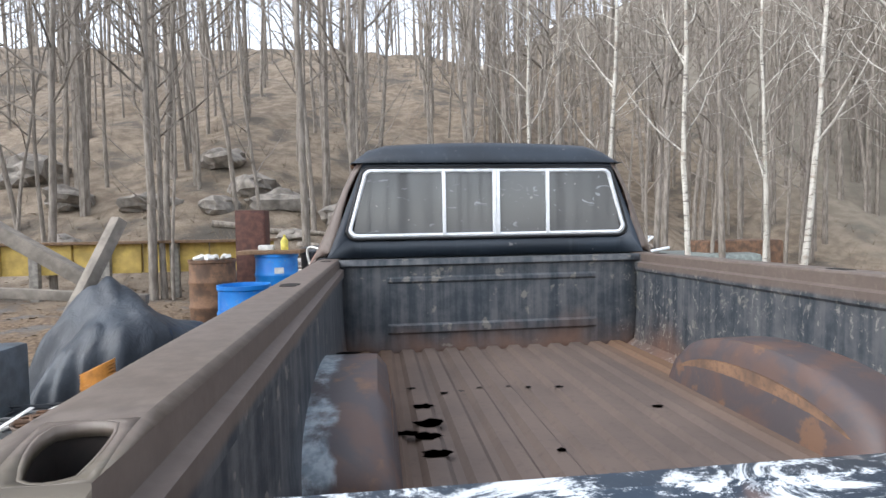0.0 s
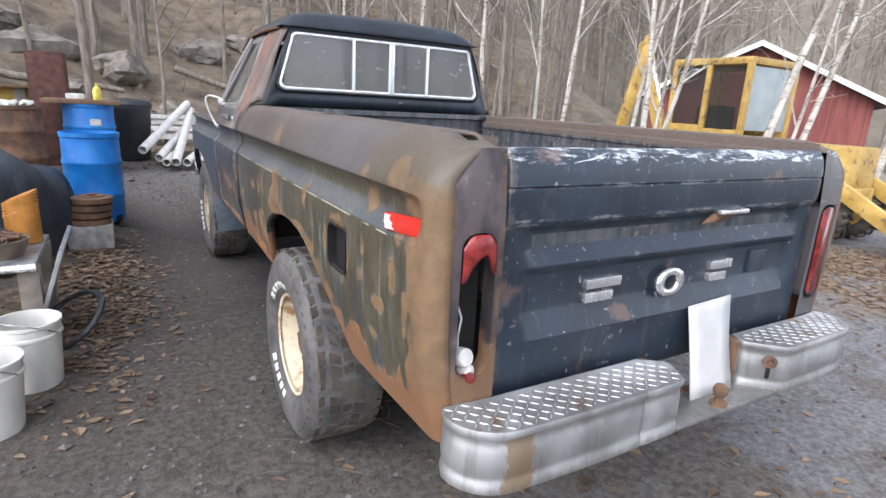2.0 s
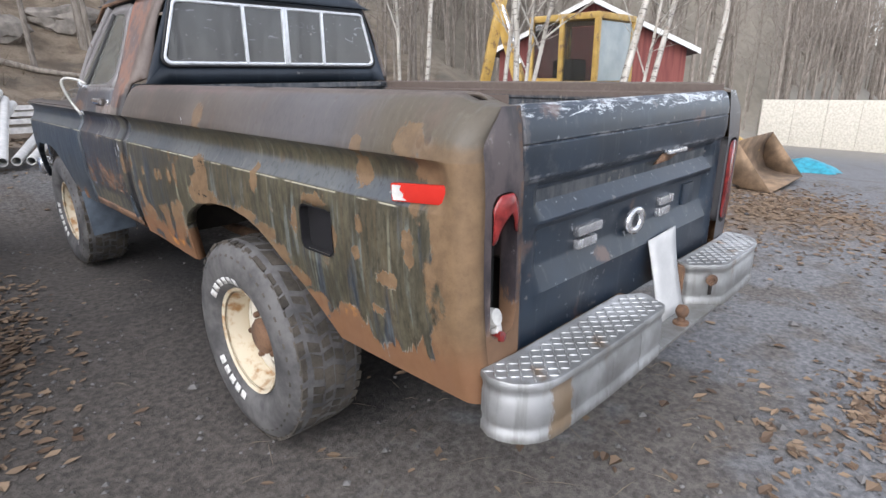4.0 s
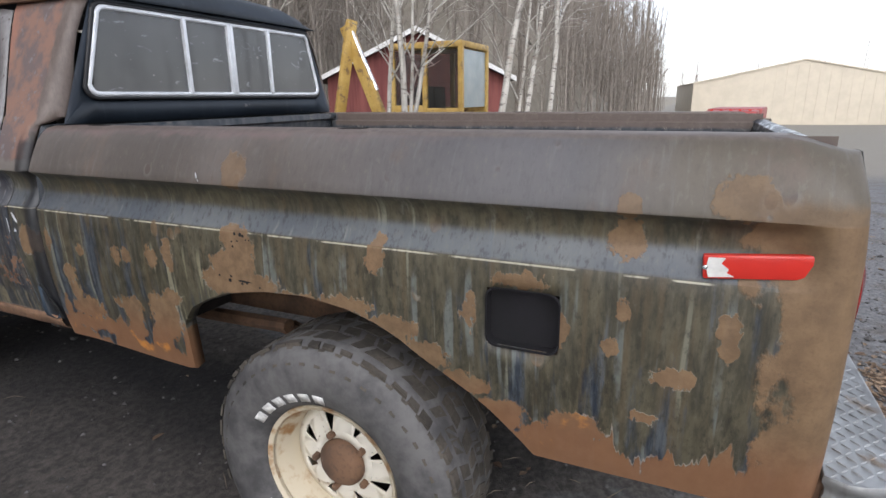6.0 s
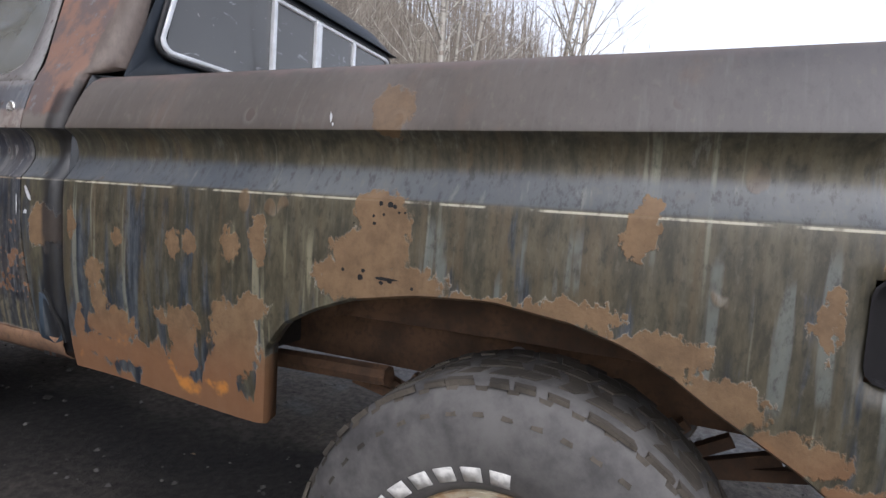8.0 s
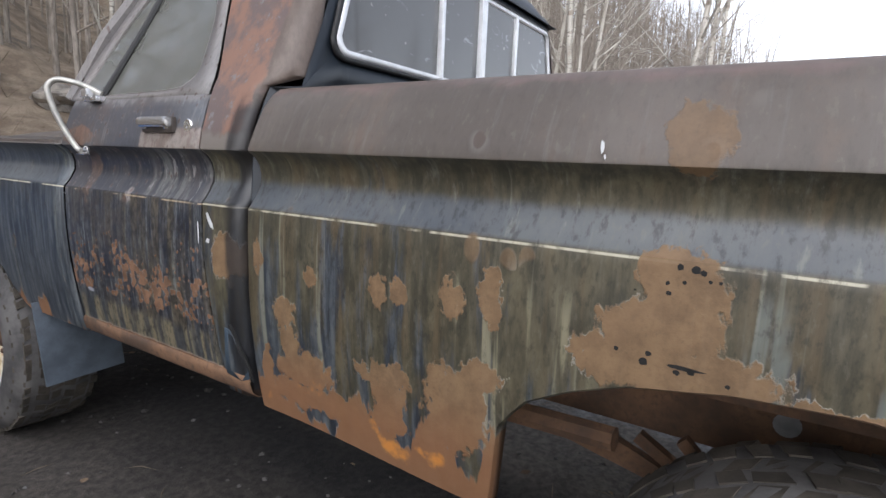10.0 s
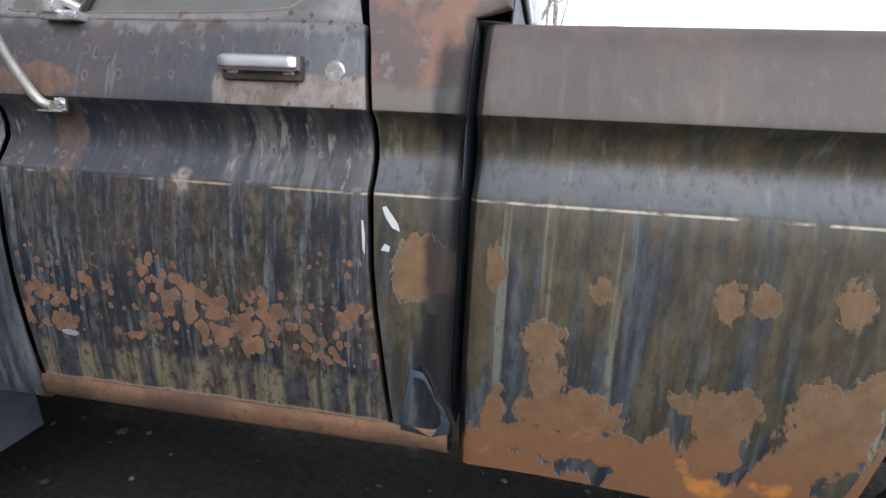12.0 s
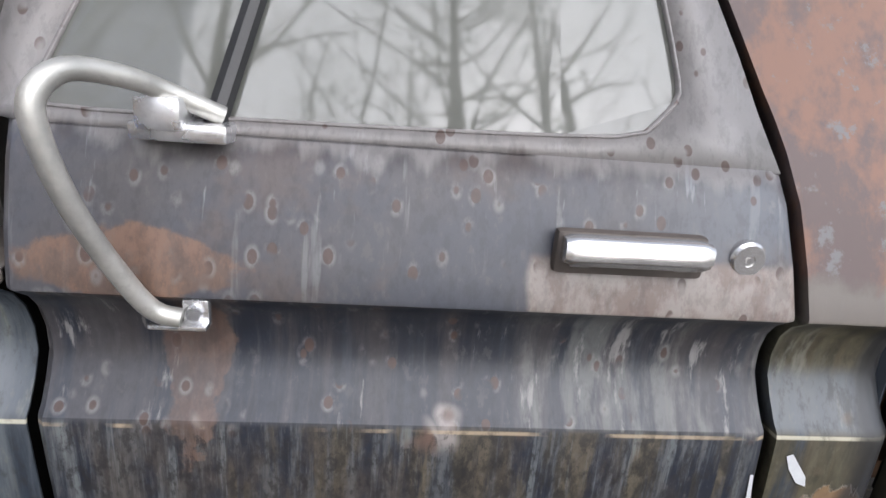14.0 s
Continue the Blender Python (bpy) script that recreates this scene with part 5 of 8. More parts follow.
for s in (-1, 1):
    bm = bmesh.new()
    rows = []
    for z in CAB_Z:
        x, g = cab_x(z), gap_y(z)
        r = corner_r(z)
        back = BACK if z > 1.41 else 2.602
        row = []
        for i in range(7):
            a = math.pi / 2 * i / 6
            row.append((s * (x - r + r * math.sin(a)), back + r - r * math.cos(a), z))
        for f in (0.35, 0.7, 1.0):
            row.append((s * x, back + r + (g - 0.007 - back - r) * f, z))
        row.append((s * (x - 0.03), g - 0.004, z))
        rows.append(row)
    sheet(bm, rows)
    bmesh.ops.recalc_face_normals(bm, faces=bm.faces)
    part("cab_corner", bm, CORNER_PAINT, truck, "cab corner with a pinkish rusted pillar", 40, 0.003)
bm = bmesh.new()
BW = lambda z: cab_x(z) - corner_r(z)


def window_outline(wb, wt, z0, z1, r, y):
    o = []
    for cx, cz, a0, sx, sz in ((wt, z1, 0, 1, 1), (-wt, z1, 90, -1, 1), (-wb, z0, 180, -1, -1), (wb, z0, 270, 1, -1)):
        o += [(cx - sx * r + r * math.cos(radians(a0 + 22.5 * i)), y, cz - sz * r + r * math.sin(radians(a0 + 22.5 * i))) for i in range(5)]
    return o


win = window_outline(0.742, 0.666, 1.512, 1.866, 0.045, BACK)
outer = []
for i, (x, y, z) in enumerate(win):
    q = i // 5
    zz = 1.90 if q < 2 else 1.412
    outer.append((math.copysign(BW(zz), x) if i % 5 in ((0, 1, 2) if q in (0, 2) else (2, 3, 4)) else x, BACK, zz))
ring(bm, outer, win)
bmesh.ops.recalc_face_normals(bm, faces=bm.faces)
sheet(bm, [[(-BW(z), y, z), (0, y, z), (BW(z), y, z)] for z, y in ((1.412, BACK), (1.408, 2.602), (1.30, 2.602), (1.0, 2.602), (0.62, 2.602))])
bmesh.ops.recalc_face_normals(bm, faces=bm.faces)
part("cab_back", bm, CAB_PAINT, truck, "satin blue-black back wall of the cab", 30, -0.003)
bm = bmesh.new()
wa = window_outline(0.758, 0.682, 1.497, 1.881, 0.055, BACK - 0.006)
wb_ = window_outline(0.744, 0.668, 1.511, 1.867, 0.046, BACK - 0.013)
ring(bm, wa, wb_)
gasket = part("window_gasket", bm, plain("black_rubber_gasket", (0.012, 0.012, 0.013), 0.5), truck, thick=0.012)
bm = bmesh.new()
wa = window_outline(0.744, 0.668, 1.511, 1.867, 0.046, BACK - 0.010)
wb_ = window_outline(0.726, 0.651, 1.529, 1.850, 0.034, BACK - 0.016)
ring(bm, wa, wb_)
rw = part("rear_window", bm, TRIM, truck, "sliding rear window in a bright metal frame", thick=0.02)
edges = (-0.72, -0.247, 0.03, 0.308, 0.72)
for i, x in enumerate(edges[1:4]):
    for dx in ((-0.010, 0.010) if i == 1 else (0,)):
        bm = bmesh.new()
        box(bm, x + dx - 0.009, x + dx + 0.009, BACK - 0.022, BACK - 0.004, 1.524, 1.858, 0.002)
        part("mullion", bm, TRIM, rw)
for i in range(4):
    bm = bmesh.new()
    a, b = edges[i], edges[i + 1]
    yy = BACK - (0.004 if i != 2 else 0.008)
    ta = a if i else -0.656
    tb = b if i < 3 else 0.656
    bm.faces.new([bm.verts.new(p) for p in ((a, yy, 1.520), (b, yy, 1.520), (tb, yy, 1.860), (ta, yy, 1.860))])
    part("pane", bm, GLASS, rw, "dusty tinted glass pane", 0, 0.004)

# roof
bm = bmesh.new()
rows = []
for v in (0.0, 0.02, 0.05, 0.1, 0.2, 0.35, 0.5, 0.65, 0.8, 0.9, 0.96, 1.0):
    y = 2.525 + (3.62 - 2.525) * v
    row = []
    ev = min(1.0, min(v, 1 - v) / 0.11)
    for u in (-1, -0.985, -0.95, -0.88, -0.75, -0.5, -0.25, 0, 0.25, 0.5, 0.75, 0.88, 0.95, 0.985, 1):
        eu = min(1.0, (1 - abs(u)) / 0.24)
        lift = (1 - (1 - eu) ** 2.2) * (1 - (1 - ev) ** 2.2)
        row.append((u * 0.725, y + 0.012 * (1 - lift) * (1 if v > 0.5 else 0), 1.896 + 0.090 * lift + 0.030 * (1 - u * u) * lift))
    rows.append(row)
sheet(bm, rows)
bmesh.ops.recalc_face_normals(bm, faces=bm.faces)
part("roof", bm, CAB_PAINT, truck, "rounded dark blue cab roof", 50, 0.003)
for s in (-1, 1):
    bm = bmesh.new()
    tube(bm, [(s * 0.718, 2.62, 1.890), (s * 0.722, 3.0, 1.897), (s * 0.722, 3.5, 1.890), (s * 0.74, 3.64, 1.80)], 0.012, 6)
    part("drip_rail", bm, RUST, truck)

# doors
DOOR_F = 3.53


def front_y(z):
    return interp([(0.60, DOOR_F - 0.04), (0.9, DOOR_F - 0.015), (1.25, DOOR_F), (1.44, DOOR_F + 0.01), (1.6, DOOR_F - 0.05), (1.885, DOOR_F - 0.20)], z)


for s in (-1, 1):
    bm = bmesh.new()
    rows = []
    for z in [1.392] + [q for q in CAB_Z if q <= 1.36]:
        if z < 0.66:
            z = 0.655
        a, b = gap_y(z) + 0.006, front_y(z)
        x = cab_x(z)
        row = [(s * (x - 0.03), a - 0.002, z), (s * (x - 0.004), a, z)]
        row += [(s * x, a + (b - a) * f, z) for f in (0.012, 0.1, 0.25, 0.4, 0.55, 0.7, 0.85, 0.96, 0.99)]
        row += [(s * (x - 0.006), b, z), (s * (x - 0.03), b, z)]
        rows.append(row)
    sheet(bm, rows)
    bmesh.ops.recalc_face_normals(bm, faces=bm.faces)
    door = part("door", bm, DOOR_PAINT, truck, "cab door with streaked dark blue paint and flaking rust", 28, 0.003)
    # window frame
    def fx(y, z):
        return (s * cab_x(z), y, z)
    inn = [(2.955, 1.485), (2.935, 1.505), (2.935, 1.53), (2.965, 1.62), (2.998, 1.70), (3.025, 1.775), (3.035, 1.80), (3.06, 1.815), (3.20, 1.825), (3.29, 1.822), (3.335, 1.80), (3.40, 1.70), (3.46, 1.60), (3.515, 1.50), (3.525, 1.462), (3.50, 1.455), (3.36, 1.455), (3.20, 1.457), (3.05, 1.460), (2.98, 1.465)]
    out = [(gap_y(1.44) + 0.006, 1.44), (gap_y(1.50) + 0.006, 1.50), (gap_y(1.56) + 0.006, 1.56), (gap_y(1.64) + 0.006, 1.64), (gap_y(1.72) + 0.006, 1.72), (gap_y(1.80) + 0.006, 1.80), (gap_y(1.85) + 0.006, 1.86), (3.03, 1.873), (3.19, 1.876), (3.32, 1.874), (3.40, 1.80), (3.45, 1.71), (3.51, 1.61), (3.555, 1.51), (3.568, 1.45), (3.52, 1.44), (3.36, 1.44), (3.20, 1.44), (3.05, 1.44), (2.95, 1.44)]
    inn = [(y - (0.04 if y < 3.045 and z < 1.75 else 0.0), z - (0.052 if z < 1.56 else 0.0)) for y, z in inn]
    out = [(y, z - (0.05 if z < 1.46 else 0.0)) for y, z in out]
    out[0] = (gap_y(1.39) + 0.006, 1.39)
    n_ = len(inn)
    inn = [(inn[i][0] * (1 - g) + inn[(i + 1) % n_][0] * g, inn[i][1] * (1 - g) + inn[(i + 1) % n_][1] * g) for i in range(n_) for g in (0.25, 0.75)]
    out = [(out[i][0] * (1 - g) + out[(i + 1) % n_][0] * g, out[i][1] * (1 - g) + out[(i + 1) % n_][1] * g) for i in range(n_) for g in (0.0, 0.5)]
    bm = bmesh.new()
    ring(bm, [fx(*p) for p in out], [fx(*p) for p in inn])
    ring(bm, [fx(*p) for p in inn], [(p[0] - s * 0.02, p[1], p[2]) for p in (fx(*q) for q in inn)])
    bmesh.ops.recalc_face_normals(bm, faces=bm.faces)
    part("window_frame", bm, DOOR_PAINT, door, thick=0.003)
    bm = bmesh.new()
    bm.faces.new([bm.verts.new((p[0] - s * 0.012, p[1], p[2])) for p in (fx(*q) for q in inn)])
    bmesh.ops.recalc_face_normals(bm, faces=bm.faces)
    part("window_pane", bm, SIDE_GLASS, door, "filmed side glass mirroring the woods", 0, 0.004)
    bm = bmesh.new()
    tube(bm, [fx(3.355, 1.40), fx(3.30, 1.64), fx(3.262, 1.825)], 0.011, 8)
    part("vent_divider", bm, plain("black_vent_bar", (0.02, 0.02, 0.02), 0.4), door, "dark vent window divider")
    # handle, lock
    hx = s * 0.990
    bm = bmesh.new()
    box(bm, hx - 0.010, hx + 0.007, 2.882, 3.032, 1.288, 1.332, 0.007)
    part("handle_recess", bm, plain("dirty_handle_bezel", (0.085, 0.07, 0.06), 0.6), door)
    bm = bmesh.new()
    rows = []
    for f in (0, 0.02, 0.05, 0.10, 0.2, 0.5, 0.8, 0.90, 0.95, 0.98, 1):
        e = 0.80 + 0.20 * smooth01(min(f, 1 - f), -0.01, 0.07)
        y = 2.885 + 0.142 * f
        rows.append([(s * (1.000 + d * (0.4 + 0.6 * e)), y, 1.316 + h * e) for d, h in ((-0.004, 0.013), (0.010, 0.0145), (0.016, 0.012), (0.019, 0.008), (0.0195, -0.007), (0.016, -0.0095), (0.015, -0.0135), (0.002, -0.0135), (-0.004, -0.010))])
    sheet(bm, rows)
    for end in (rows[0], rows[-1]):
        bm.faces.new([bm.verts.new(p) for p in end])
    for y in (2.905, 3.008):
        box(bm, min(s * 0.985, s * 1.004), max(s * 0.985, s * 1.004), y - 0.010, y + 0.010, 1.297, 1.306, 0.002)
    bmesh.ops.recalc_face_normals(bm, faces=bm.faces)
    part("door_handle", bm, BRIGHT, door, "chrome pull door handle", 40)
    bm = bmesh.new()
    lathe(bm, [(0.0, 0.008), (0.003, 0.008), (0.0035, 0.0065), (0.006, 0.0065), (0.0065, 0.008), (0.016, 0.008), (0.019, 0.005), (0.0195, -0.006)], 24, Matrix.Translation((s * 0.980, 2.830, 1.307)) @ Matrix.Rotation(radians(90 * s), 4, 'Y'))
    part("lock", bm, BRIGHT, door, "round chrome door lock")
    # mirror arm, mirror gone
    if s < 0:
        bm = bmesh.new()
        way = [Vector(p) for p in ((-0.950, 3.345, 1.408), (-0.972, 3.385, 1.428), (-1.005, 3.405, 1.440), (-1.040, 3.428, 1.444), (-1.060, 3.441, 1.426), (-1.061, 3.441, 1.396), (-1.048, 3.432, 1.340), (-1.026, 3.415, 1.280), (-1.008, 3.398, 1.238), (-1.003, 3.375, 1.228))]
        bend = []
        for q in range(len(way) - 1):
            p0, p1, p2, p3 = way[max(q - 1, 0)], way[q], way[q + 1], way[min(q + 2, len(way) - 1)]
            for f in (0, 0.25, 0.5, 0.75):
                bend.append(0.5 * (2 * p1 + (p2 - p0) * f + (2 * p0 - 5 * p1 + 4 * p2 - p3) * f * f + (3 * p1 - p0 - 3 * p2 + p3) * f ** 3))
        tube(bm, bend + [way[-1]], 0.0092, 14)
        arm = part("mirror_arm", bm, plain("aluminium_tube", (0.50, 0.49, 0.45), 0.4, 0.6, vary=0.3), door, "bent bare tube of a missing mirror")
        bm = bmesh.new()
        box(bm, -0.975, -0.935, 3.335, 3.42, 1.385, 1.402, 0.004)
        box(bm, -0.985, -0.945, 3.37, 3.41, 1.395, 1.425, 0.006)
        part("bracket", bm, CHROME, arm, "worn chrome clamp")
        bm = bmesh.new()
        box(bm, -1.008, -0.990, 3.352, 3.405, 1.217, 1.222, 0.002)
        box(bm, -0.998, -0.990, 3.352, 3.376, 1.217, 1.244, 0.002)
        lathe(bm, [(0.0, 0.008), (0.007, 0.008), (0.008, 0.0)], 8, Matrix.Translation((-0.998, 3.364, 1.233)) @ Matrix.Rotation(radians(-90), 4, 'Y'))
        part("bracket", bm, CHROME, arm, "worn chrome foot with a bolt")

# crumpled patch and bared scratches at the foot of the cab corner
bm = bmesh.new()
o = [(2.635, 0.645), (2.60, 0.66), (2.598, 0.70), (2.625, 0.735), (2.65, 0.785), (2.675, 0.79), (2.69, 0.70), (2.695, 0.655)]
mid_ = bm.verts.new((-0.952, 2.65, 0.70))
vs_ = [bm.verts.new((-(cab_x(z) + 0.004), y, z)) for y, z in o]
for i in range(len(vs_)):
    bm.faces.new((vs_[i], vs_[(i + 1) % len(vs_)], mid_))
bmesh.ops.recalc_face_normals(bm, faces=bm.faces)
part("dented_patch", bm, dark_paint("crumpled_blue_metal", (0.035, 0.05, 0.068), chips=1.0), truck, "crumpled blue metal patch on the cab corner", 10, 0.002)
bm = bmesh.new()
tube(bm, [(-(cab_x(z) + 0.003), y, z) for y, z in ((2.655, 0.80), (2.635, 0.77), (2.625, 0.74), (2.605, 0.715), (2.592, 0.68), (2.592, 0.655))], 0.005, 6)
part("tear", bm, BLACK, truck, "black tear in the metal")
for o in (((2.735, 1.085), (2.728, 1.088), (2.705, 1.058), (2.702, 1.045), (2.715, 1.050), (2.728, 1.068)), ((2.735, 1.01), (2.728, 1.022), (2.718, 1.018), (2.72, 1.008)), ((2.772, 1.06), (2.768, 1.06), (2.764, 1.03), (2.764, 1.0), (2.768, 1.01))):
    bm = bmesh.new()
    bm.faces.new([bm.verts.new((-(cab_x(z) + 0.0015), y, z)) for y, z in o])
    part("bare_scratch", bm, TRIM, truck, "scratch down to bare bright metal")
# sills
for s in (-1, 1):
    bm = bmesh.new()
    prof = [(0.972, 0.662), (0.975, 0.645), (0.966, 0.615), (0.945, 0.598), (0.90, 0.596)]
    sheet(bm, [[(s * x, y, z) for x, z in prof] for y in (2.604, 2.7, 3.0, 3.3, 3.5)])
    bmesh.ops.recalc_face_normals(bm, faces=bm.faces)
    part("rocker_sill", bm, RUST, truck, "brown rusted sill under the door", 40, 0.003)
# ---- front end ----
for s in (-1, 1):
    bm = bmesh.new()
    rows = []
    for n_, y in enumerate([DOOR_F + 0.008] + steps((3.62, 3.96, 5), (3.97, 5.27, 36), (5.28, 5.38, 4))):
        zb = arch(y, FRONT_AXLE, 0.93, 0.60) if FRONT_AXLE - 0.48 <= y <= FRONT_AXLE + 0.655 else 0.60
        zz = [1.262, 1.256, 1.252, 1.247, 1.243, 1.232, 1.215, 1.19, 1.165, 1.14, 1.12, 1.112, 1.105] + [1.105 - f * (1.105 - zb) for f in (0.15, 0.3, 0.5, 0.7, 0.85, 1)]
        nose = 0.08 * smooth01(y, 5.1, 5.4)
        row = [(s * (0.90 - nose), y, 1.275)] + [(s * ((cab_x(z) if z < 1.25 else 0.985) - nose), y, z) for z in zz]
        row.append((row[-1][0] - s * 0.04, y, row[-1][2]))
        if n_ == 0:
            row = [(x, front_y(z) + 0.008, z) for x, y_, z in row]
        rows.append(row)
    sheet(bm, rows)
    bmesh.ops.recalc_face_normals(bm, faces=bm.faces)
    part("front_fender", bm, FENDER_PAINT, truck, "dark blue front fender", 30, 0.003)
    bm = bmesh.new()
    m = Matrix.Translation((s * 0.83, 3.86, 0.44)) @ Matrix.Rotation(radians(-6), 4, 'X') @ Matrix.Rotation(radians(3 * s), 4, 'Y')
    box(bm, -0.15, 0.15, -0.006, 0.006, -0.13, 0.21, 0.004, m)
    part("mud_flap", bm, FLAP, truck, "blue-grey rubber mud flap")
bm = bmesh.new()
rows = []
for y, z in ((3.70, 1.36), (3.9, 1.36), (4.3, 1.345), (4.8, 1.325), (5.2, 1.30), (5.33, 1.28), (5.36, 1.22)):
    rows.append([(x, y, z - 0.10 * abs(x / 0.9) ** 4) for x in (-0.9, -0.8, -0.6, -0.3, 0, 0.3, 0.6, 0.8, 0.9)])
sheet(bm, rows)
bmesh.ops.recalc_face_normals(bm, faces=bm.faces)
part("hood", bm, body_paint("chalky_hood_paint", [], 0.2, seed=3), truck, "dull brownish hood", 40, 0.003)
bm = bmesh.new()
box(bm, -0.88, 0.88, 5.32, 5.38, 0.72, 1.21, 0.02)
part("grille", bm, CHROME, truck, "dull bright grille panel")
bm = bmesh.new()
box(bm, -0.96, 0.96, 5.42, 5.52, 0.58, 0.74, 0.03)
part("front_bumper", bm, CHROME, truck)
# windscreen and pillars
bm = bmesh.new()
bm.faces.new([bm.verts.new(p) for p in ((-0.82, 3.63, 1.43), (0.82, 3.63, 1.43), (0.66, 3.40, 1.85), (-0.66, 3.40, 1.85))])
part("windscreen", bm, GLASS, truck, "", 0, 0.005)
for s in (-1, 1):
    bm = bmesh.new()
    tube(bm, [(s * 0.90, 3.64, 1.40), (s * 0.82, 3.55, 1.62), (s * 0.70, 3.40, 1.87)], 0.032, 8)
    part("windscreen_pillar", bm, DOOR_PAINT, truck)
# cab inside
bm = bmesh.new()
box(bm, -0.72, 0.72, 2.66, 2.84, 0.95, 1.47, 0.05)
box(bm, -0.72, 0.72, 2.70, 3.22, 0.88, 1.06, 0.05)
part("bench_seat", bm, SEAT, truck, "dark worn bench seat")
bm = bmesh.new()
box(bm, -0.85, 0.85, 3.40, 3.62, 1.15, 1.40, 0.04)
part("dashboard", bm, BLACK, truck)
bm = bmesh.new()
wm = Matrix.Translation((-0.38, 3.27, 1.33)) @ Matrix.Rotation(radians(-58), 4, 'X')
lathe(bm, [(0.2 + 0.013 * math.cos(a), 0.013 * math.sin(a)) for a in [2 * math.pi * i / 8 for i in range(8)]], 28, wm, close=True)
tube(bm, [wm @ Vector((-0.2, 0, 0)), wm @ Vector((0, 0, -0.04)), wm @ Vector((0.2, 0, 0))], 0.012, 6)
tube(bm, [wm @ Vector((0, 0, -0.03)), wm @ Vector((0, 0, -0.35))], 0.02, 6)
part("steering_wheel", bm, BLACK, truck)
bm = bmesh.new()
box(bm, -0.88, 0.88, 2.61, 3.62, 0.66, 0.70)
part("cab_floor", bm, DIRTY_BLACK, truck)
bm = bmesh.new()
box(bm, -0.88, 0.88, 3.60, 3.66, 0.66, 1.40)
part("firewall", bm, DIRTY_BLACK, truck)

# ---- chassis ----
for s in (-1, 1):
    bm = bmesh.new()
    box(bm, s * 0.44 - 0.035, s * 0.44 + 0.035, TAIL + 0.10, 5.3, 0.60, 0.76, 0.006)
    fr_ = part("frame_rail", bm, RUST, truck, "rusted ladder frame rail")
    bm = bmesh.new()
    lathe(bm, [(0.0, 0), (0.028, 0)], 16, Matrix.Translation((s * 0.4765, 1.42, 0.70)) @ Matrix.Rotation(radians(90 * s), 4, 'Y'))
    part("frame_hole", bm, plain("pale_hole", (0.3, 0.3, 0.3), 0.8), fr_)
    for cy in (REAR_AXLE, FRONT_AXLE):
        bm = bmesh.new()
        for i in range(4):
            L = 0.62 - 0.1 * i
            tube(bm, [(s * 0.52, cy - L, 0.56 + 0.02 * i - 0.11 + 0.11), (s * 0.52, cy - L * 0.5, 0.50 - 0.012 * i), (s * 0.52, cy, 0.475 - 0.012 * i), (s * 0.52, cy + L * 0.5, 0.50 - 0.012 * i), (s * 0.52, cy + L, 0.56 + 0.02 * i)], 0.02, 4)
        part("leaf_spring", bm, RUST, truck, "rusty leaf spring")
    # the hump from below, and the sill beside it
    bm = bmesh.new()
    sheet(bm, [[(s * x, REAR_AXLE + 0.45 * math.cos(a), 0.865 + 0.225 * math.sin(a) ** 0.62) for x in (0.93, 0.75, 0.57)] for a in [math.pi * i / 24 for i in range(25)]])
    inner_ = [bm.verts.new((s * 0.568, REAR_AXLE + 0.45 * math.cos(a), 0.863 + 0.225 * math.sin(a) ** 0.62)) for a in [math.pi * i / 24 for i in range(25)]]
    bm.faces.new(inner_)
    bmesh.ops.recalc_face_normals(bm, faces=bm.faces)
    part("wheel_well", bm, RUST, truck, "rusty underside of the wheelhouse", 60, 0.003)
    bm = bmesh.new()
    box(bm, s * 0.60 - 0.03, s * 0.60 + 0.03, TAIL + 0.12, 2.40, 0.775, 0.862, 0.008)
    part("bed_sill", bm, RUST, truck, "rusted long sill under the bed")
    for sy in (0.20, 2.10):
        bm = bmesh.new()
        box(bm, min(s * 0.57, s * 0.93), max(s * 0.57, s * 0.93), sy - 0.004, sy + 0.004, 0.66, 0.90)
        part("splash_panel", bm, DIRTY_BLACK, truck)
    bm = bmesh.new()
    sheet(bm, [[(s * x, FRONT_AXLE + 0.60 * math.cos(a), 0.45 + 0.52 * math.sin(a)) for x in (0.93, 0.5)] for a in [math.pi * i / 16 for i in range(17)]])
    part("wheel_well", bm, DIRTY_BLACK, truck, "", 60, 0.003)
for cy in (0.5, 1.0, 1.9, 2.4):
    bm = bmesh.new()
    box(bm, -0.72, 0.72, cy - 0.03, cy + 0.03, 0.79, 0.87)
    part("cross_member", bm, RUST, truck)
for cy in (REAR_AXLE, FRONT_AXLE):
    bm = bmesh.new()
    tube(bm, [(-0.70, cy, 0.36), (0.70, cy, 0.36)], 0.045, 12)
    lathe(bm, [(0.0, -0.13), (0.09, -0.11), (0.14, -0.03), (0.14, 0.03), (0.09, 0.11), (0.0, 0.13)], 16, Matrix.Translation((0.05, cy, 0.36)) @ Matrix.Rotation(radians(90), 4, 'X'))
    part("axle", bm, DIRTY_BLACK, truck, "grimy axle tube with differential")
bm = bmesh.new()
tube(bm, [(0.1, REAR_AXLE, 0.42), (0.1, 3.2, 0.60)], 0.04, 10)
part("drive_shaft", bm, RUST, truck)
bm = bmesh.new()
tube(bm, [(-0.62, 1.75, 0.62), (-0.60, 2.2, 0.60), (-0.5, 3.2, 0.58)], 0.03, 8)
part("exhaust_pipe", bm, RUST, truck)

# ---- wheels ----
R = 0.405


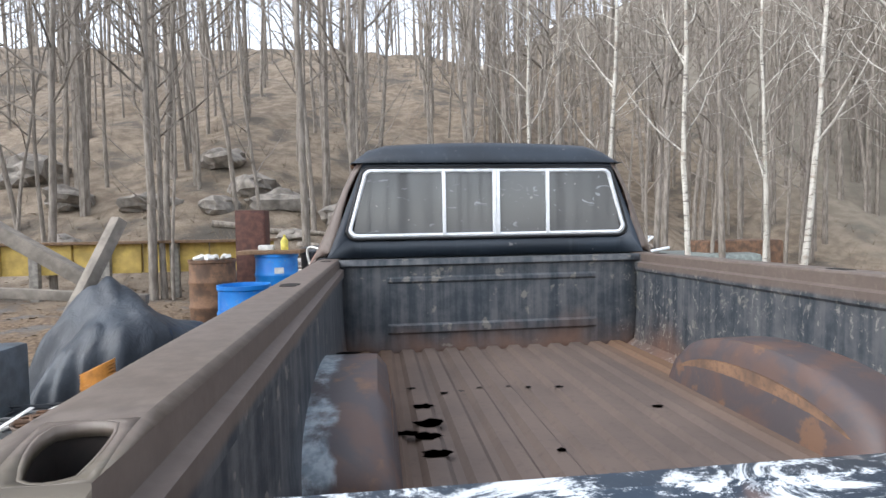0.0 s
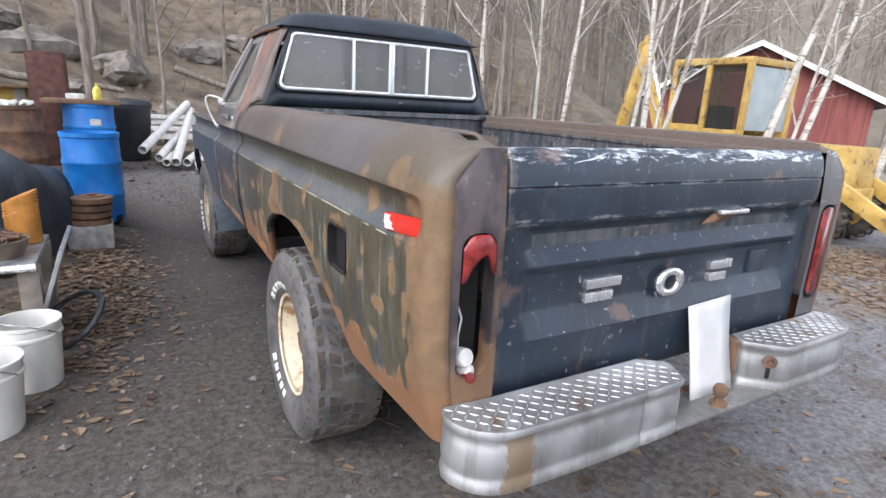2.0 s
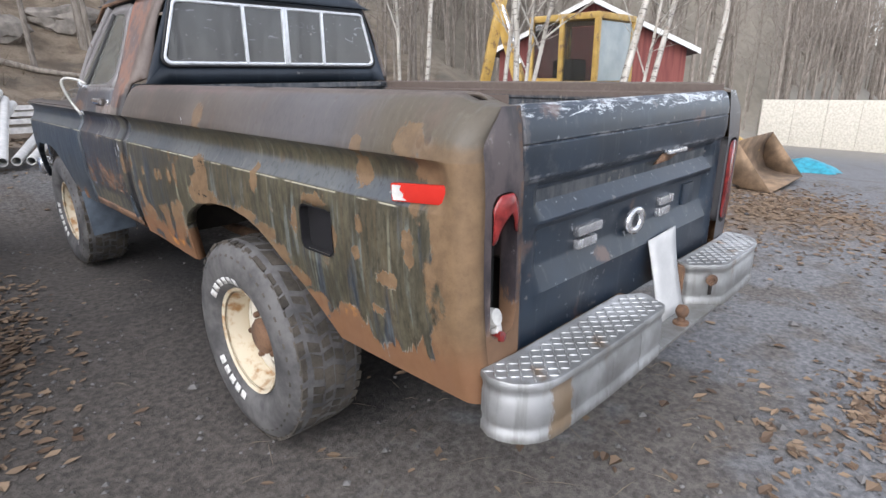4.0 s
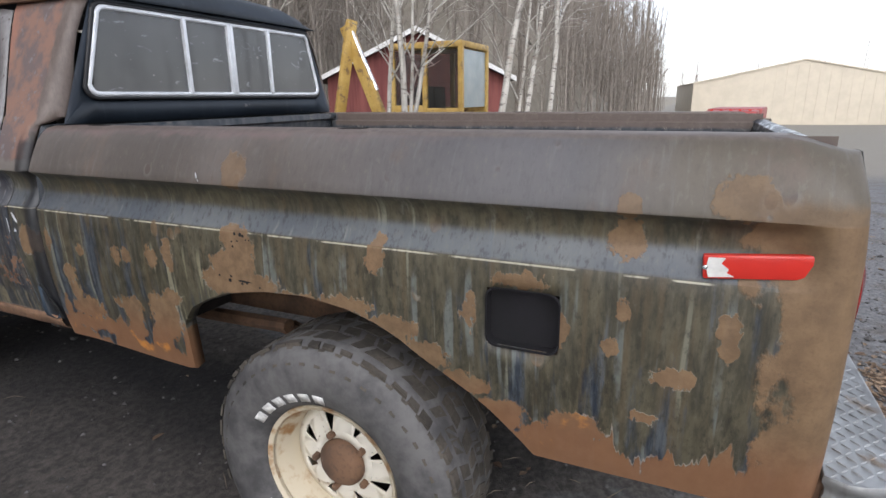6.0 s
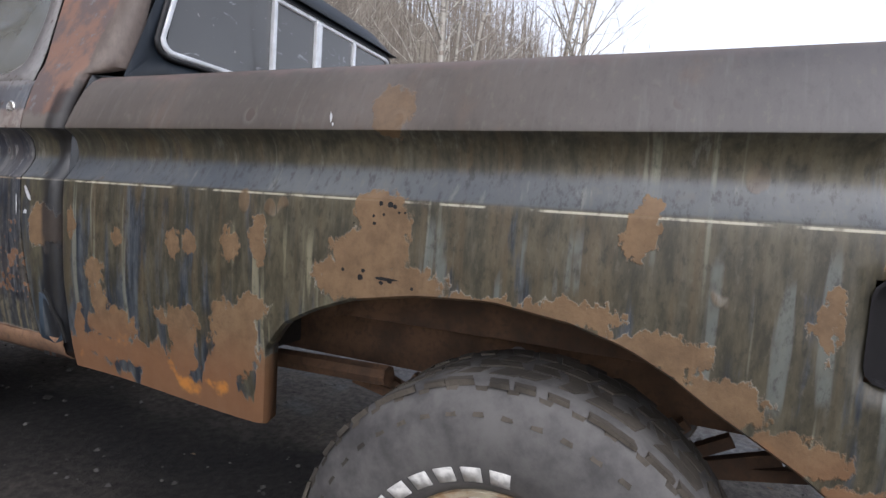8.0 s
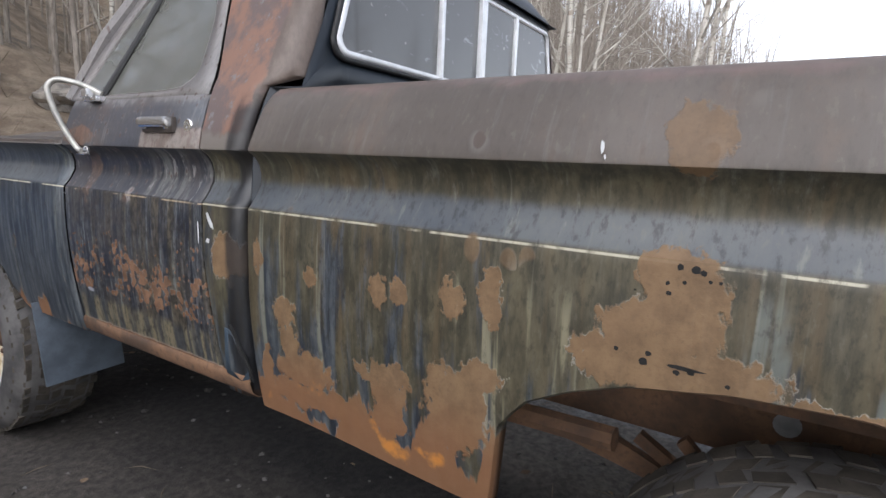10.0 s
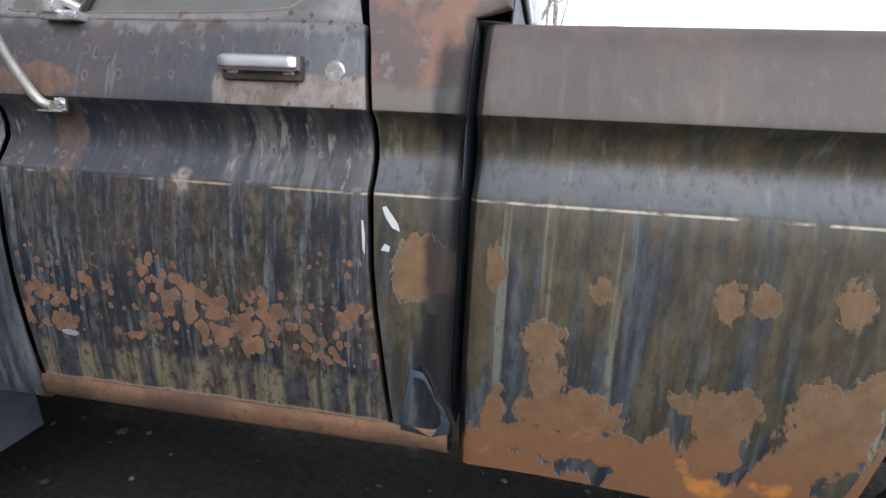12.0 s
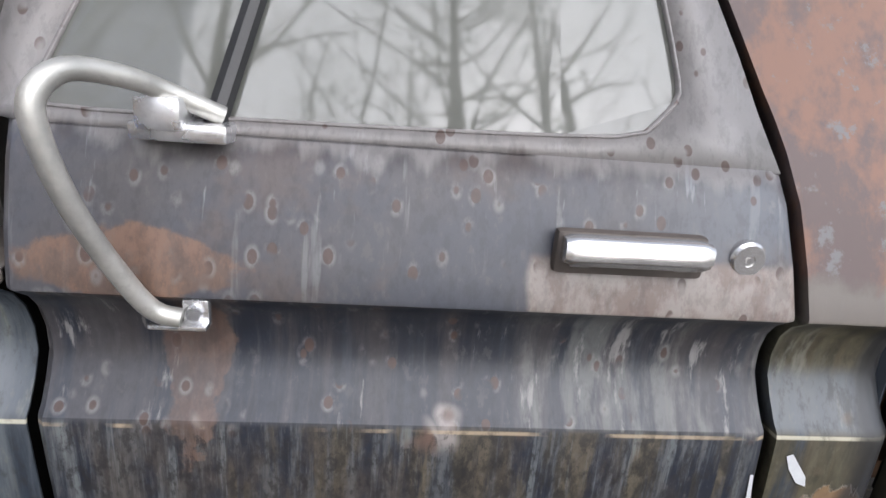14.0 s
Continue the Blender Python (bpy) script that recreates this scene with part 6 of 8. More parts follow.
def wheel(x, y, s, label, spin):
    """s: the side it faces. The parts lie about the hub."""
    m = Matrix.Translation((x, y, ground_z(x, y) + 0.456)) @ Matrix.Rotation(radians(90 * s), 4, 'Y') @ Matrix.Rotation(spin, 4, 'Z') @ Matrix.Diagonal((1.14, 1.14, 1.0, 1))
    hub = new("wheel")
    hub.parent = truck
    hub.matrix_local = m
    tagged(hub, label)
    bm = bmesh.new()
    prof = [(0.205, -0.02), (0.212, 0.02), (0.235, 0.045), (0.275, 0.060), (0.315, 0.062), (0.350, 0.054), (0.375, 0.040), (0.391, 0.022), (0.3985, 0.0), (0.3990, -0.12), (0.3985, -0.22), (0.390, -0.245), (0.370, -0.265), (0.33, -0.282), (0.27, -0.28), (0.22, -0.26), (0.20, -0.22)]
    lathe(bm, prof, 64)
    bmesh.ops.recalc_face_normals(bm, faces=bm.faces)
    tyre = part("tyre", bm, RUBBER, hub, "worn off-road tyre with blocky tread", 40)
    bm = bmesh.new()
    lugs = 46
    for i in range(lugs):
        for j, (h0, h1, dr) in enumerate(((-0.008, 0.03, -0.004), (-0.062, -0.016, 0), (-0.112, -0.07, 0), (-0.162, -0.12, 0), (-0.214, -0.170, 0), (-0.25, -0.222, -0.004))):
            a = 2 * math.pi * (i + 0.5 * (j % 2) + 0.15 * math.sin(j * 2.1) + 0.16 * math.sin(i * 2.4 + j * 1.7)) / lugs
            w = math.pi / lugs * (0.76 + 0.12 * math.sin(i * 4.1 + j))
            h0, h1, dr = h0 + 0.004 * math.sin(i * 3.3 + j), h1 + 0.004 * math.sin(i * 1.9 + j * 2), dr - 0.0016 * (1 + math.sin(i * 5.7 + j * 3))
            skew = 0.9 if j % 2 else -0.6
            vs = []
            for rr_, ww in ((0.388, w), (R - 0.003 + dr, w * 0.9)):
                for hh in (h0, h1):
                    for q in (-1, 1):
                        aa = a + q * ww + skew * (hh - h0) + 0.012 * q * (hh > h0) * math.sin(i + j)
                        vs.append(bm.verts.new((rr_ * math.cos(aa), rr_ * math.sin(aa), hh)))
            for f in ((4, 5, 7, 6), (0, 1, 5, 4), (2, 6, 7, 3), (0, 4, 6, 2), (1, 3, 7, 5)):
                bm.faces.new([vs[q] for q in f])
    for i in range(lugs):
        a = 2 * math.pi * (i + 0.25) / lugs
        vs = []
        for rr_, hh in ((0.345, 0.0555), (0.388, 0.026)):
            for q, lift in ((-1, -0.002), (-0.7, 0.002), (0.7, 0.002), (1, -0.002)):
                aa = a + q * 0.034
                vs.append(bm.verts.new((rr_ * math.cos(aa), rr_ * math.sin(aa), hh + lift)))
        for j in range(3):
            bm.faces.new((vs[j], vs[j + 1], vs[j + 5], vs[j + 4]))
    bmesh.ops.recalc_face_normals(bm, faces=bm.faces)
    part("tread", bm, TREAD, tyre, "worn dusty tread blocks", 40)["kind"] = "stuff"
    # raised white writing, kept as plain bars
    for start, count in ((0.58, 6), (2.60, 5)):
        for i in range(count):
            a0 = start - 0.19 * i
            bm = bmesh.new()
            rows = []
            for rr_ in (0.236, 0.250, 0.263):
                rows.append([(rr_ * math.cos(a0 + u), rr_ * math.sin(a0 + u), 0.0545 + 0.42 * (rr_ - 0.250)) for u in (-0.066, -0.022, 0.022, 0.066)])
            sheet(bm, rows)
            bmesh.ops.recalc_face_normals(bm, faces=bm.faces)
            part("letter_block", bm, WHITE_LETTER, tyre, "", thick=-0.0015)
    bm = bmesh.new()
    lathe(bm, [(0.200, 0.022), (0.212, 0.030), (0.214, 0.020), (0.206, 0.010), (0.196, 0.012), (0.190, -0.01), (0.178, -0.035), (0.176, -0.085), (0.176, -0.22)], 48)
    part("rim_lip", bm, RIM_LIP, hub, "rust-stained cream rim lip", 60)
    # spoked disc: eight three-cornered windows
    bm = bmesh.new()
    P = lambda r, a, h: (r * math.cos(a), r * math.sin(a), h)
    for i in range(8):
        a = 2 * math.pi * i / 8
        h = math.pi / 8
        rI, rA, rB, rO = 0.072, 0.098, 0.150, 0.178
        zI, zA, zB, zO = -0.060, -0.058, -0.080, -0.088
        inn_, out_ = 0.08, 0.26
        q = lambda *p: bm.faces.new([bm.verts.new(v) for v in p])
        for t in range(-2, 2):
            b0, b1 = a + h * t / 2, a + h * (t + 1) / 2
            f0, f1 = t / 2, (t + 1) / 2
            q(P(rI, b0, zI), P(rA, a + (inn_ if t else inn_) * f0 if abs(f0) < 1 else b0, zA), P(rA, a + inn_ * f1 if abs(f1) < 1 else b1, zA), P(rI, b1, zI))
            q(P(rB, a + out_ * f0 if abs(f0) < 1 else b0, zB), P(rO, b0, zO), P(rO, b1, zO), P(rB, a + out_ * f1 if abs(f1) < 1 else b1, zB))
        for sg in (-1, 1):
            q(P(rA, a + sg * inn_ * 0.5, zA), P(rB, a + sg * out_ * 0.5, zB), P(rB, a + sg * out_, zB), P(rA, a + sg * inn_, zA))
            q(P(rA, a + sg * inn_, zA), P(rB, a + sg * out_, zB), P(rB, a + sg * h, zB), P(rA, a + sg * h, zA))
    bmesh.ops.remove_doubles(bm, verts=bm.verts, dist=0.0008)
    bmesh.ops.recalc_face_normals(bm, faces=bm.faces)
    part("rim_disc", bm, RIM, hub, "cream spoked steel wheel", 40, 0.006)
    bm = bmesh.new()
    lathe(bm, [(0.174, -0.13), (0.0, -0.13)], 24)
    part("brake_drum", bm, BLACK, hub)
    bm = bmesh.new()
    lathe(bm, [(0.074, -0.060), (0.072, -0.040), (0.062, -0.026), (0.050, -0.020), (0.030, -0.018), (0.0, -0.018)], 24)
    part("hub_cap", bm, RUST, hub, "rusted brown hub")
    for i in range(5):
        a = 2 * math.pi * i / 5
        bm = bmesh.new()
        lathe(bm, [(0.012, -0.06), (0.012, -0.036), (0.008, -0.03), (0.0, -0.03)], 6, Matrix.Translation((0.088 * math.cos(a), 0.088 * math.sin(a), 0)))
        part("lug_nut", bm, RUST, hub)


for y in (REAR_AXLE, FRONT_AXLE):
    for s in (-1, 1):
        wheel(s * (0.985 if y < 3 else 0.94), y, s, "cream spoked wheel with a worn white-lettered tyre", 0.35 if y < 3 else 1.9)

# ---- loose board ----
bm = bmesh.new()
rows = []
for i in range(9):
    f = i / 8
    rows.append([(0.030 + 0.030 * f + u * 0.228, TAIL - 0.105 + 0.088 * f + 0.012 * math.sin(math.pi * f) * (u - 0.3) - 0.006 * u, 0.512 + 0.318 * f + 0.016 * u * f) for u in (0, 0.25, 0.5, 0.75, 1)])
sheet(bm, rows)
tagged(part("sheet_board", bm, BOARD, None, "", 60, 0.006), "slightly bent dirty white sheet board leaning on the tailgate", "board")

# ---- trees ----
def bark(name, a, b, c_, birch=False):
    k = Kit(name, 0.9)
    n, f = k.noise(1, (14, 14, 3), detail=5), k.noise(70, detail=4)
    c = k.mix(k.step(n, 0.35, 0.65), a, b)
    if birch:
        band = k.step(k.noise(1, (5, 5, 22), detail=5, rough=0.75), 0.54, 0.62)
        c = k.mix(k.mul(band, 0.85), c, c_)
        c = k.mix(k.mul(k.step(k.noise(1, (2, 2, 5), detail=4, shift=4), 0.58, 0.68), 0.7), c, (0.22, 0.17, 0.13))
    else:
        c = k.mix(k.mul(k.step(f, 0.5, 0.75), 0.5), c, c_)
    k.colour(c).bump(n, 0.4, 0.01)
    return k.mat


BARK = bark("grey_brown_bark", (0.155, 0.132, 0.108), (0.275, 0.242, 0.205), (0.09, 0.072, 0.06))
BIRCH = bark("white_birch_bark", (0.32, 0.295, 0.25), (0.50, 0.47, 0.415), (0.08, 0.066, 0.058), True)


def tree_shape(r, height, r0, limbs, lean=0.0, low=0.3, fine=3, least=0.003):
    """Vertices and faces of a bare tree: a wandering trunk, limbs and twigs."""
    vs, fs = [], []

    def limb(p, d, length, rad, n, sides, wander, lift):
        pts, ring_prev = [], None
        p, d = Vector(p), Vector(d).normalized()
        for i in range(n + 1):
            f = i / n
            rr = max(least, rad * (1 - 0.85 * f))
            u = d.orthogonal().normalized()
            w = d.cross(u)
            base = len(vs)
            for q in range(sides):
                a = 2 * math.pi * q / sides
                vs.append(tuple(p + (u * math.cos(a) + w * math.sin(a)) * rr))
            if ring_prev is not None:
                for q in range(sides):
                    fs.append((ring_prev + q, ring_prev + (q + 1) % sides, base + (q + 1) % sides, base + q))
            ring_prev = base
            pts.append((p.copy(), d.copy(), rr))
            p = p + d * (length / n)
            d = (d + Vector((r.gauss(0, wander), r.gauss(0, wander), r.gauss(0, wander) + lift))).normalized()
        return pts

    trunk = limb((0, 0, -0.3), (lean, lean * 0.3, 1), height, r0, 10, 6, 0.035, 0.02)
    for i in range(limbs):
        f = low + (0.97 - low) * (i + r.random()) / limbs
        p, d, rr = trunk[min(9, int(f * 10))]
        q = trunk[min(10, int(f * 10) + 1)][0]
        p = p.lerp(q, (f * 10) % 1)
        a = r.uniform(0, 6.28)
        out = Vector((math.cos(a), math.sin(a), r.uniform(0.5, 1.3)))
        L = height * (1 - f * 0.72) * r.uniform(0.22, 0.42)
        sub = limb(p, out, L, rr * r.uniform(0.4, 0.6), 5, 4, 0.12, 0.06)
        for j in range(fine):
            p2, d2, r2 = sub[r.randint(1, 5)]
            o2 = (d2 + Vector((r.gauss(0, 0.7), r.gauss(0, 0.7), r.gauss(0.1, 0.5)))).normalized()
            tw = limb(p2, o2, L * r.uniform(0.3, 0.6), max(0.005, r2 * 0.6), 3, 3, 0.16, 0.05)
            for _ in range(2 if fine > 2 else 0):
                p3, d3, r3 = tw[r.randint(1, 3)]
                o3 = (d3 + Vector((r.gauss(0, 0.8), r.gauss(0, 0.8), r.gauss(0, 0.5)))).normalized()
                limb(p3, o3, L * r.uniform(0.12, 0.3), 0.005, 2, 3, 0.1, 0.0)
    return vs, fs


def tree_mesh(name, shape, mat):
    me = bpy.data.meshes.new(name)
    me.from_pydata(shape[0], [], shape[1])
    me.materials.append(mat)
    me.shade_smooth()
    return me


tr = random.Random(21)
SHAPES = [tree_shape(tr, h, r0, n, tr.uniform(-0.05, 0.05), lo) for h, r0, n, lo in ((11, 0.075, 18, 0.30), (13, 0.10, 22, 0.35), (9, 0.055, 15, 0.25), (15, 0.12, 24, 0.4), (8, 0.042, 13, 0.2), (12, 0.08, 18, 0.3))]
SLIM = [tree_shape(tr, h, r0, n, tr.uniform(-0.04, 0.04), lo, 2, 0.009) for h, r0, n, lo in ((12, 0.09, 14, 0.3), (14, 0.12, 15, 0.35), (10, 0.07, 13, 0.25), (13, 0.10, 14, 0.3))]
BIRCHES = [tree_shape(tr, h, r0, n, 0, lo) for h, r0, n, lo in ((8.5, 0.055, 14, 0.28), (10, 0.07, 16, 0.33), (7.5, 0.045, 12, 0.25))]
WOOD_MESH = [tree_mesh("bare_tree", s, BARK) for s in SHAPES]
BIRCH_MESH = [tree_mesh("birch_tree", s, BIRCH) for s in BIRCHES]


def plant(me, x, y, scale=1.0, turn=0.0, lean=0.0, toward=0.0, birch=False):
    ob = new("birch_tree" if birch else "bare_tree", me)
    ob.matrix_world = Matrix.Translation((x, y, ground_z(x, y))) @ Matrix.Rotation(toward, 4, 'Z') @ Matrix.Rotation(lean, 4, 'Y') @ Matrix.Rotation(turn - toward, 4, 'Z') @ Matrix.Diagonal((scale, scale, scale, 1))
    return tagged(ob, "slender white birch with peeling bark" if birch else "bare grey-brown tree in the hillside wood", "tree", "birches by the digger" if birch else "bare trees on the hill")


# wood on the near slope, tree by tree
for i in range(78):
    x, y = tr.uniform(-17, 22), 9.8 + 16 * tr.random() ** 1.3
    if -2.4 < x < 3.2 and y < 11.5:
        continue
    if x > 9 and y < 14:
        continue
    s = tr.uniform(0.55, 1.05)
    plant(tr.choice(WOOD_MESH), x, y, s, tr.uniform(0, 6.28), tr.gauss(0, 0.05), tr.uniform(0, 6.28))
for x, y, s in ((-4.2, 9.0, 0.75), (-3.85, 8.9, 0.8), (-4.05, 9.1, 0.6), (-0.9, 10.6, 0.95), (-5.9, 9.4, 0.9), (-7.0, 8.6, 1.0), (-5.2, 12.5, 0.9), (2.6, 11.4, 0.8)):
    plant(tr.choice(WOOD_MESH), x, y, s, tr.uniform(0, 6.28), tr.gauss(0, 0.03), 0)
# tall trees beside the yard, mirrored in the door glass
for x, y, s in ((-5.6, 0.2, 1.25), (-6.2, 1.3, 1.35), (-5.4, 2.3, 1.2), (-6.8, 3.0, 1.4), (-7.6, 0.8, 1.3), (-8.4, 4.6, 1.4), (-7.4, 5.6, 1.3), (-9.6, 2.4, 1.5)):
    plant(tr.choice(WOOD_MESH), x, y, s, tr.uniform(0, 6.28), tr.gauss(0, 0.07), tr.uniform(0, 6.28))
# birches
for x, y, s, lean, az in ((3.95, 3.95, 0.85, 0.10, 0), (4.05, 3.75, 0.75, 0.16, 0), (4.2, 3.85, 0.9, 0.20, -0.2), (3.85, 3.6, 0.7, 0.05, 0.5),
                          (4.75, 2.85, 0.85, 0.30, -0.15), (4.95, 2.5, 0.85, 0.34, -0.1), (5.05, 2.7, 0.7, 0.27, -0.2), (8.6, 3.1, 1.0, 0.34, 0), (5.8, 8.1, 1.0, 0.03, 0), (4.0, 7.3, 0.95, -0.04, 0), (6.3, 7.9, 0.9, 0.10, 0), (3.2, 8.3, 0.9, 0.02, 0), (2.2, 9.6, 1.0, 0.04, 2)):
    plant(tr.choice(BIRCH_MESH), x, y, s, tr.uniform(0, 6.28), lean, az, True)


# far wood: uncounted trees in one mesh
def far_wood(name, spots, shapes, label, mat):
    vs, fs, n0 = [], [], 0
    arr = [(np.array(v), np.array(f)) for v, f in shapes]
    for x, y, s in spots:
        v, f = arr[tr.randrange(len(arr))]
        a = tr.uniform(0, 6.28)
        rot = np.array([[math.cos(a), -math.sin(a), 0], [math.sin(a), math.cos(a), 0], [0, 0, 1]]) * s
        vs.append(v @ rot.T + np.array([x, y, ground_z(x, y)]))
        fs.append(f + n0)
        n0 += len(v)
    me = bpy.data.meshes.new(name)
    me.from_pydata(np.concatenate(vs).tolist(), [], np.concatenate(fs).tolist())
    me.materials.append(mat)
    return tagged(new(name, me), label, "woods", kind="stuff")


spots = []
for i in range(620):
    x, y = tr.uniform(-45, 50), 14 + 46 * tr.random()
    if x > 30 and y < 16:
        continue
    spots.append((x, y, tr.uniform(0.6, 1.25)))
for i in range(330):
    x = tr.uniform(17, 72)
    spots.append((x, 15.5 - 11.0 * smooth01(x, 19, 40) + 16 * tr.random() ** 1.4, tr.uniform(0.6, 1.05)))
for i in range(300):
    x = tr.uniform(30, 90)
    spots.append((x, 5.5 + 26 * tr.random() ** 1.2, tr.uniform(0.6, 1.05)))
for i in range(200):
    spots.append((tr.uniform(4, 34), tr.uniform(17, 42), tr.uniform(0.45, 0.9)))
far_wood("hillside_wood", spots, SLIM, "dense bare grey-brown wood covering the hill", BARK)
spots = [(tr.uniform(-42, -9), tr.uniform(-22, 20), tr.uniform(0.7, 1.3)) for _ in range(85)] + [(tr.uniform(-25, 40), tr.uniform(-48, -16), tr.uniform(0.8, 1.2)) for _ in range(110)]
spots += [(tr.uniform(105, 150), tr.uniform(-90, 45), tr.uniform(0.7, 1.2)) for _ in range(150)]
far_wood("far_wood", spots, SLIM, "bare woods round the far edge of the yard", BARK)

# brush on the slope
bs, bf = [], []
for i in range(650):
    x, y = tr.uniform(-16, 24), 10.2 + 13 * tr.random() ** 1.5
    z = ground_z(x, y)
    for j in range(5):
        a, L = tr.uniform(0, 6.28), tr.uniform(0.3, 1.1)
        tip = (x + math.cos(a) * L * 0.5, y + math.sin(a) * L * 0.5, z + L * tr.uniform(0.3, 0.9))
        n0 = len(bs)
        bs += [(x - 0.006, y, z), (x + 0.006, y, z), (x, y + 0.008, z), tip]
        bf += [(n0, n0 + 1, n0 + 3), (n0 + 1, n0 + 2, n0 + 3), (n0 + 2, n0, n0 + 3)]
me = bpy.data.meshes.new("brush")
me.from_pydata(bs, [], bf)
me.materials.append(TWIG)
tagged(new("brush", me), "thin dry brush and saplings on the slope", "brush", kind="stuff")

# rocks and logs on the slope
ROCK = plain("grey_hill_rock", (0.235, 0.21, 0.18), 0.9, vary=0.45, scale=4, grain=40, bump=0.5)


def rock(x, y, sx, sy, sz, seed):
    bm = bmesh.new()
    bmesh.ops.create_icosphere(bm, subdivisions=3, radius=1)
    for v in bm.verts:
        n = noise.noise(v.co * 0.9 + Vector((seed, 0, 0))) * 0.55 + noise.noise(v.co * 2.3 + Vector((0, seed, 0))) * 0.22
        q = Vector((round(v.co.x * 2.2) / 2.2, round(v.co.y * 2.2) / 2.2, round(v.co.z * 2.6) / 2.6))
        v.co = (v.co * 0.6 + q * 0.4) * (1 + n)
        v.co = Vector((v.co.x * sx, v.co.y * sy, v.co.z * sz))
    ob = part("rock", bm, ROCK, None, "", 30)
    ob.location = (x, y, ground_z(x, y) + sz * 0.25)
    ob.rotation_euler = (tr.uniform(-0.2, 0.2), tr.uniform(-0.2, 0.2), tr.uniform(0, 3))
    return tagged(ob, "weathered grey rock lying in dead leaves on the slope", "rock", "rocks on the slope")


for i, (x, y, s) in enumerate(((-4.0, 16, 0.8), (-3.2, 15.2, 0.6), (-4.6, 14.8, 0.45), (-1.5, 15, 0.7), (-2.6, 13.2, 0.35), (-6.5, 15, 0.6), (-7.5, 13, 0.4), (0.5, 17, 0.7), (-9, 16, 0.7), (2.5, 18, 0.8), (4.5, 17, 0.6), (-5.5, 18, 0.9), (-0.6, 12.6, 0.3), (-3.5, 12.0, 0.28), (-11, 18, 0.9), (1.5, 14.2, 0.3))):
    rock(x, y, s * tr.uniform(0.8, 1.4), s * tr.uniform(0.6, 0.9), s * tr.uniform(0.4, 0.65), i * 3.1)
LOG = bark("fallen_log_bark", (0.20, 0.17, 0.14), (0.32, 0.28, 0.23), (0.11, 0.09, 0.07))
for x, y, L, a in ((-3.0, 13.5, 3.0, 0.1), (-1.2, 12.3, 2.4, -0.15), (-5.0, 11.6, 2.6, 0.25), (3.6, 13.6, 3.4, 0.5), (1.0, 15.6, 2.6, -0.3), (-7.6, 12.2, 3.2, -0.1), (5.5, 14.5, 3.5, -0.4)):
    bm = bmesh.new()
    pts = []
    for i in range(7):
        px, py = x + (i / 6 - 0.5) * L * math.cos(a), y + (i / 6 - 0.5) * L * math.sin(a)
        pts.append((px, py, ground_z(px, py) + 0.07))
    tube(bm, pts, 0.085, 8, 0.05)
    tagged(part("fallen_log", bm, LOG), "pale fallen log lying across the slope", "log", "fallen logs")

# ---- digger ----
k = Kit("worn_yellow_paint", 0.55)
a, b = k.noise(4, detail=6), k.noise(30, detail=5)
c = k.mix(k.step(a, 0.35, 0.65), (0.40, 0.25, 0.055), (0.52, 0.35, 0.10))
c = k.mix(k.step(k.noise(6, detail=6, rough=0.7, shift=5), 0.54, 0.64), c, (0.19, 0.115, 0.05))
c = k.mix(k.mul(k.step(b, 0.5, 0.7), 0.3), c, (0.25, 0.17, 0.07))
k.colour(c)
YELLOW = k.mat
k = Kit("cloudy_cab_glass", 0.15)
k.colour(k.mix(k.noise(2.5, detail=6), (0.20, 0.26, 0.28), (0.52, 0.60, 0.62)))
k.bsdf.inputs["Alpha"].default_value = 0.75
CLOUDY = k.mat
k = Kit("clear_cab_glass", 0.06)
k.colour((0.05, 0.05, 0.045))
k.bsdf.inputs["Alpha"].default_value = 0.35
CLEAR = k.mat

DUSTY_RUST = plain("dusty_rust_brown_steel", (0.23, 0.155, 0.095), 0.85, vary=0.45, scale=5, grain=50, bump=0.3)
digger = thing("backhoe_loader", "worn yellow backhoe loader with a rusty front bucket", "digger")
digger.matrix_world = Matrix.Translation((6.2, 2.6, -0.06)) @ Matrix.Scale(0.88, 4) @ Matrix.Translation((-6.2, -2.6, 0.03))
DG = -0.02
bm = bmesh.new()
box(bm, 6.15, 7.55, 3.95, 5.45, 2.60, 2.72, 0.04)
part("cab_roof", bm, YELLOW, digger, "flat yellow cab roof")
for x in (6.2, 7.5):
    for y in (4.0, 4.72, 5.4):
        bm = bmesh.new()
        box(bm, x - 0.045, x + 0.045, y - 0.045, y + 0.045, 1.15, 2.62, 0.01)
        part("cab_post", bm, YELLOW, digger)
for x0, x1, y0, y1, mat, lb in ((6.2, 6.205, 4.05, 4.68, CLEAR, ""), (6.2, 6.205, 4.77, 5.36, CLEAR, ""), (7.5, 7.505, 4.05, 5.36, CLEAR, ""), (6.25, 7.45, 4.0, 4.005, CLOUDY, "cloudy pale windscreen"), (6.25, 7.45, 5.4, 5.405, CLEAR, "")):
    bm = bmesh.new()
    box(bm, x0, x1, y0, y1, 1.55, 2.58)
    part("cab_window", bm, mat, digger, lb)
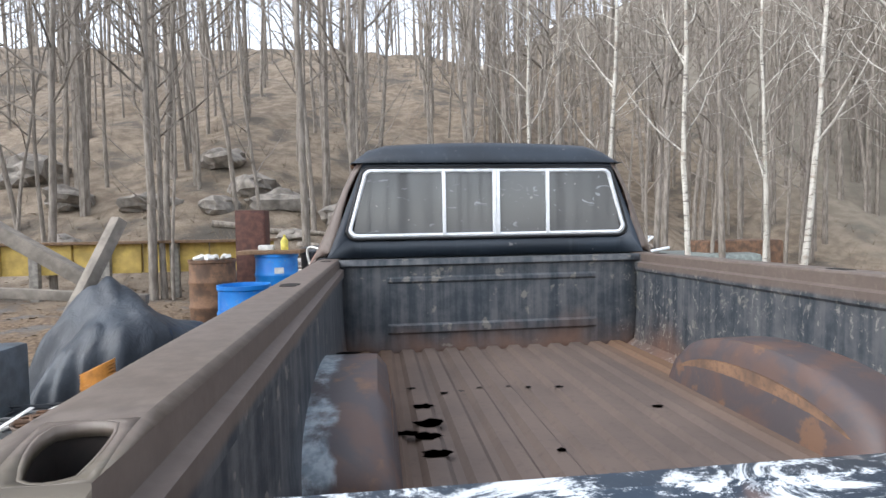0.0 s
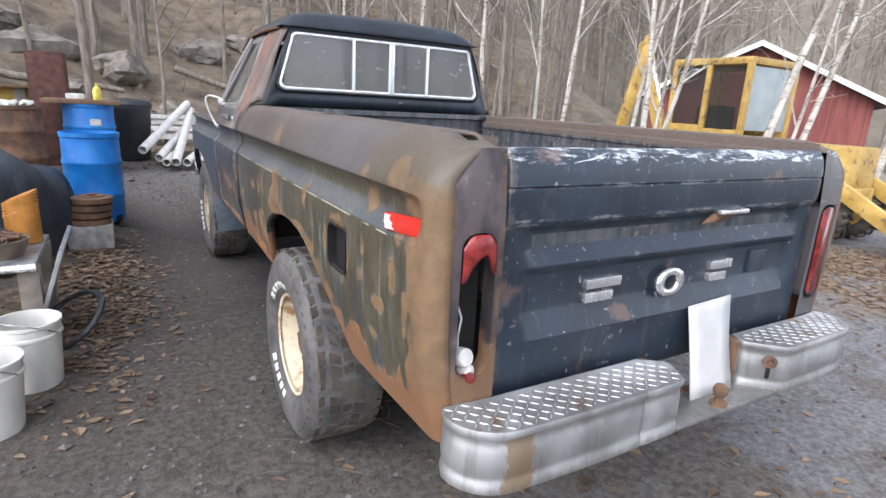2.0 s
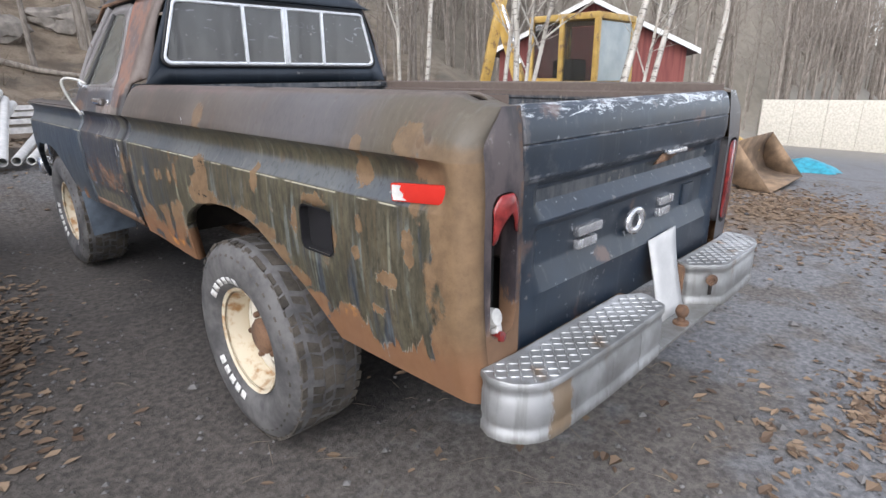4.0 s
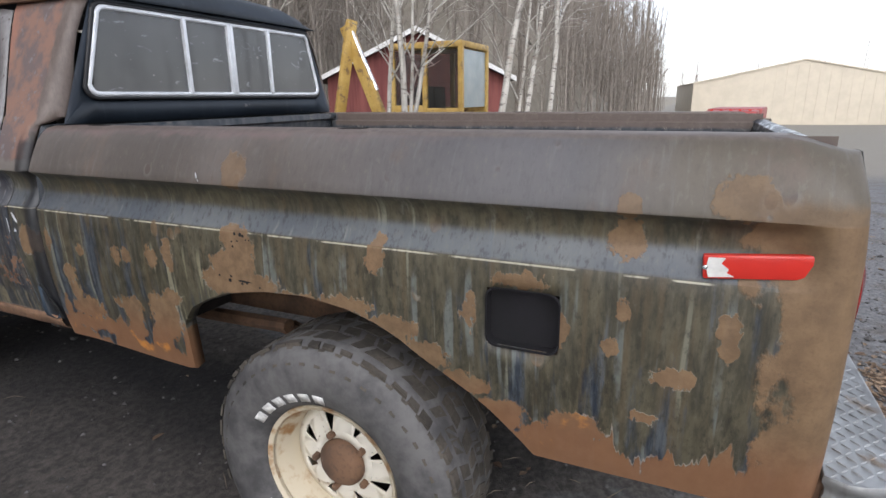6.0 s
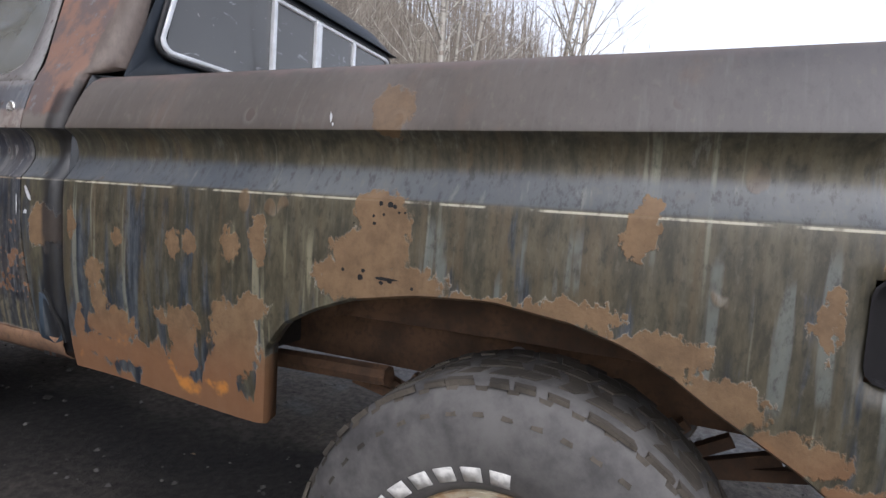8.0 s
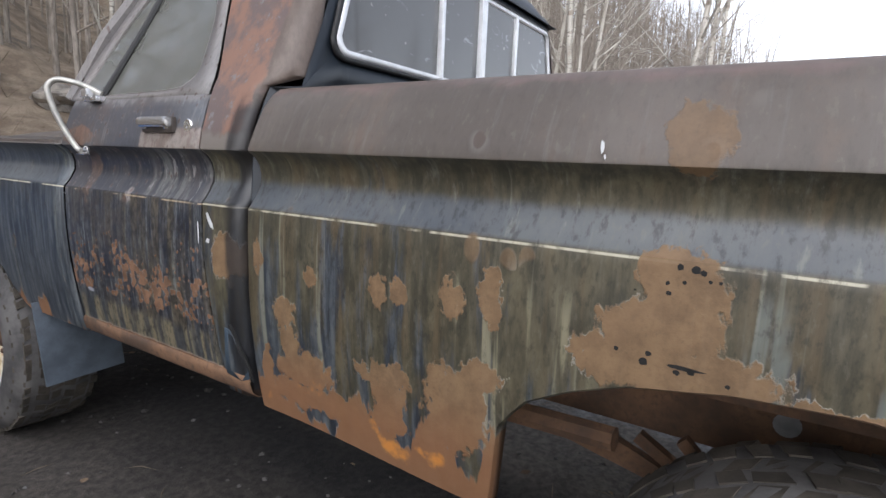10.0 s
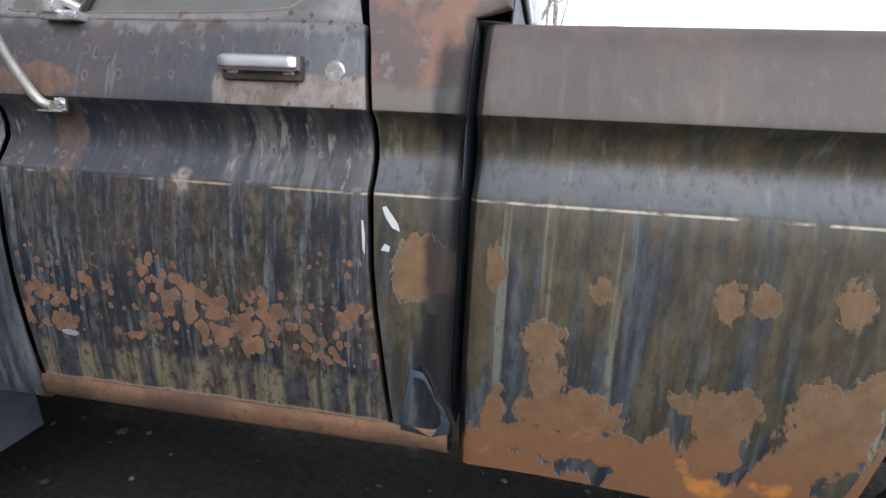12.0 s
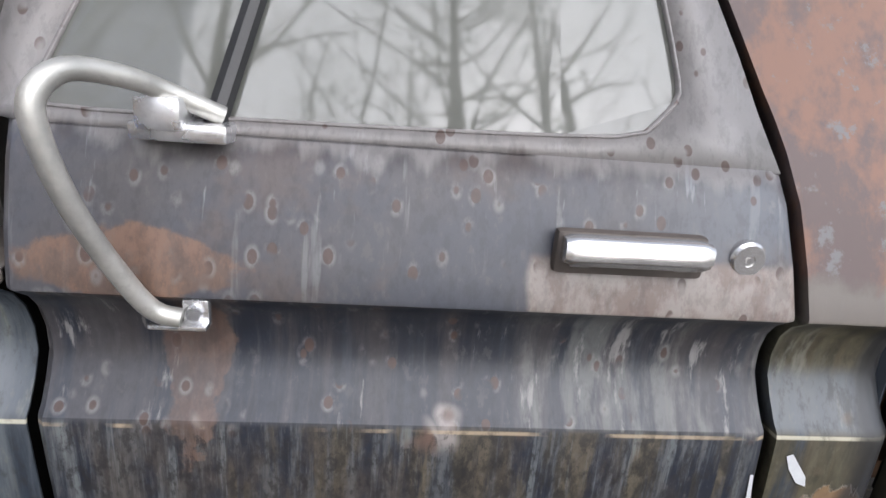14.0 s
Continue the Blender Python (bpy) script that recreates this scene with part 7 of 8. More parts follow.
for x0, x1, y0, y1, z1 in ((6.17, 6.24, 4.0, 4.698, 1.55), (6.17, 6.24, 4.702, 5.4, 1.60), (7.46, 7.53, 4.0, 5.4, 1.55)):
    bm = bmesh.new()
    box(bm, x0, x1, y0, y1, 1.12, z1, 0.015)
    panel = part("cab_side_panel", bm, YELLOW, digger, "yellow lower cab panel")
    if x0 < 7:
        bm = bmesh.new()
        box(bm, x0 - 0.004, x0 + 0.01, y0 + 0.15, y1 - 0.2, 1.20, z1 - 0.12, 0.003)
        part("lower_pane", bm, BLACK, panel, "small dark lower pane")
bm = bmesh.new()
box(bm, 6.55, 7.1, 4.7, 5.15, 1.15, 1.95, 0.06)
part("operator_seat", bm, BLACK, digger)
bm = bmesh.new()
box(bm, 6.42, 7.25, 2.35, 3.98, 0.78, 1.42, 0.06)
hood = part("engine_hood", bm, YELLOW, digger, "yellow engine hood")
for i in range(5):
    bm = bmesh.new()
    box(bm, 6.412, 6.424, 2.75 + i * 0.12, 2.81 + i * 0.12, 1.18, 1.28)
    part("name_bar", bm, BLACK, hood, "dark bar of faded lettering")
bm = bmesh.new()
box(bm, 6.45, 7.2, 2.3, 6.0, 0.5, 0.82, 0.03)
part("chassis", bm, YELLOW, digger)
for x in (6.28, 7.38):
    bm = bmesh.new()
    pts = [Vector(p) for p in ((x, 4.1, 1.25), (x, 3.4, 1.30), (x, 2.6, 0.95), (x - 0.05, 1.52, 0.36))]
    for a, b in zip(pts, pts[1:]):
        d = b - a
        m = Matrix.Translation((a + b) / 2) @ d.to_track_quat('Y', 'Z').to_matrix().to_4x4()
        box(bm, -0.05, 0.05, -d.length / 2 - 0.04, d.length / 2 + 0.04, -0.11, 0.11, 0.015, m)
    arm = part("loader_arm", bm, YELLOW, digger, "yellow loader arm")
    bm = bmesh.new()
    tube(bm, [(x + 0.02, 3.2, 0.75), (x + 0.02, 2.1, 0.72)], 0.035, 8)
    part("lift_cylinder", bm, CHROME, arm)
# bucket
bm = bmesh.new()
sec = [(1.36, 0.74), (1.46, 0.54), (1.46, 0.30), (1.38, 0.13), (1.20, 0.06), (0.80, 0.03)]
sheet(bm, [[(x, y, z + DG) for y, z in sec] for x in (5.85, 7.65)])
for x in (5.85, 7.65):
    bm.faces.new([bm.verts.new((x, y, z + DG)) for y, z in sec])
bmesh.ops.recalc_face_normals(bm, faces=bm.faces)
part("bucket", bm, DUSTY_RUST, digger, "dusty rust-brown open loader bucket", 30, 0.020)


def big_wheel(parent, x, y, z, r, w):
    bm = bmesh.new()
    m = Matrix.Translation((x, y, z)) @ Matrix.Rotation(radians(-90), 4, 'Y')
    lathe(bm, [(r * 0.55, w / 2 - 0.02), (r * 0.75, w / 2), (r * 0.95, w / 2 - 0.04), (r, w / 4), (r, -w / 4), (r * 0.95, -w / 2 + 0.04), (r * 0.75, -w / 2), (r * 0.55, -w / 2 + 0.02)], 40, m)
    for i in range(22):
        a = 2 * math.pi * i / 22
        for s in (-1, 1):
            mm = m @ Matrix.Rotation(a + s * 0.07, 4, 'Z') @ Matrix.Translation((r + 0.005, 0, s * w / 4)) @ Matrix.Rotation(s * 0.6, 4, 'X')
            box(bm, -0.02, 0.025, -0.025, 0.025, -w / 4, w / 4, 0, mm)
    bmesh.ops.recalc_face_normals(bm, faces=bm.faces)
    wh = part("tyre", bm, TREAD, parent, "large lugged tyre", 40)
    bm = bmesh.new()
    lathe(bm, [(r * 0.56, w / 2 - 0.03), (r * 0.5, w / 4), (r * 0.2, w / 4 + 0.02), (0.0, w / 4 + 0.02)], 24, m)
    part("rim", bm, YELLOW, wh)


for x in (6.35, 7.4):
    big_wheel(digger, x, 4.95, 0.66, 0.70, 0.42)
    big_wheel(digger, x + 0.05, 2.65, 0.40, 0.42, 0.28)
# boom and dipper
for nm, a, b, w, h in (("boom", (6.85, 5.9, 0.9), (6.95, 6.9, 3.2), 0.15, 0.26), ("dipper", (6.95, 6.75, 3.30), (6.55, 6.95, 1.25), 0.13, 0.22), ("boom_link", (6.85, 6.3, 2.1), (6.85, 6.0, 1.2), 0.10, 0.14)):
    a, b = Vector(a), Vector(b)
    d = b - a
    m = Matrix.Translation((a + b) / 2) @ d.to_track_quat('Y', 'Z').to_matrix().to_4x4()
    bm = bmesh.new()
    box(bm, -w / 2, w / 2, -d.length / 2, d.length / 2, -h / 2, h / 2, 0.03, m)
    part(nm, bm, YELLOW, digger)
bm = bmesh.new()
tube(bm, [(6.85, 6.15, 1.9), (6.92, 6.8, 3.2)], 0.045, 8)
part("ram", bm, CHROME, digger)

# ---- buildings ----
k = Kit("red_barn_siding", 0.8)
w_ = k.noise(1, (9, 9, 0.6), detail=4)
k.colour(k.mix(k.step(w_, 0.35, 0.65), (0.13, 0.032, 0.028), (0.20, 0.06, 0.048)))
BARN = k.mat
WHITE_PAINT = plain("weathered_white_paint", (0.66, 0.65, 0.62), 0.7, vary=0.2)
ROOFING = plain("dark_roofing", (0.10, 0.09, 0.085), 0.8)
shed = thing("shed", "weathered red board shed with white fascia boards", "shed")
SM = Matrix.Translation((14.6, 8.9, -0.5)) @ Matrix.Rotation(radians(-62), 4, 'Z')


def house(parent, m, half, deep, eave, peak, wall, roof, fascia, board, over=0.35):
    bm = bmesh.new()
    prof = [(-half, 0), (half, 0), (half, eave), (0, peak), (-half, eave)]
    a, b = [bm.verts.new(m @ Vector((x, 0, z))) for x, z in prof], [bm.verts.new(m @ Vector((x, deep, z))) for x, z in prof]
    bm.faces.new(a)
    bm.faces.new(b[::-1])
    for i in (0, 1, 4):
        j = (i + 1) % 5
        bm.faces.new((a[i], a[j], b[j], b[i]))
    bmesh.ops.recalc_face_normals(bm, faces=bm.faces)
    part("wall", bm, wall, parent)
    slope = (peak - eave) / half
    for s in (-1, 1):
        bm = bmesh.new()
        e = over
        o = [(s * (half + e), eave - e * slope + 0.03), (0, peak + 0.03), (0, peak + 0.13), (s * (half + e), eave - e * slope + 0.13)]
        a, b = [bm.verts.new(m @ Vector((x, -e, z))) for x, z in o], [bm.verts.new(m @ Vector((x, deep + e, z))) for x, z in o]
        bm.faces.new(a)
        bm.faces.new(b[::-1])
        for i in range(4):
            bm.faces.new((a[i], a[(i + 1) % 4], b[(i + 1) % 4], b[i]))
        bmesh.ops.recalc_face_normals(bm, faces=bm.faces)
        rf = part("roof", bm, roof, parent)
        bm = bmesh.new()
        o = [(s * (half + e), eave - e * slope), (0, peak), (0, peak + 0.15), (s * (half + e), eave - e * slope + 0.15)]
        a, b = [bm.verts.new(m @ Vector((x, -e - 0.03, z))) for x, z in o], [bm.verts.new(m @ Vector((x, -e - 0.005, z))) for x, z in o]
        bm.faces.new(a)
        bm.faces.new(b[::-1])
        for i in range(4):
            bm.faces.new((a[i], a[(i + 1) % 4], b[(i + 1) % 4], b[i]))
        bmesh.ops.recalc_face_normals(bm, faces=bm.faces)
        part("fascia_board", bm, fascia, rf)
    if board:
        n = int(2 * half / board)
        for i in range(1, n):
            x = -half + i * board
            h = eave + (peak - eave) * (1 - abs(x) / half)
            bm = bmesh.new()
            box(bm, x - 0.02, x + 0.02, -0.025, 0.004, 0.05, h - 0.05, 0, m)
            part("batten", bm, wall, parent)


house(shed, SM, 2.9, 7.0, 2.65, 4.05, BARN, ROOFING, WHITE_PAINT, 0.45)
bm = bmesh.new()
box(bm, -0.9, 0.9, -0.035, 0.01, 0, 2.1, 0.01, SM)
part("shed_door", bm, plain("dark_red_door", (0.10, 0.03, 0.026), 0.8), shed, "dark red double door")
BEIGE = plain("beige_metal_siding", (0.50, 0.44, 0.34), 0.6, vary=0.08, scale=1.0)
barn = thing("metal_building", "large plain beige metal building across the yard", "building")
house(barn, Matrix.Translation((68.0, -9.3, -1.8)) @ Matrix.Rotation(radians(-84), 4, 'Z'), 10.5, 24.0, 4.4, 6.6, BEIGE, BEIGE, BEIGE, 1.0, 0.1)
low_wall = thing("block_wall", "low pale concrete wall beyond the yard", "wall")
for i in range(7):
    bm = bmesh.new()
    f = i / 7
    m = Matrix.Translation((23.2 + 3.2 * f, 6.0 - 7.2 * f, -1.35)) @ Matrix.Rotation(radians(-66), 4, 'Z')
    box(bm, 0, 1.12, -0.2, 0.2, -0.3, 1.75, 0.02, m)
    part("block", bm, plain("pale_concrete", (0.46, 0.43, 0.36), 0.85, vary=0.2) if i == 0 else bpy.data.materials["pale_concrete"], low_wall)

# ---- red lorry across the yard ----
lorry = thing("dump_truck", "red dump truck parked across the yard", "truck")
LM = Matrix.Translation((28.6, -1.2, -1.72)) @ Matrix.Rotation(radians(82), 4, 'Z')
RED = plain("faded_red_paint", (0.30, 0.035, 0.03), 0.45, vary=0.25)
for nm, q, mat, bev in (("cab", (-1.1, 1.1, -0.2, 1.5, 1.0, 2.45, 0.12), RED, 1), ("hood", (-0.95, 0.95, 1.4, 2.6, 0.85, 1.55, 0.1), RED, 1), ("dump_body", (-1.2, 1.2, -5.0, -0.3, 1.1, 2.5, 0.05), RED, 1), ("grille", (-0.7, 0.7, 2.58, 2.64, 0.9, 1.45, 0.02), BLACK, 1),
                        ("front_bumper", (-1.15, 1.15, 2.6, 2.8, 0.5, 0.78, 0.03), BLACK, 1), ("windscreen", (-0.95, 0.95, 1.49, 1.53, 1.65, 2.3, 0.02), plain("pale_reflecting_glass", (0.30, 0.42, 0.46), 0.1), 1), ("chassis", (-0.5, 0.5, -5, 2.6, 0.5, 0.9, 0.02), BLACK, 1)):
    bm = bmesh.new()
    x0, x1, y0, y1, z0, z1, bv = q
    box(bm, x0, x1, y0, y1, z0, z1, bv, LM)
    part(nm, bm, mat, lorry)
for x in (-0.82, 0.82):
    bm = bmesh.new()
    lathe(bm, [(0.0, 0.03), (0.11, 0.03), (0.13, 0.0)], 16, LM @ Matrix.Translation((x, 2.6, 1.2)) @ Matrix.Rotation(radians(-90), 4, 'X'))
    part("headlamp", bm, WHITE_PLASTIC, lorry)
    bm = bmesh.new()
    tube(bm, [LM @ Vector((x * 1.35, 1.45, 2.2)), LM @ Vector((x * 1.65, 1.5, 2.15)), LM @ Vector((x * 1.65, 1.5, 1.6))], 0.03, 6)
    box(bm, x * 1.65 - 0.1, x * 1.65 + 0.1, 1.47, 1.53, 1.6, 2.1, 0.02, LM)
    part("side_mirror", bm, BLACK, lorry)
    for y in (1.9, -3.6):
        bm = bmesh.new()
        lathe(bm, [(0.0, 0.12), (0.28, 0.12), (0.48, 0.15), (0.5, 0.1), (0.5, -0.1), (0.48, -0.15), (0.0, -0.15)], 28, LM @ Matrix.Translation((x * 1.2, y, 0.5)) @ Matrix.Rotation(radians(90), 4, 'Y'))
        part("wheel", bm, BLACK, lorry)
for x in (-0.8, -0.4, 0, 0.4, 0.8):
    bm = bmesh.new()
    box(bm, x - 0.06, x + 0.06, 1.3, 1.42, 2.45, 2.51, 0.01, LM)
    part("roof_marker", bm, RED_LENS, lorry)

# ---- clutter beside the truck ----
k = Kit("blue_drum_plastic", 0.42)
a = k.noise(5, detail=6)
c = k.mix(k.step(a, 0.35, 0.65), (0.005, 0.13, 0.46), (0.012, 0.20, 0.58))
c = k.mix(k.mul(k.step(k.noise(25, detail=5), 0.6, 0.7), 0.35), c, (0.20, 0.24, 0.27))
k.colour(c)
BLUE = k.mat


def drum(name, x, y, mat, label, open_top, r=0.29, h=0.88, lift=0.0, notches=False):
    z = ground_z(x, y) - 0.01 + lift
    t = thing(name, label, "barrel", "barrels by the bank")
    bm = bmesh.new()
    prof = [(0.0, 0.02), (r * 0.93, 0.0), (r * 0.97, 0.02), (r * 0.98, h * 0.28), (r * 1.02, h * 0.30), (r * 1.02, h * 0.33), (r * 0.985, h * 0.35), (r * 0.985, h * 0.64), (r * 1.02, h * 0.66), (r * 1.02, h * 0.69), (r * 0.98, h * 0.71), (r * 0.97, h * 0.94), (r * 1.01, h * 0.955), (r * 1.01, h)]
    prof += [(r * 0.95, h), (r * 0.93, h * 0.9), (r * 0.9, 0.05), (0.0, 0.05)] if open_top else [(r * 0.96, h), (r * 0.95, h - 0.02), (0.0, h - 0.02)]
    lathe(bm, prof, 36, Matrix.Translation((x, y, z)))
    part("shell", bm, mat, t)
    if notches:
        for a in (-2.1, -1.6, -1.2, -0.7):
            bm = bmesh.new()
            m = Matrix.Translation((x, y, z)) @ Matrix.Rotation(a, 4, 'Z')
            box(bm, r * 0.95, r * 0.995, -0.035, 0.035, 0.0, 0.07, 0.01, m)
            part("cut_notch", bm, BLACK, t, "dark notch cut in the foot")
    return t, z


drum("blue_barrel", -1.90, 5.25, BLUE, "blue plastic barrel with its top cut off", True, r=0.25, h=0.86, notches=True)
t, z = drum("blue_barrel", -1.98, 7.5, BLUE, "blue plastic barrel holding up a brown board", False)
for a, zz in ((-1.9, 0.42), (-1.3, 0.62)):
    bm = bmesh.new()
    box(bm, 0.283, 0.297, -0.06, 0.06, zz, zz + 0.08, 0, Matrix.Translation((-1.98, 7.5, z)) @ Matrix.Rotation(a, 4, 'Z'))
    part("paper_label", bm, WHITE_PLASTIC, t, "small white paper label")
BROWN_WOOD = plain("brown_weathered_board", (0.17, 0.105, 0.06), 0.85, vary=0.35)
bm = bmesh.new()
box(bm, -2.45, -1.62, 7.2, 7.8, z + 0.88, z + 0.93, 0.008)
tagged(part("board", bm, BROWN_WOOD), "brown board lying on the blue barrel", "board")
bz = z + 0.93
bm = bmesh.new()
lathe(bm, [(0, 0), (0.05, 0), (0.052, 0.12), (0.03, 0.16), (0.018, 0.17), (0.018, 0.21), (0, 0.21)], 16, Matrix.Translation((-1.86, 7.45, bz)))
tagged(part("plastic_bottle", bm, plain("yellow_bottle_plastic", (0.62, 0.52, 0.08), 0.4)), "yellow plastic bottle standing on the board", "bottle")
bm = bmesh.new()
box(bm, -2.2, -2.0, 7.35, 7.55, bz, bz + 0.07, 0.02)
tagged(part("rag", bm, WHITE_PLASTIC), "crumpled pale rag on the board", "rag")
t, z = drum("rusty_drum", -2.72, 7.1, RUST, "brown rusted steel drum heaped with scraps", False)
bm = bmesh.new()
for i in range(9):
    m = Matrix.Translation((-2.72 + tr.uniform(-0.17, 0.17), 7.1 + tr.uniform(-0.17, 0.17), z + 0.89)) @ Euler((tr.uniform(-0.4, 0.4), tr.uniform(-0.4, 0.4), tr.uniform(0, 3))).to_matrix().to_4x4()
    box(bm, -0.07, 0.07, -0.04, 0.04, -0.02, 0.03, 0.01, m)
tagged(part("scrap_heap", bm, WHITE_PLASTIC), "pale scraps heaped on the drum", "scrap")
# rusty steel cabinet behind the drums
cz = ground_z(-2.4, 8.0)
cab = thing("steel_cabinet", "dark red-brown rusted steel cabinet behind the drums", "cabinet")
bm = bmesh.new()
box(bm, -2.62, -2.2, 7.9, 8.25, cz, 1.86, 0.008)
part("body", bm, plain("dark_rusted_sheet", (0.085, 0.035, 0.026), 0.8, vary=0.4), cab)
bm = bmesh.new()
box(bm, -2.60, -2.22, 7.885, 7.898, cz + 0.1, 1.83, 0.004)
part("door", bm, plain("dark_rusted_door", (0.10, 0.042, 0.03), 0.8, vary=0.4), cab)
# wheeled waste bin
DARK_PLASTIC = plain("dark_grey_plastic", (0.022, 0.025, 0.03), 0.5)
cx, cy = -1.5, 8.4
cz = ground_z(cx, cy)
binn = thing("waste_bin", "dark grey plastic waste bin with a lid", "bin")
bm = bmesh.new()
lathe(bm, [(0.0, 0.01), (0.22, 0.0), (0.235, 0.03), (0.275, 0.72), (0.29, 0.74), (0.29, 0.78), (0.0, 0.78)], 32, Matrix.Translation((cx, cy, cz)))
part("body", bm, DARK_PLASTIC, binn)
bm = bmesh.new()
lathe(bm, [(0.30, 0.76), (0.305, 0.80), (0.27, 0.85), (0.12, 0.88), (0.0, 0.885)], 32, Matrix.Translation((cx, cy, cz)))
part("lid", bm, DARK_PLASTIC, binn, "domed dark lid")
for s in (-1, 1):
    bm = bmesh.new()
    tube(bm, [(cx + s * 0.29, cy - 0.06, cz + 0.72), (cx + s * 0.34, cy - 0.04, cz + 0.70), (cx + s * 0.34, cy + 0.04, cz + 0.70), (cx + s * 0.29, cy + 0.06, cz + 0.72)], 0.012, 6)
    part("handle", bm, DARK_PLASTIC, binn)
# white pipes
PVC = plain("white_pipe_plastic", (0.68, 0.67, 0.64), 0.4, vary=0.15)
for i, (a, b, r) in enumerate((((-1.12, 8.1, 0.62), (-0.35, 9.9, 1.22), 0.06), ((-0.92, 8.2, 0.50), (-0.2, 10.0, 1.05), 0.055), ((-0.72, 8.0, 0.46), (-0.3, 9.9, 1.12), 0.06), ((-0.58, 8.0, 0.46), (0.0, 9.8, 0.62), 0.055), ((-0.45, 7.9, 0.46), (0.15, 9.7, 0.58), 0.05), ((-0.85, 7.9, 0.47), (-0.45, 9.8, 0.60), 0.05))):
    bm = bmesh.new()
    a, b = Vector(a) + Vector((-0.28, -0.55, 0.03)), Vector(b) + Vector((-0.28, -0.55, 0.03))
    m = Matrix.Translation(a) @ (b - a).to_track_quat('Z', 'Y').to_matrix().to_4x4()
    L = (b - a).length
    lathe(bm, [(r * 0.86, 0), (r, 0), (r, L), (r * 0.86, L)], 20, m, close=True)
    tagged(part("plastic_pipe", bm, PVC, None, "", 30), "white plastic pipe in a leaning heap on the ground", "pipe", "white pipes")
# pale boards and frames stacked at the foot of the hill
for i, (x0, x1, y, z0, z1) in enumerate(((-2.6, 0.2, 10.2, 0.95, 1.02), (-2.2, 0.5, 10.35, 1.06, 1.13), (-2.7, 0.0, 10.3, 1.16, 1.22), (-1.0, 0.6, 10.25, 0.80, 0.90), (-3.0, -0.8, 10.4, 0.80, 0.88))):
    bm = bmesh.new()
    box(bm, x0, x1, y - 0.12, y + 0.12, z0 - 0.2, z1 - 0.2, 0.006, Matrix.Rotation(radians(0.6 * (i - 2)), 4, 'Z'))
    tagged(part("timber_plank", bm, WHITE_PAINT), "pale painted plank in a stack below the slope", "plank", "stacked planks")
bm = bmesh.new()
for x in (-2.4, -1.2, 0.1):
    box(bm, x - 0.1, x + 0.1, 10.1, 10.5, 0.3, 0.62, 0.01)
tagged(part("block_stack", bm, plain("grey_concrete", (0.28, 0.27, 0.26), 0.9)), "grey concrete blocks carrying the planks", "block")
# yellow barrier at the edge of the wood
barrier = thing("yellow_barrier", "long faded yellow timber barrier with posts", "barrier")
FADED_YELLOW = plain("faded_yellow_paint", (0.52, 0.37, 0.10), 0.75, vary=0.3, scale=5)
for i in range(5):
    x0 = -7.6 + i * 1.05
    bm = bmesh.new()
    box(bm, x0, x0 + 1.04, 9.15 + 0.05 * i, 9.23 + 0.05 * i, 0.90, 1.38, 0.01)
    part("panel", bm, FADED_YELLOW, barrier)
    bm = bmesh.new()
    box(bm, x0 + 0.45, x0 + 0.59, 9.05 + 0.05 * i, 9.148 + 0.05 * i, ground_z(x0, 9.1) - 0.05, 1.40, 0.01)
    part("post", bm, plain("grey_weathered_post", (0.25, 0.23, 0.20), 0.9) if i == 0 else bpy.data.materials["grey_weathered_post"], barrier)
bm = bmesh.new()
box(bm, -7.7, -2.3, 9.08, 9.45, 1.383, 1.43, 0.01)
part("cap_rail", bm, BROWN_WOOD, barrier)
# crossed timbers
GREY_WOOD = plain("grey_weathered_timber", (0.23, 0.20, 0.165), 0.9, vary=0.35, scale=8)
for a, b, w in (((-5.2, 5.3, 2.3), (-2.85, 5.15, 0.85), 0.13), ((-3.10, 4.35, 0.75), (-2.85, 4.85, 1.68), 0.10), ((-4.6, 5.0, 1.1), (-2.7, 5.0, 0.95), 0.09)):
    a, b = Vector(a), Vector(b)
    d = b - a
    bm = bmesh.new()
    box(bm, -w / 2, w / 2, -d.length / 2, d.length / 2, -w / 2, w / 2, 0.008, Matrix.Translation((a + b) / 2) @ d.to_track_quat('Y', 'Z').to_matrix().to_4x4())
    tagged(part("timber_beam", bm, GREY_WOOD), "grey weathered timber beam leaning on the junk heap", "beam", "leaning beams")
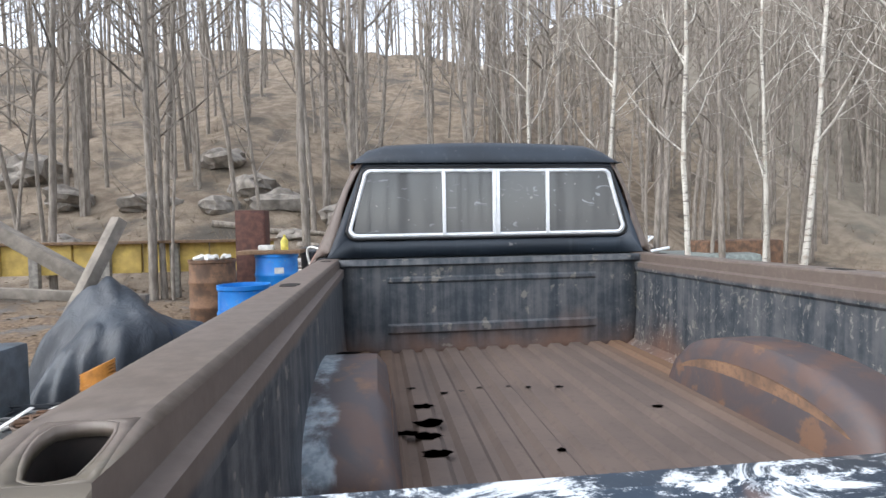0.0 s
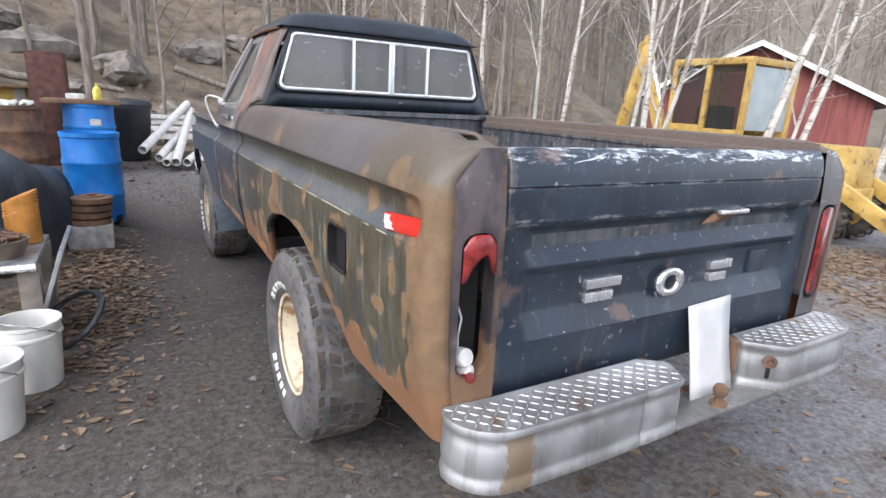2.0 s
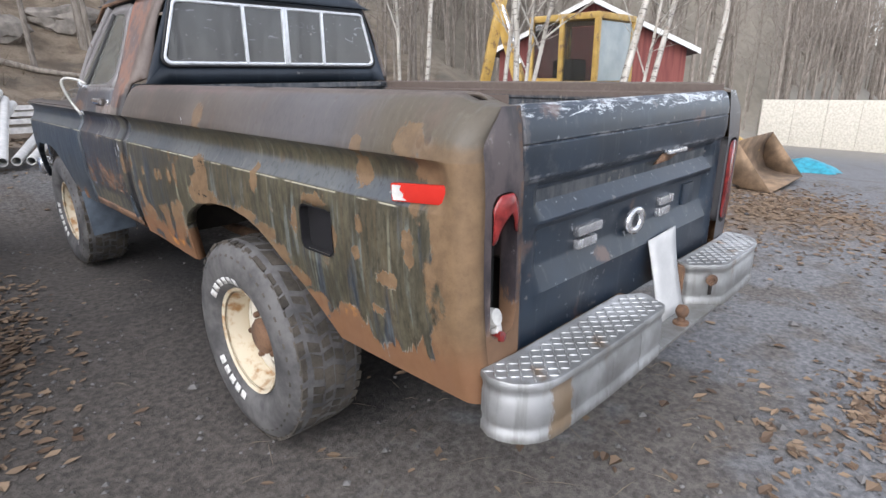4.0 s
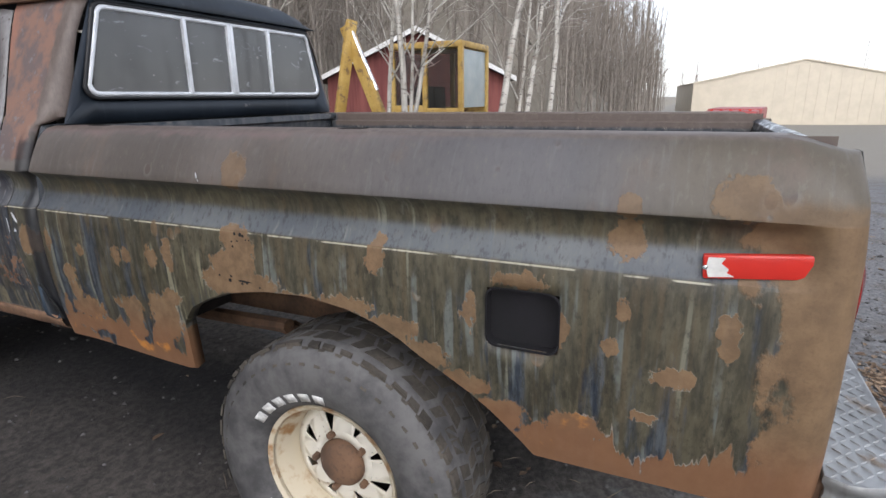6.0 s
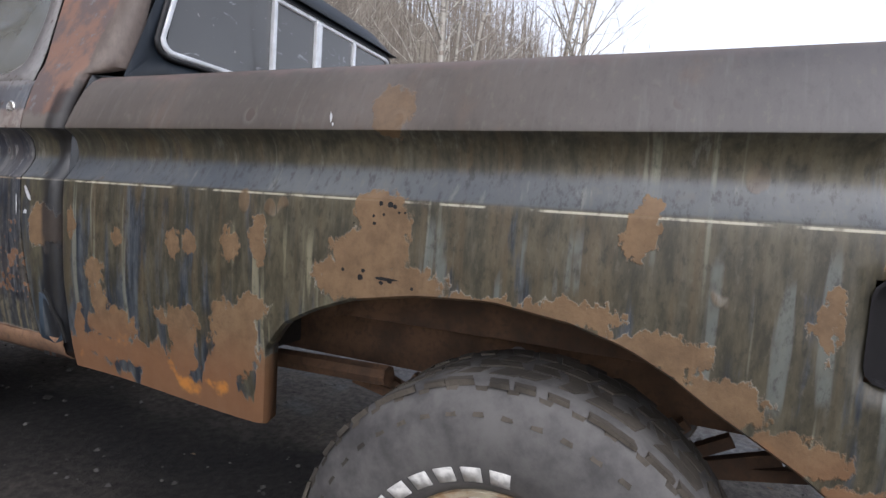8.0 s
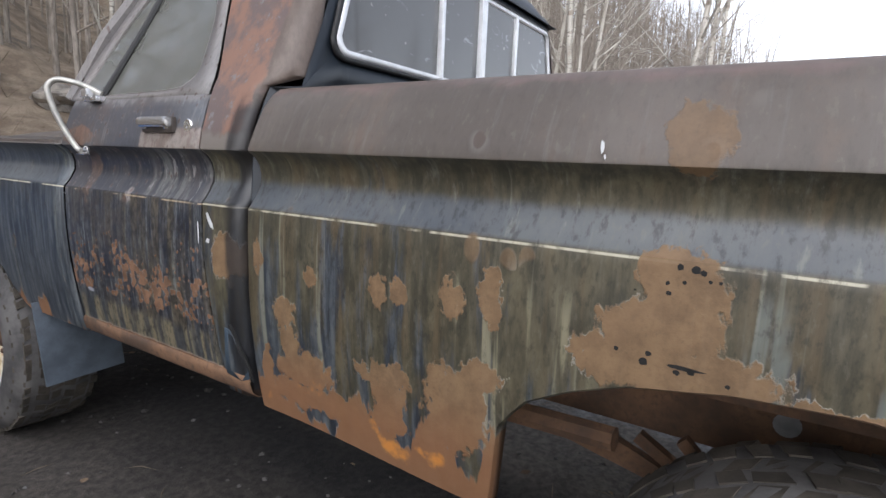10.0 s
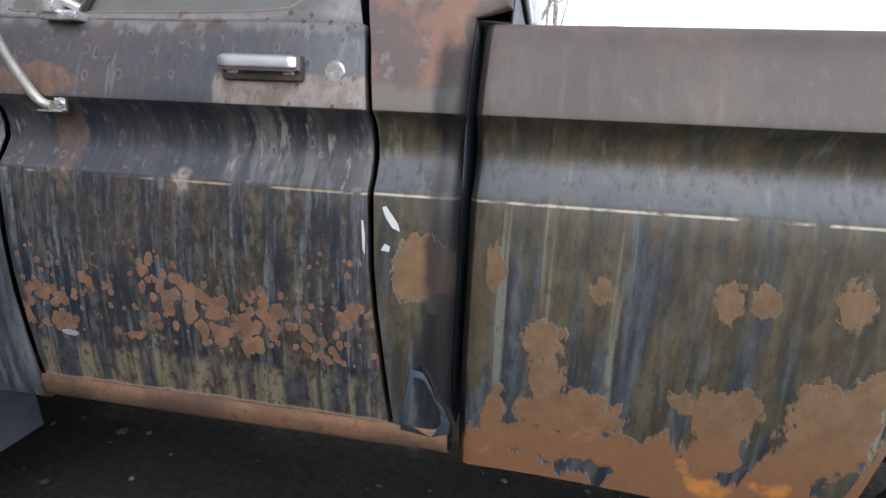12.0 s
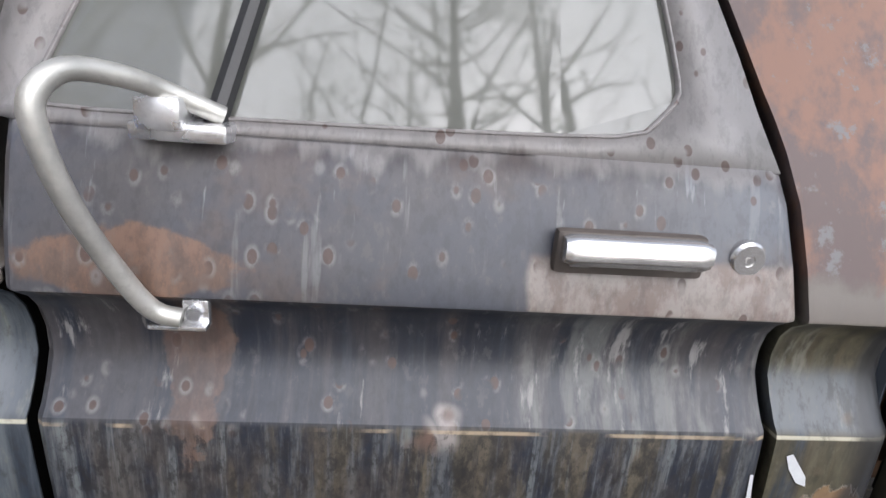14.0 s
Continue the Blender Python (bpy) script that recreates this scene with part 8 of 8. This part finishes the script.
# tarpaulin heap
k = Kit("dark_blue_tarpaulin", 0.5)
a, b = k.noise(3, detail=6), k.noise(9, (1, 1, 0.5), detail=3, dist=0.4)
c = k.mix(k.step(a, 0.35, 0.7), (0.014, 0.019, 0.027), (0.040, 0.050, 0.062))
k.colour(k.mix(k.mul(k.step(k.noise(40, detail=4, rough=0.7), 0.58, 0.70), 0.3), c, (0.10, 0.11, 0.115))).bump(b, 0.5, 0.03)
bm = bmesh.new()
rows = []
for i in range(37):
    f = i / 36
    row = []
    for j in range(121):
        a = 2 * math.pi * j / 120
        rr = math.sin(f * math.pi / 2) ** 0.85
        pleat = 0.5 + 0.5 * math.sin(a * 9 + 1.7 * math.sin(a * 2 + 0.5) + 0.8 * f)
        fold = 1 + (0.17 * pleat ** 1.6 + 0.05 * math.sin(a * 21 + 2.2 * math.sin(a * 3))) * f ** 1.4 + 0.34 * noise.noise((math.cos(a) * 1.3, math.sin(a) * 1.3, 1.0 + f))
        x, y = -2.70 + 0.58 * rr * fold * math.cos(a), 4.42 + 0.64 * rr * fold * math.sin(a)
        top = 0.86 + 0.34 * noise.noise((x * 1.9, y * 1.9, 5)) + 0.05 * abs(noise.noise((x * 5 + y * 3, y * 2, 2)))
        ridge = 0.06 * (0.35 - abs(noise.noise((x * 2.6 + 1.3 * y, y * 2.2, 7)))) * math.sin(f * math.pi)
        zz = ground_z(x, y) + top * (math.cos(f * math.pi / 2) ** 0.6) + ridge
        row.append((x, y, max(ground_z(x, y) + 0.004 + 0.03 * pleat * f, zz)))
    rows.append(row)
sheet(bm, rows)
bmesh.ops.recalc_face_normals(bm, faces=bm.faces)
tagged(part("tarpaulin", bm, k.mat, None, "", 75), "dark blue tarpaulin draped in folds over a heap", "tarpaulin")
# bench of sheet metal
bench = thing("work_bench", "metal-topped work bench cluttered with scrap", "bench")
SHEETMETAL = plain("dull_galvanised_sheet", (0.36, 0.37, 0.37), 0.42, 0.6, vary=0.3)
TZ = 0.51
bm = bmesh.new()
box(bm, -3.7, -2.10, 2.48, 3.22, TZ - 0.03, TZ, 0.006)
part("top", bm, SHEETMETAL, bench, "dull galvanised sheet top")
bm = bmesh.new()
tube(bm, [(-3.7, 2.47, TZ - 0.015), (-2.095, 2.47, TZ - 0.015)], 0.022, 10)
part("rolled_edge", bm, CHROME, bench, "bright rolled front edge")
for x, y in ((-2.14, 2.56), (-2.14, 3.14), (-3.5, 2.56), (-3.5, 3.14)):
    bm = bmesh.new()
    box(bm, x - 0.05, x + 0.05, y - 0.05, y + 0.05, ground_z(x, y) - 0.02, TZ - 0.03, 0.006)
    part("leg", bm, GREY_WOOD, bench)
bm = bmesh.new()
box(bm, -0.35, 0.35, -0.012, 0.012, -0.30, 0.30, 0.004, Matrix.Translation((-2.07, 2.85, 0.28)) @ Matrix.Rotation(radians(90), 4, 'Z') @ Matrix.Rotation(radians(18), 4, 'X'))
part("leaning_panel", bm, SHEETMETAL, bench, "sheet panel leaning on the bench end")
# things on the bench
bm = bmesh.new()
prof = []
for i in range(15):
    prof += [(0.088, i * 0.02), (0.094, i * 0.02 + 0.01)]
lathe(bm, prof, 28, Matrix.Translation((-2.20, 3.02, TZ)) @ Matrix.Diagonal((1, 0.8, 1, 1)))
for v in bm.verts:
    if v.co.z > TZ + 0.2:
        v.co.z += 0.45 * (v.co.x + 2.20)
tagged(part("plastic_canister", bm, plain("orange_brown_plastic", (0.46, 0.19, 0.03), 0.5, vary=0.3), None, "", 60, 0.004), "ribbed orange plastic canister with a torn top", "canister")
bm = bmesh.new()
lathe(bm, [(0.0, 0.01), (0.13, 0.0), (0.16, 0.09), (0.165, 0.10), (0.155, 0.10), (0.125, 0.02), (0.0, 0.02)], 28, Matrix.Translation((-2.30, 2.72, TZ)))
tagged(part("metal_pan", bm, plain("brown_dirty_pan", (0.16, 0.12, 0.09), 0.7)), "shallow dirty metal pan full of scrap", "pan")
bm = bmesh.new()
for i in range(26):
    a, q = tr.uniform(0, 6.28), tr.uniform(0, 6.28)
    p = Vector((-2.30 + 0.09 * math.cos(q), 2.72 + 0.09 * math.sin(q), TZ + 0.09 + tr.uniform(0, 0.03)))
    d = Vector((math.cos(a), math.sin(a), tr.uniform(-0.2, 0.3))) * 0.06
    tube(bm, [p - d, p + d], 0.008, 5)
tagged(part("scrap_iron", bm, RUST), "rusty scrap iron heaped in the pan", "scrap", kind="stuff")
bm = bmesh.new()
box(bm, -3.35, -2.66, 2.8, 3.2, TZ + 0.002, TZ + 0.42, 0.03)
tagged(part("tool_box", bm, plain("dull_grey_blue_enamel", (0.10, 0.12, 0.14), 0.5)), "dull grey-blue steel box on the bench", "box")
bm = bmesh.new()
lathe(bm, [(0.0, 0.0), (0.075, 0.0), (0.075, 0.02), (0.07, 0.03), (0.07, 0.2), (0.075, 0.21), (0.0, 0.21)], 20, Matrix.Translation((-2.9, 3.0, TZ + 0.422)))
tagged(part("tin_can", bm, SHEETMETAL), "plain metal tin standing on the grey box", "can")
for i, (a, b) in enumerate((((-2.66, 2.52, 0.02), (-2.36, 2.95, 0.10)), ((-2.80, 2.58, 0.02), (-2.50, 2.80, 0.05)), ((-2.58, 2.50, 0.02), (-2.46, 2.86, 0.12)))):
    a, b = Vector(a) + Vector((0, 0, TZ)), Vector(b) + Vector((0, 0, TZ))
    d = b - a
    bm = bmesh.new()
    box(bm, -0.015, 0.015, -d.length / 2, d.length / 2, -0.003, 0.003, 0.001, Matrix.Translation((a + b) / 2) @ d.to_track_quat('Y', 'Z').to_matrix().to_4x4())
    tagged(part("metal_strip", bm, WHITE_PAINT), "thin white metal strip lying on the bench", "strip", "white strips")
for i in range(4):
    bm = bmesh.new()
    pts = [(-2.5 + (0.16 + 0.02 * i) * math.cos(q * 0.45 + i) + 0.02 * math.sin(q), 2.92 + (0.11 + 0.01 * i) * math.sin(q * 0.45 + i), TZ + 0.02 + 0.02 * i + 0.012 * math.sin(q * 1.3 + i)) for q in range(16)]
    tube(bm, pts, 0.010, 6)
    tagged(part("cable", bm, DARK_PLASTIC), "black cable coiled loosely on the bench", "cable", "coiled cables")
bm = bmesh.new()
tube(bm, [(-2.75, 3.0, TZ + 0.01), (-2.7, 2.98, TZ + 0.2), (-2.74, 2.95, TZ + 0.30), (-2.80, 2.95, TZ + 0.31), (-2.82, 2.96, TZ + 0.27)], 0.008, 6)
tagged(part("bent_rod", bm, WHITE_PAINT), "bent pale metal rod standing in the scrap", "rod")
# buckets
PAIL = plain("white_pail_plastic", (0.66, 0.65, 0.61), 0.45, vary=0.12, scale=5)


def pail(x, y, tilt):
    m = Matrix.Translation((x, y, ground_z(x, y) - 0.004)) @ Matrix.Rotation(tilt, 4, 'Y')
    t = thing("plastic_pail", "white plastic pail standing on the dirt", "bucket", "white pails")
    bm = bmesh.new()
    lathe(bm, [(0.0, 0.008), (0.128, 0.0), (0.131, 0.01), (0.147, 0.28), (0.155, 0.285), (0.155, 0.30), (0.148, 0.305), (0.150, 0.345), (0.156, 0.35), (0.156, 0.365), (0.144, 0.365), (0.140, 0.30), (0.124, 0.03), (0.0, 0.03)], 36, m)
    part("shell", bm, PAIL, t)
    bm = bmesh.new()
    lathe(bm, [(0.0, 0.25), (0.135, 0.25)], 24, m)
    part("contents", bm, plain("muddy_water", (0.22, 0.20, 0.17), 0.2) if "muddy_water" not in bpy.data.materials else bpy.data.materials["muddy_water"], t)
    bm = bmesh.new()
    tube(bm, [m @ Vector((0.156 * math.cos(a), 0.156 * math.sin(a), 0.30 - 0.10 * math.sin((a + 0.5) / 3.14 * math.pi))) for a in [-0.5 - 2.9 * q / 12 for q in range(13)]], 0.0035, 6)
    part("bail_handle", bm, CHROME, t)


pail(-2.14, 2.25, 0.0)
pail(-2.27, 1.86, 0.02)
bm = bmesh.new()
tube(bm, [(-1.98 + (0.16 + 0.01 * (q % 3)) * math.cos(q * 0.5), 2.56 + 0.15 * math.sin(q * 0.5), 0.03 + 0.10 + 0.13 * math.sin(q * 0.5 + 0.8)) for q in range(40)], 0.014, 8)
tagged(part("hose_coil", bm, DARK_PLASTIC), "black hose coil leaning against the bench", "hose")
# rusty discs and block by the tarpaulin
dz = ground_z(-1.93, 4.5)
bm = bmesh.new()
box(bm, -2.10, -1.76, 4.33, 4.68, dz - 0.02, dz + 0.18, 0.012)
tagged(part("concrete_block", bm, bpy.data.materials["grey_concrete"]), "grey concrete block on the leaf-strewn bank", "block")
for i in range(4):
    bm = bmesh.new()
    lathe(bm, [(0.05, 0), (0.16, 0), (0.16, 0.045), (0.10, 0.05), (0.10, 0.06), (0.05, 0.06)], 28, Matrix.Translation((-1.93 + 0.01 * i, 4.5, dz + 0.182 + 0.062 * i)), close=True)
    tagged(part("brake_disc", bm, RUST), "rusty brake disc in a short stack", "disc", "stacked discs")
# ---- beyond the bed, on the far side ----
car = thing("derelict_car", "derelict grey car with a bare windscreen frame", "car")
GREYCAR = plain("chalky_grey_green_paint", (0.20, 0.225, 0.21), 0.6, vary=0.3)
CM = Matrix.Translation((5.6, 11.4, 0.10)) @ Matrix.Rotation(radians(75), 4, 'Z')
bm = bmesh.new()
box(bm, -0.85, 0.85, -2.0, 2.0, 0.3, 0.82, 0.12, CM)
part("body", bm, GREYCAR, car)
bm = bmesh.new()
for a, b in (((-0.7, 0.6, 0.80), (-0.6, 0.15, 1.18)), ((0.7, 0.6, 0.80), (0.6, 0.15, 1.18)), ((-0.6, 0.15, 1.18), (0.6, 0.15, 1.18)), ((-0.7, 0.6, 0.80), (0.7, 0.6, 0.80)), ((-0.7, 0.6, 0.80), (-0.6, -0.2, 0.95))):
    tube(bm, [CM @ Vector(a), CM @ Vector(b)], 0.03, 8)
part("windscreen_frame", bm, TRIM, car, "pale metal windscreen frame")
bm = bmesh.new()
bm.faces.new([bm.verts.new(CM @ Vector(p)) for p in ((-0.68, 0.6, 0.81), (0.68, 0.6, 0.81), (0.58, 0.15, 1.17), (-0.58, 0.15, 1.17))])
part("windscreen", bm, CLOUDY, car, thick=0.005)
for x in (-0.75, 0.75):
    for y in (-1.3, 1.3):
        bm = bmesh.new()
        lathe(bm, [(0.0, 0.08), (0.3, 0.09), (0.31, -0.09), (0.0, -0.1)], 24, CM @ Matrix.Translation((x, y, 0.3)) @ Matrix.Rotation(radians(90), 4, 'Y'))
        part("wheel", bm, BLACK, car)
tank = thing("rusty_tank", "long brown rusted steel tank on skids", "tank")
bm = bmesh.new()
box(bm, 6.4, 8.2, 10.6, 11.4, 0.35, 1.18, 0.08)
part("shell", bm, RUST, tank)
for x in (6.6, 8.0):
    bm = bmesh.new()
    box(bm, x - 0.08, x + 0.08, 10.5, 11.5, 0.0, 0.349, 0.01)
    part("skid", bm, GREY_WOOD, tank)
bm = bmesh.new()
rows = []
for i in range(11):
    row = []
    for j in range(25):
        a, f = 2 * math.pi * j / 24, i / 10
        rr = 0.5 * f * (1 + 0.2 * math.sin(a * 5))
        x, y = 9.6 + rr * math.cos(a), 1.4 + rr * math.sin(a)
        row.append((x, y, ground_z(x, y) + 0.006 + 0.22 * (1 - f * f) + 0.05 * noise.noise((x * 4, y * 4, 2)) * (1 - f)))
    rows.append(row)
sheet(bm, rows)
bmesh.ops.recalc_face_normals(bm, faces=bm.faces)
tagged(part("crumpled_sheet", bm, plain("turquoise_tarp", (0.03, 0.26, 0.34), 0.5), None, "", 60), "crumpled turquoise plastic sheet on the ground", "sheet")
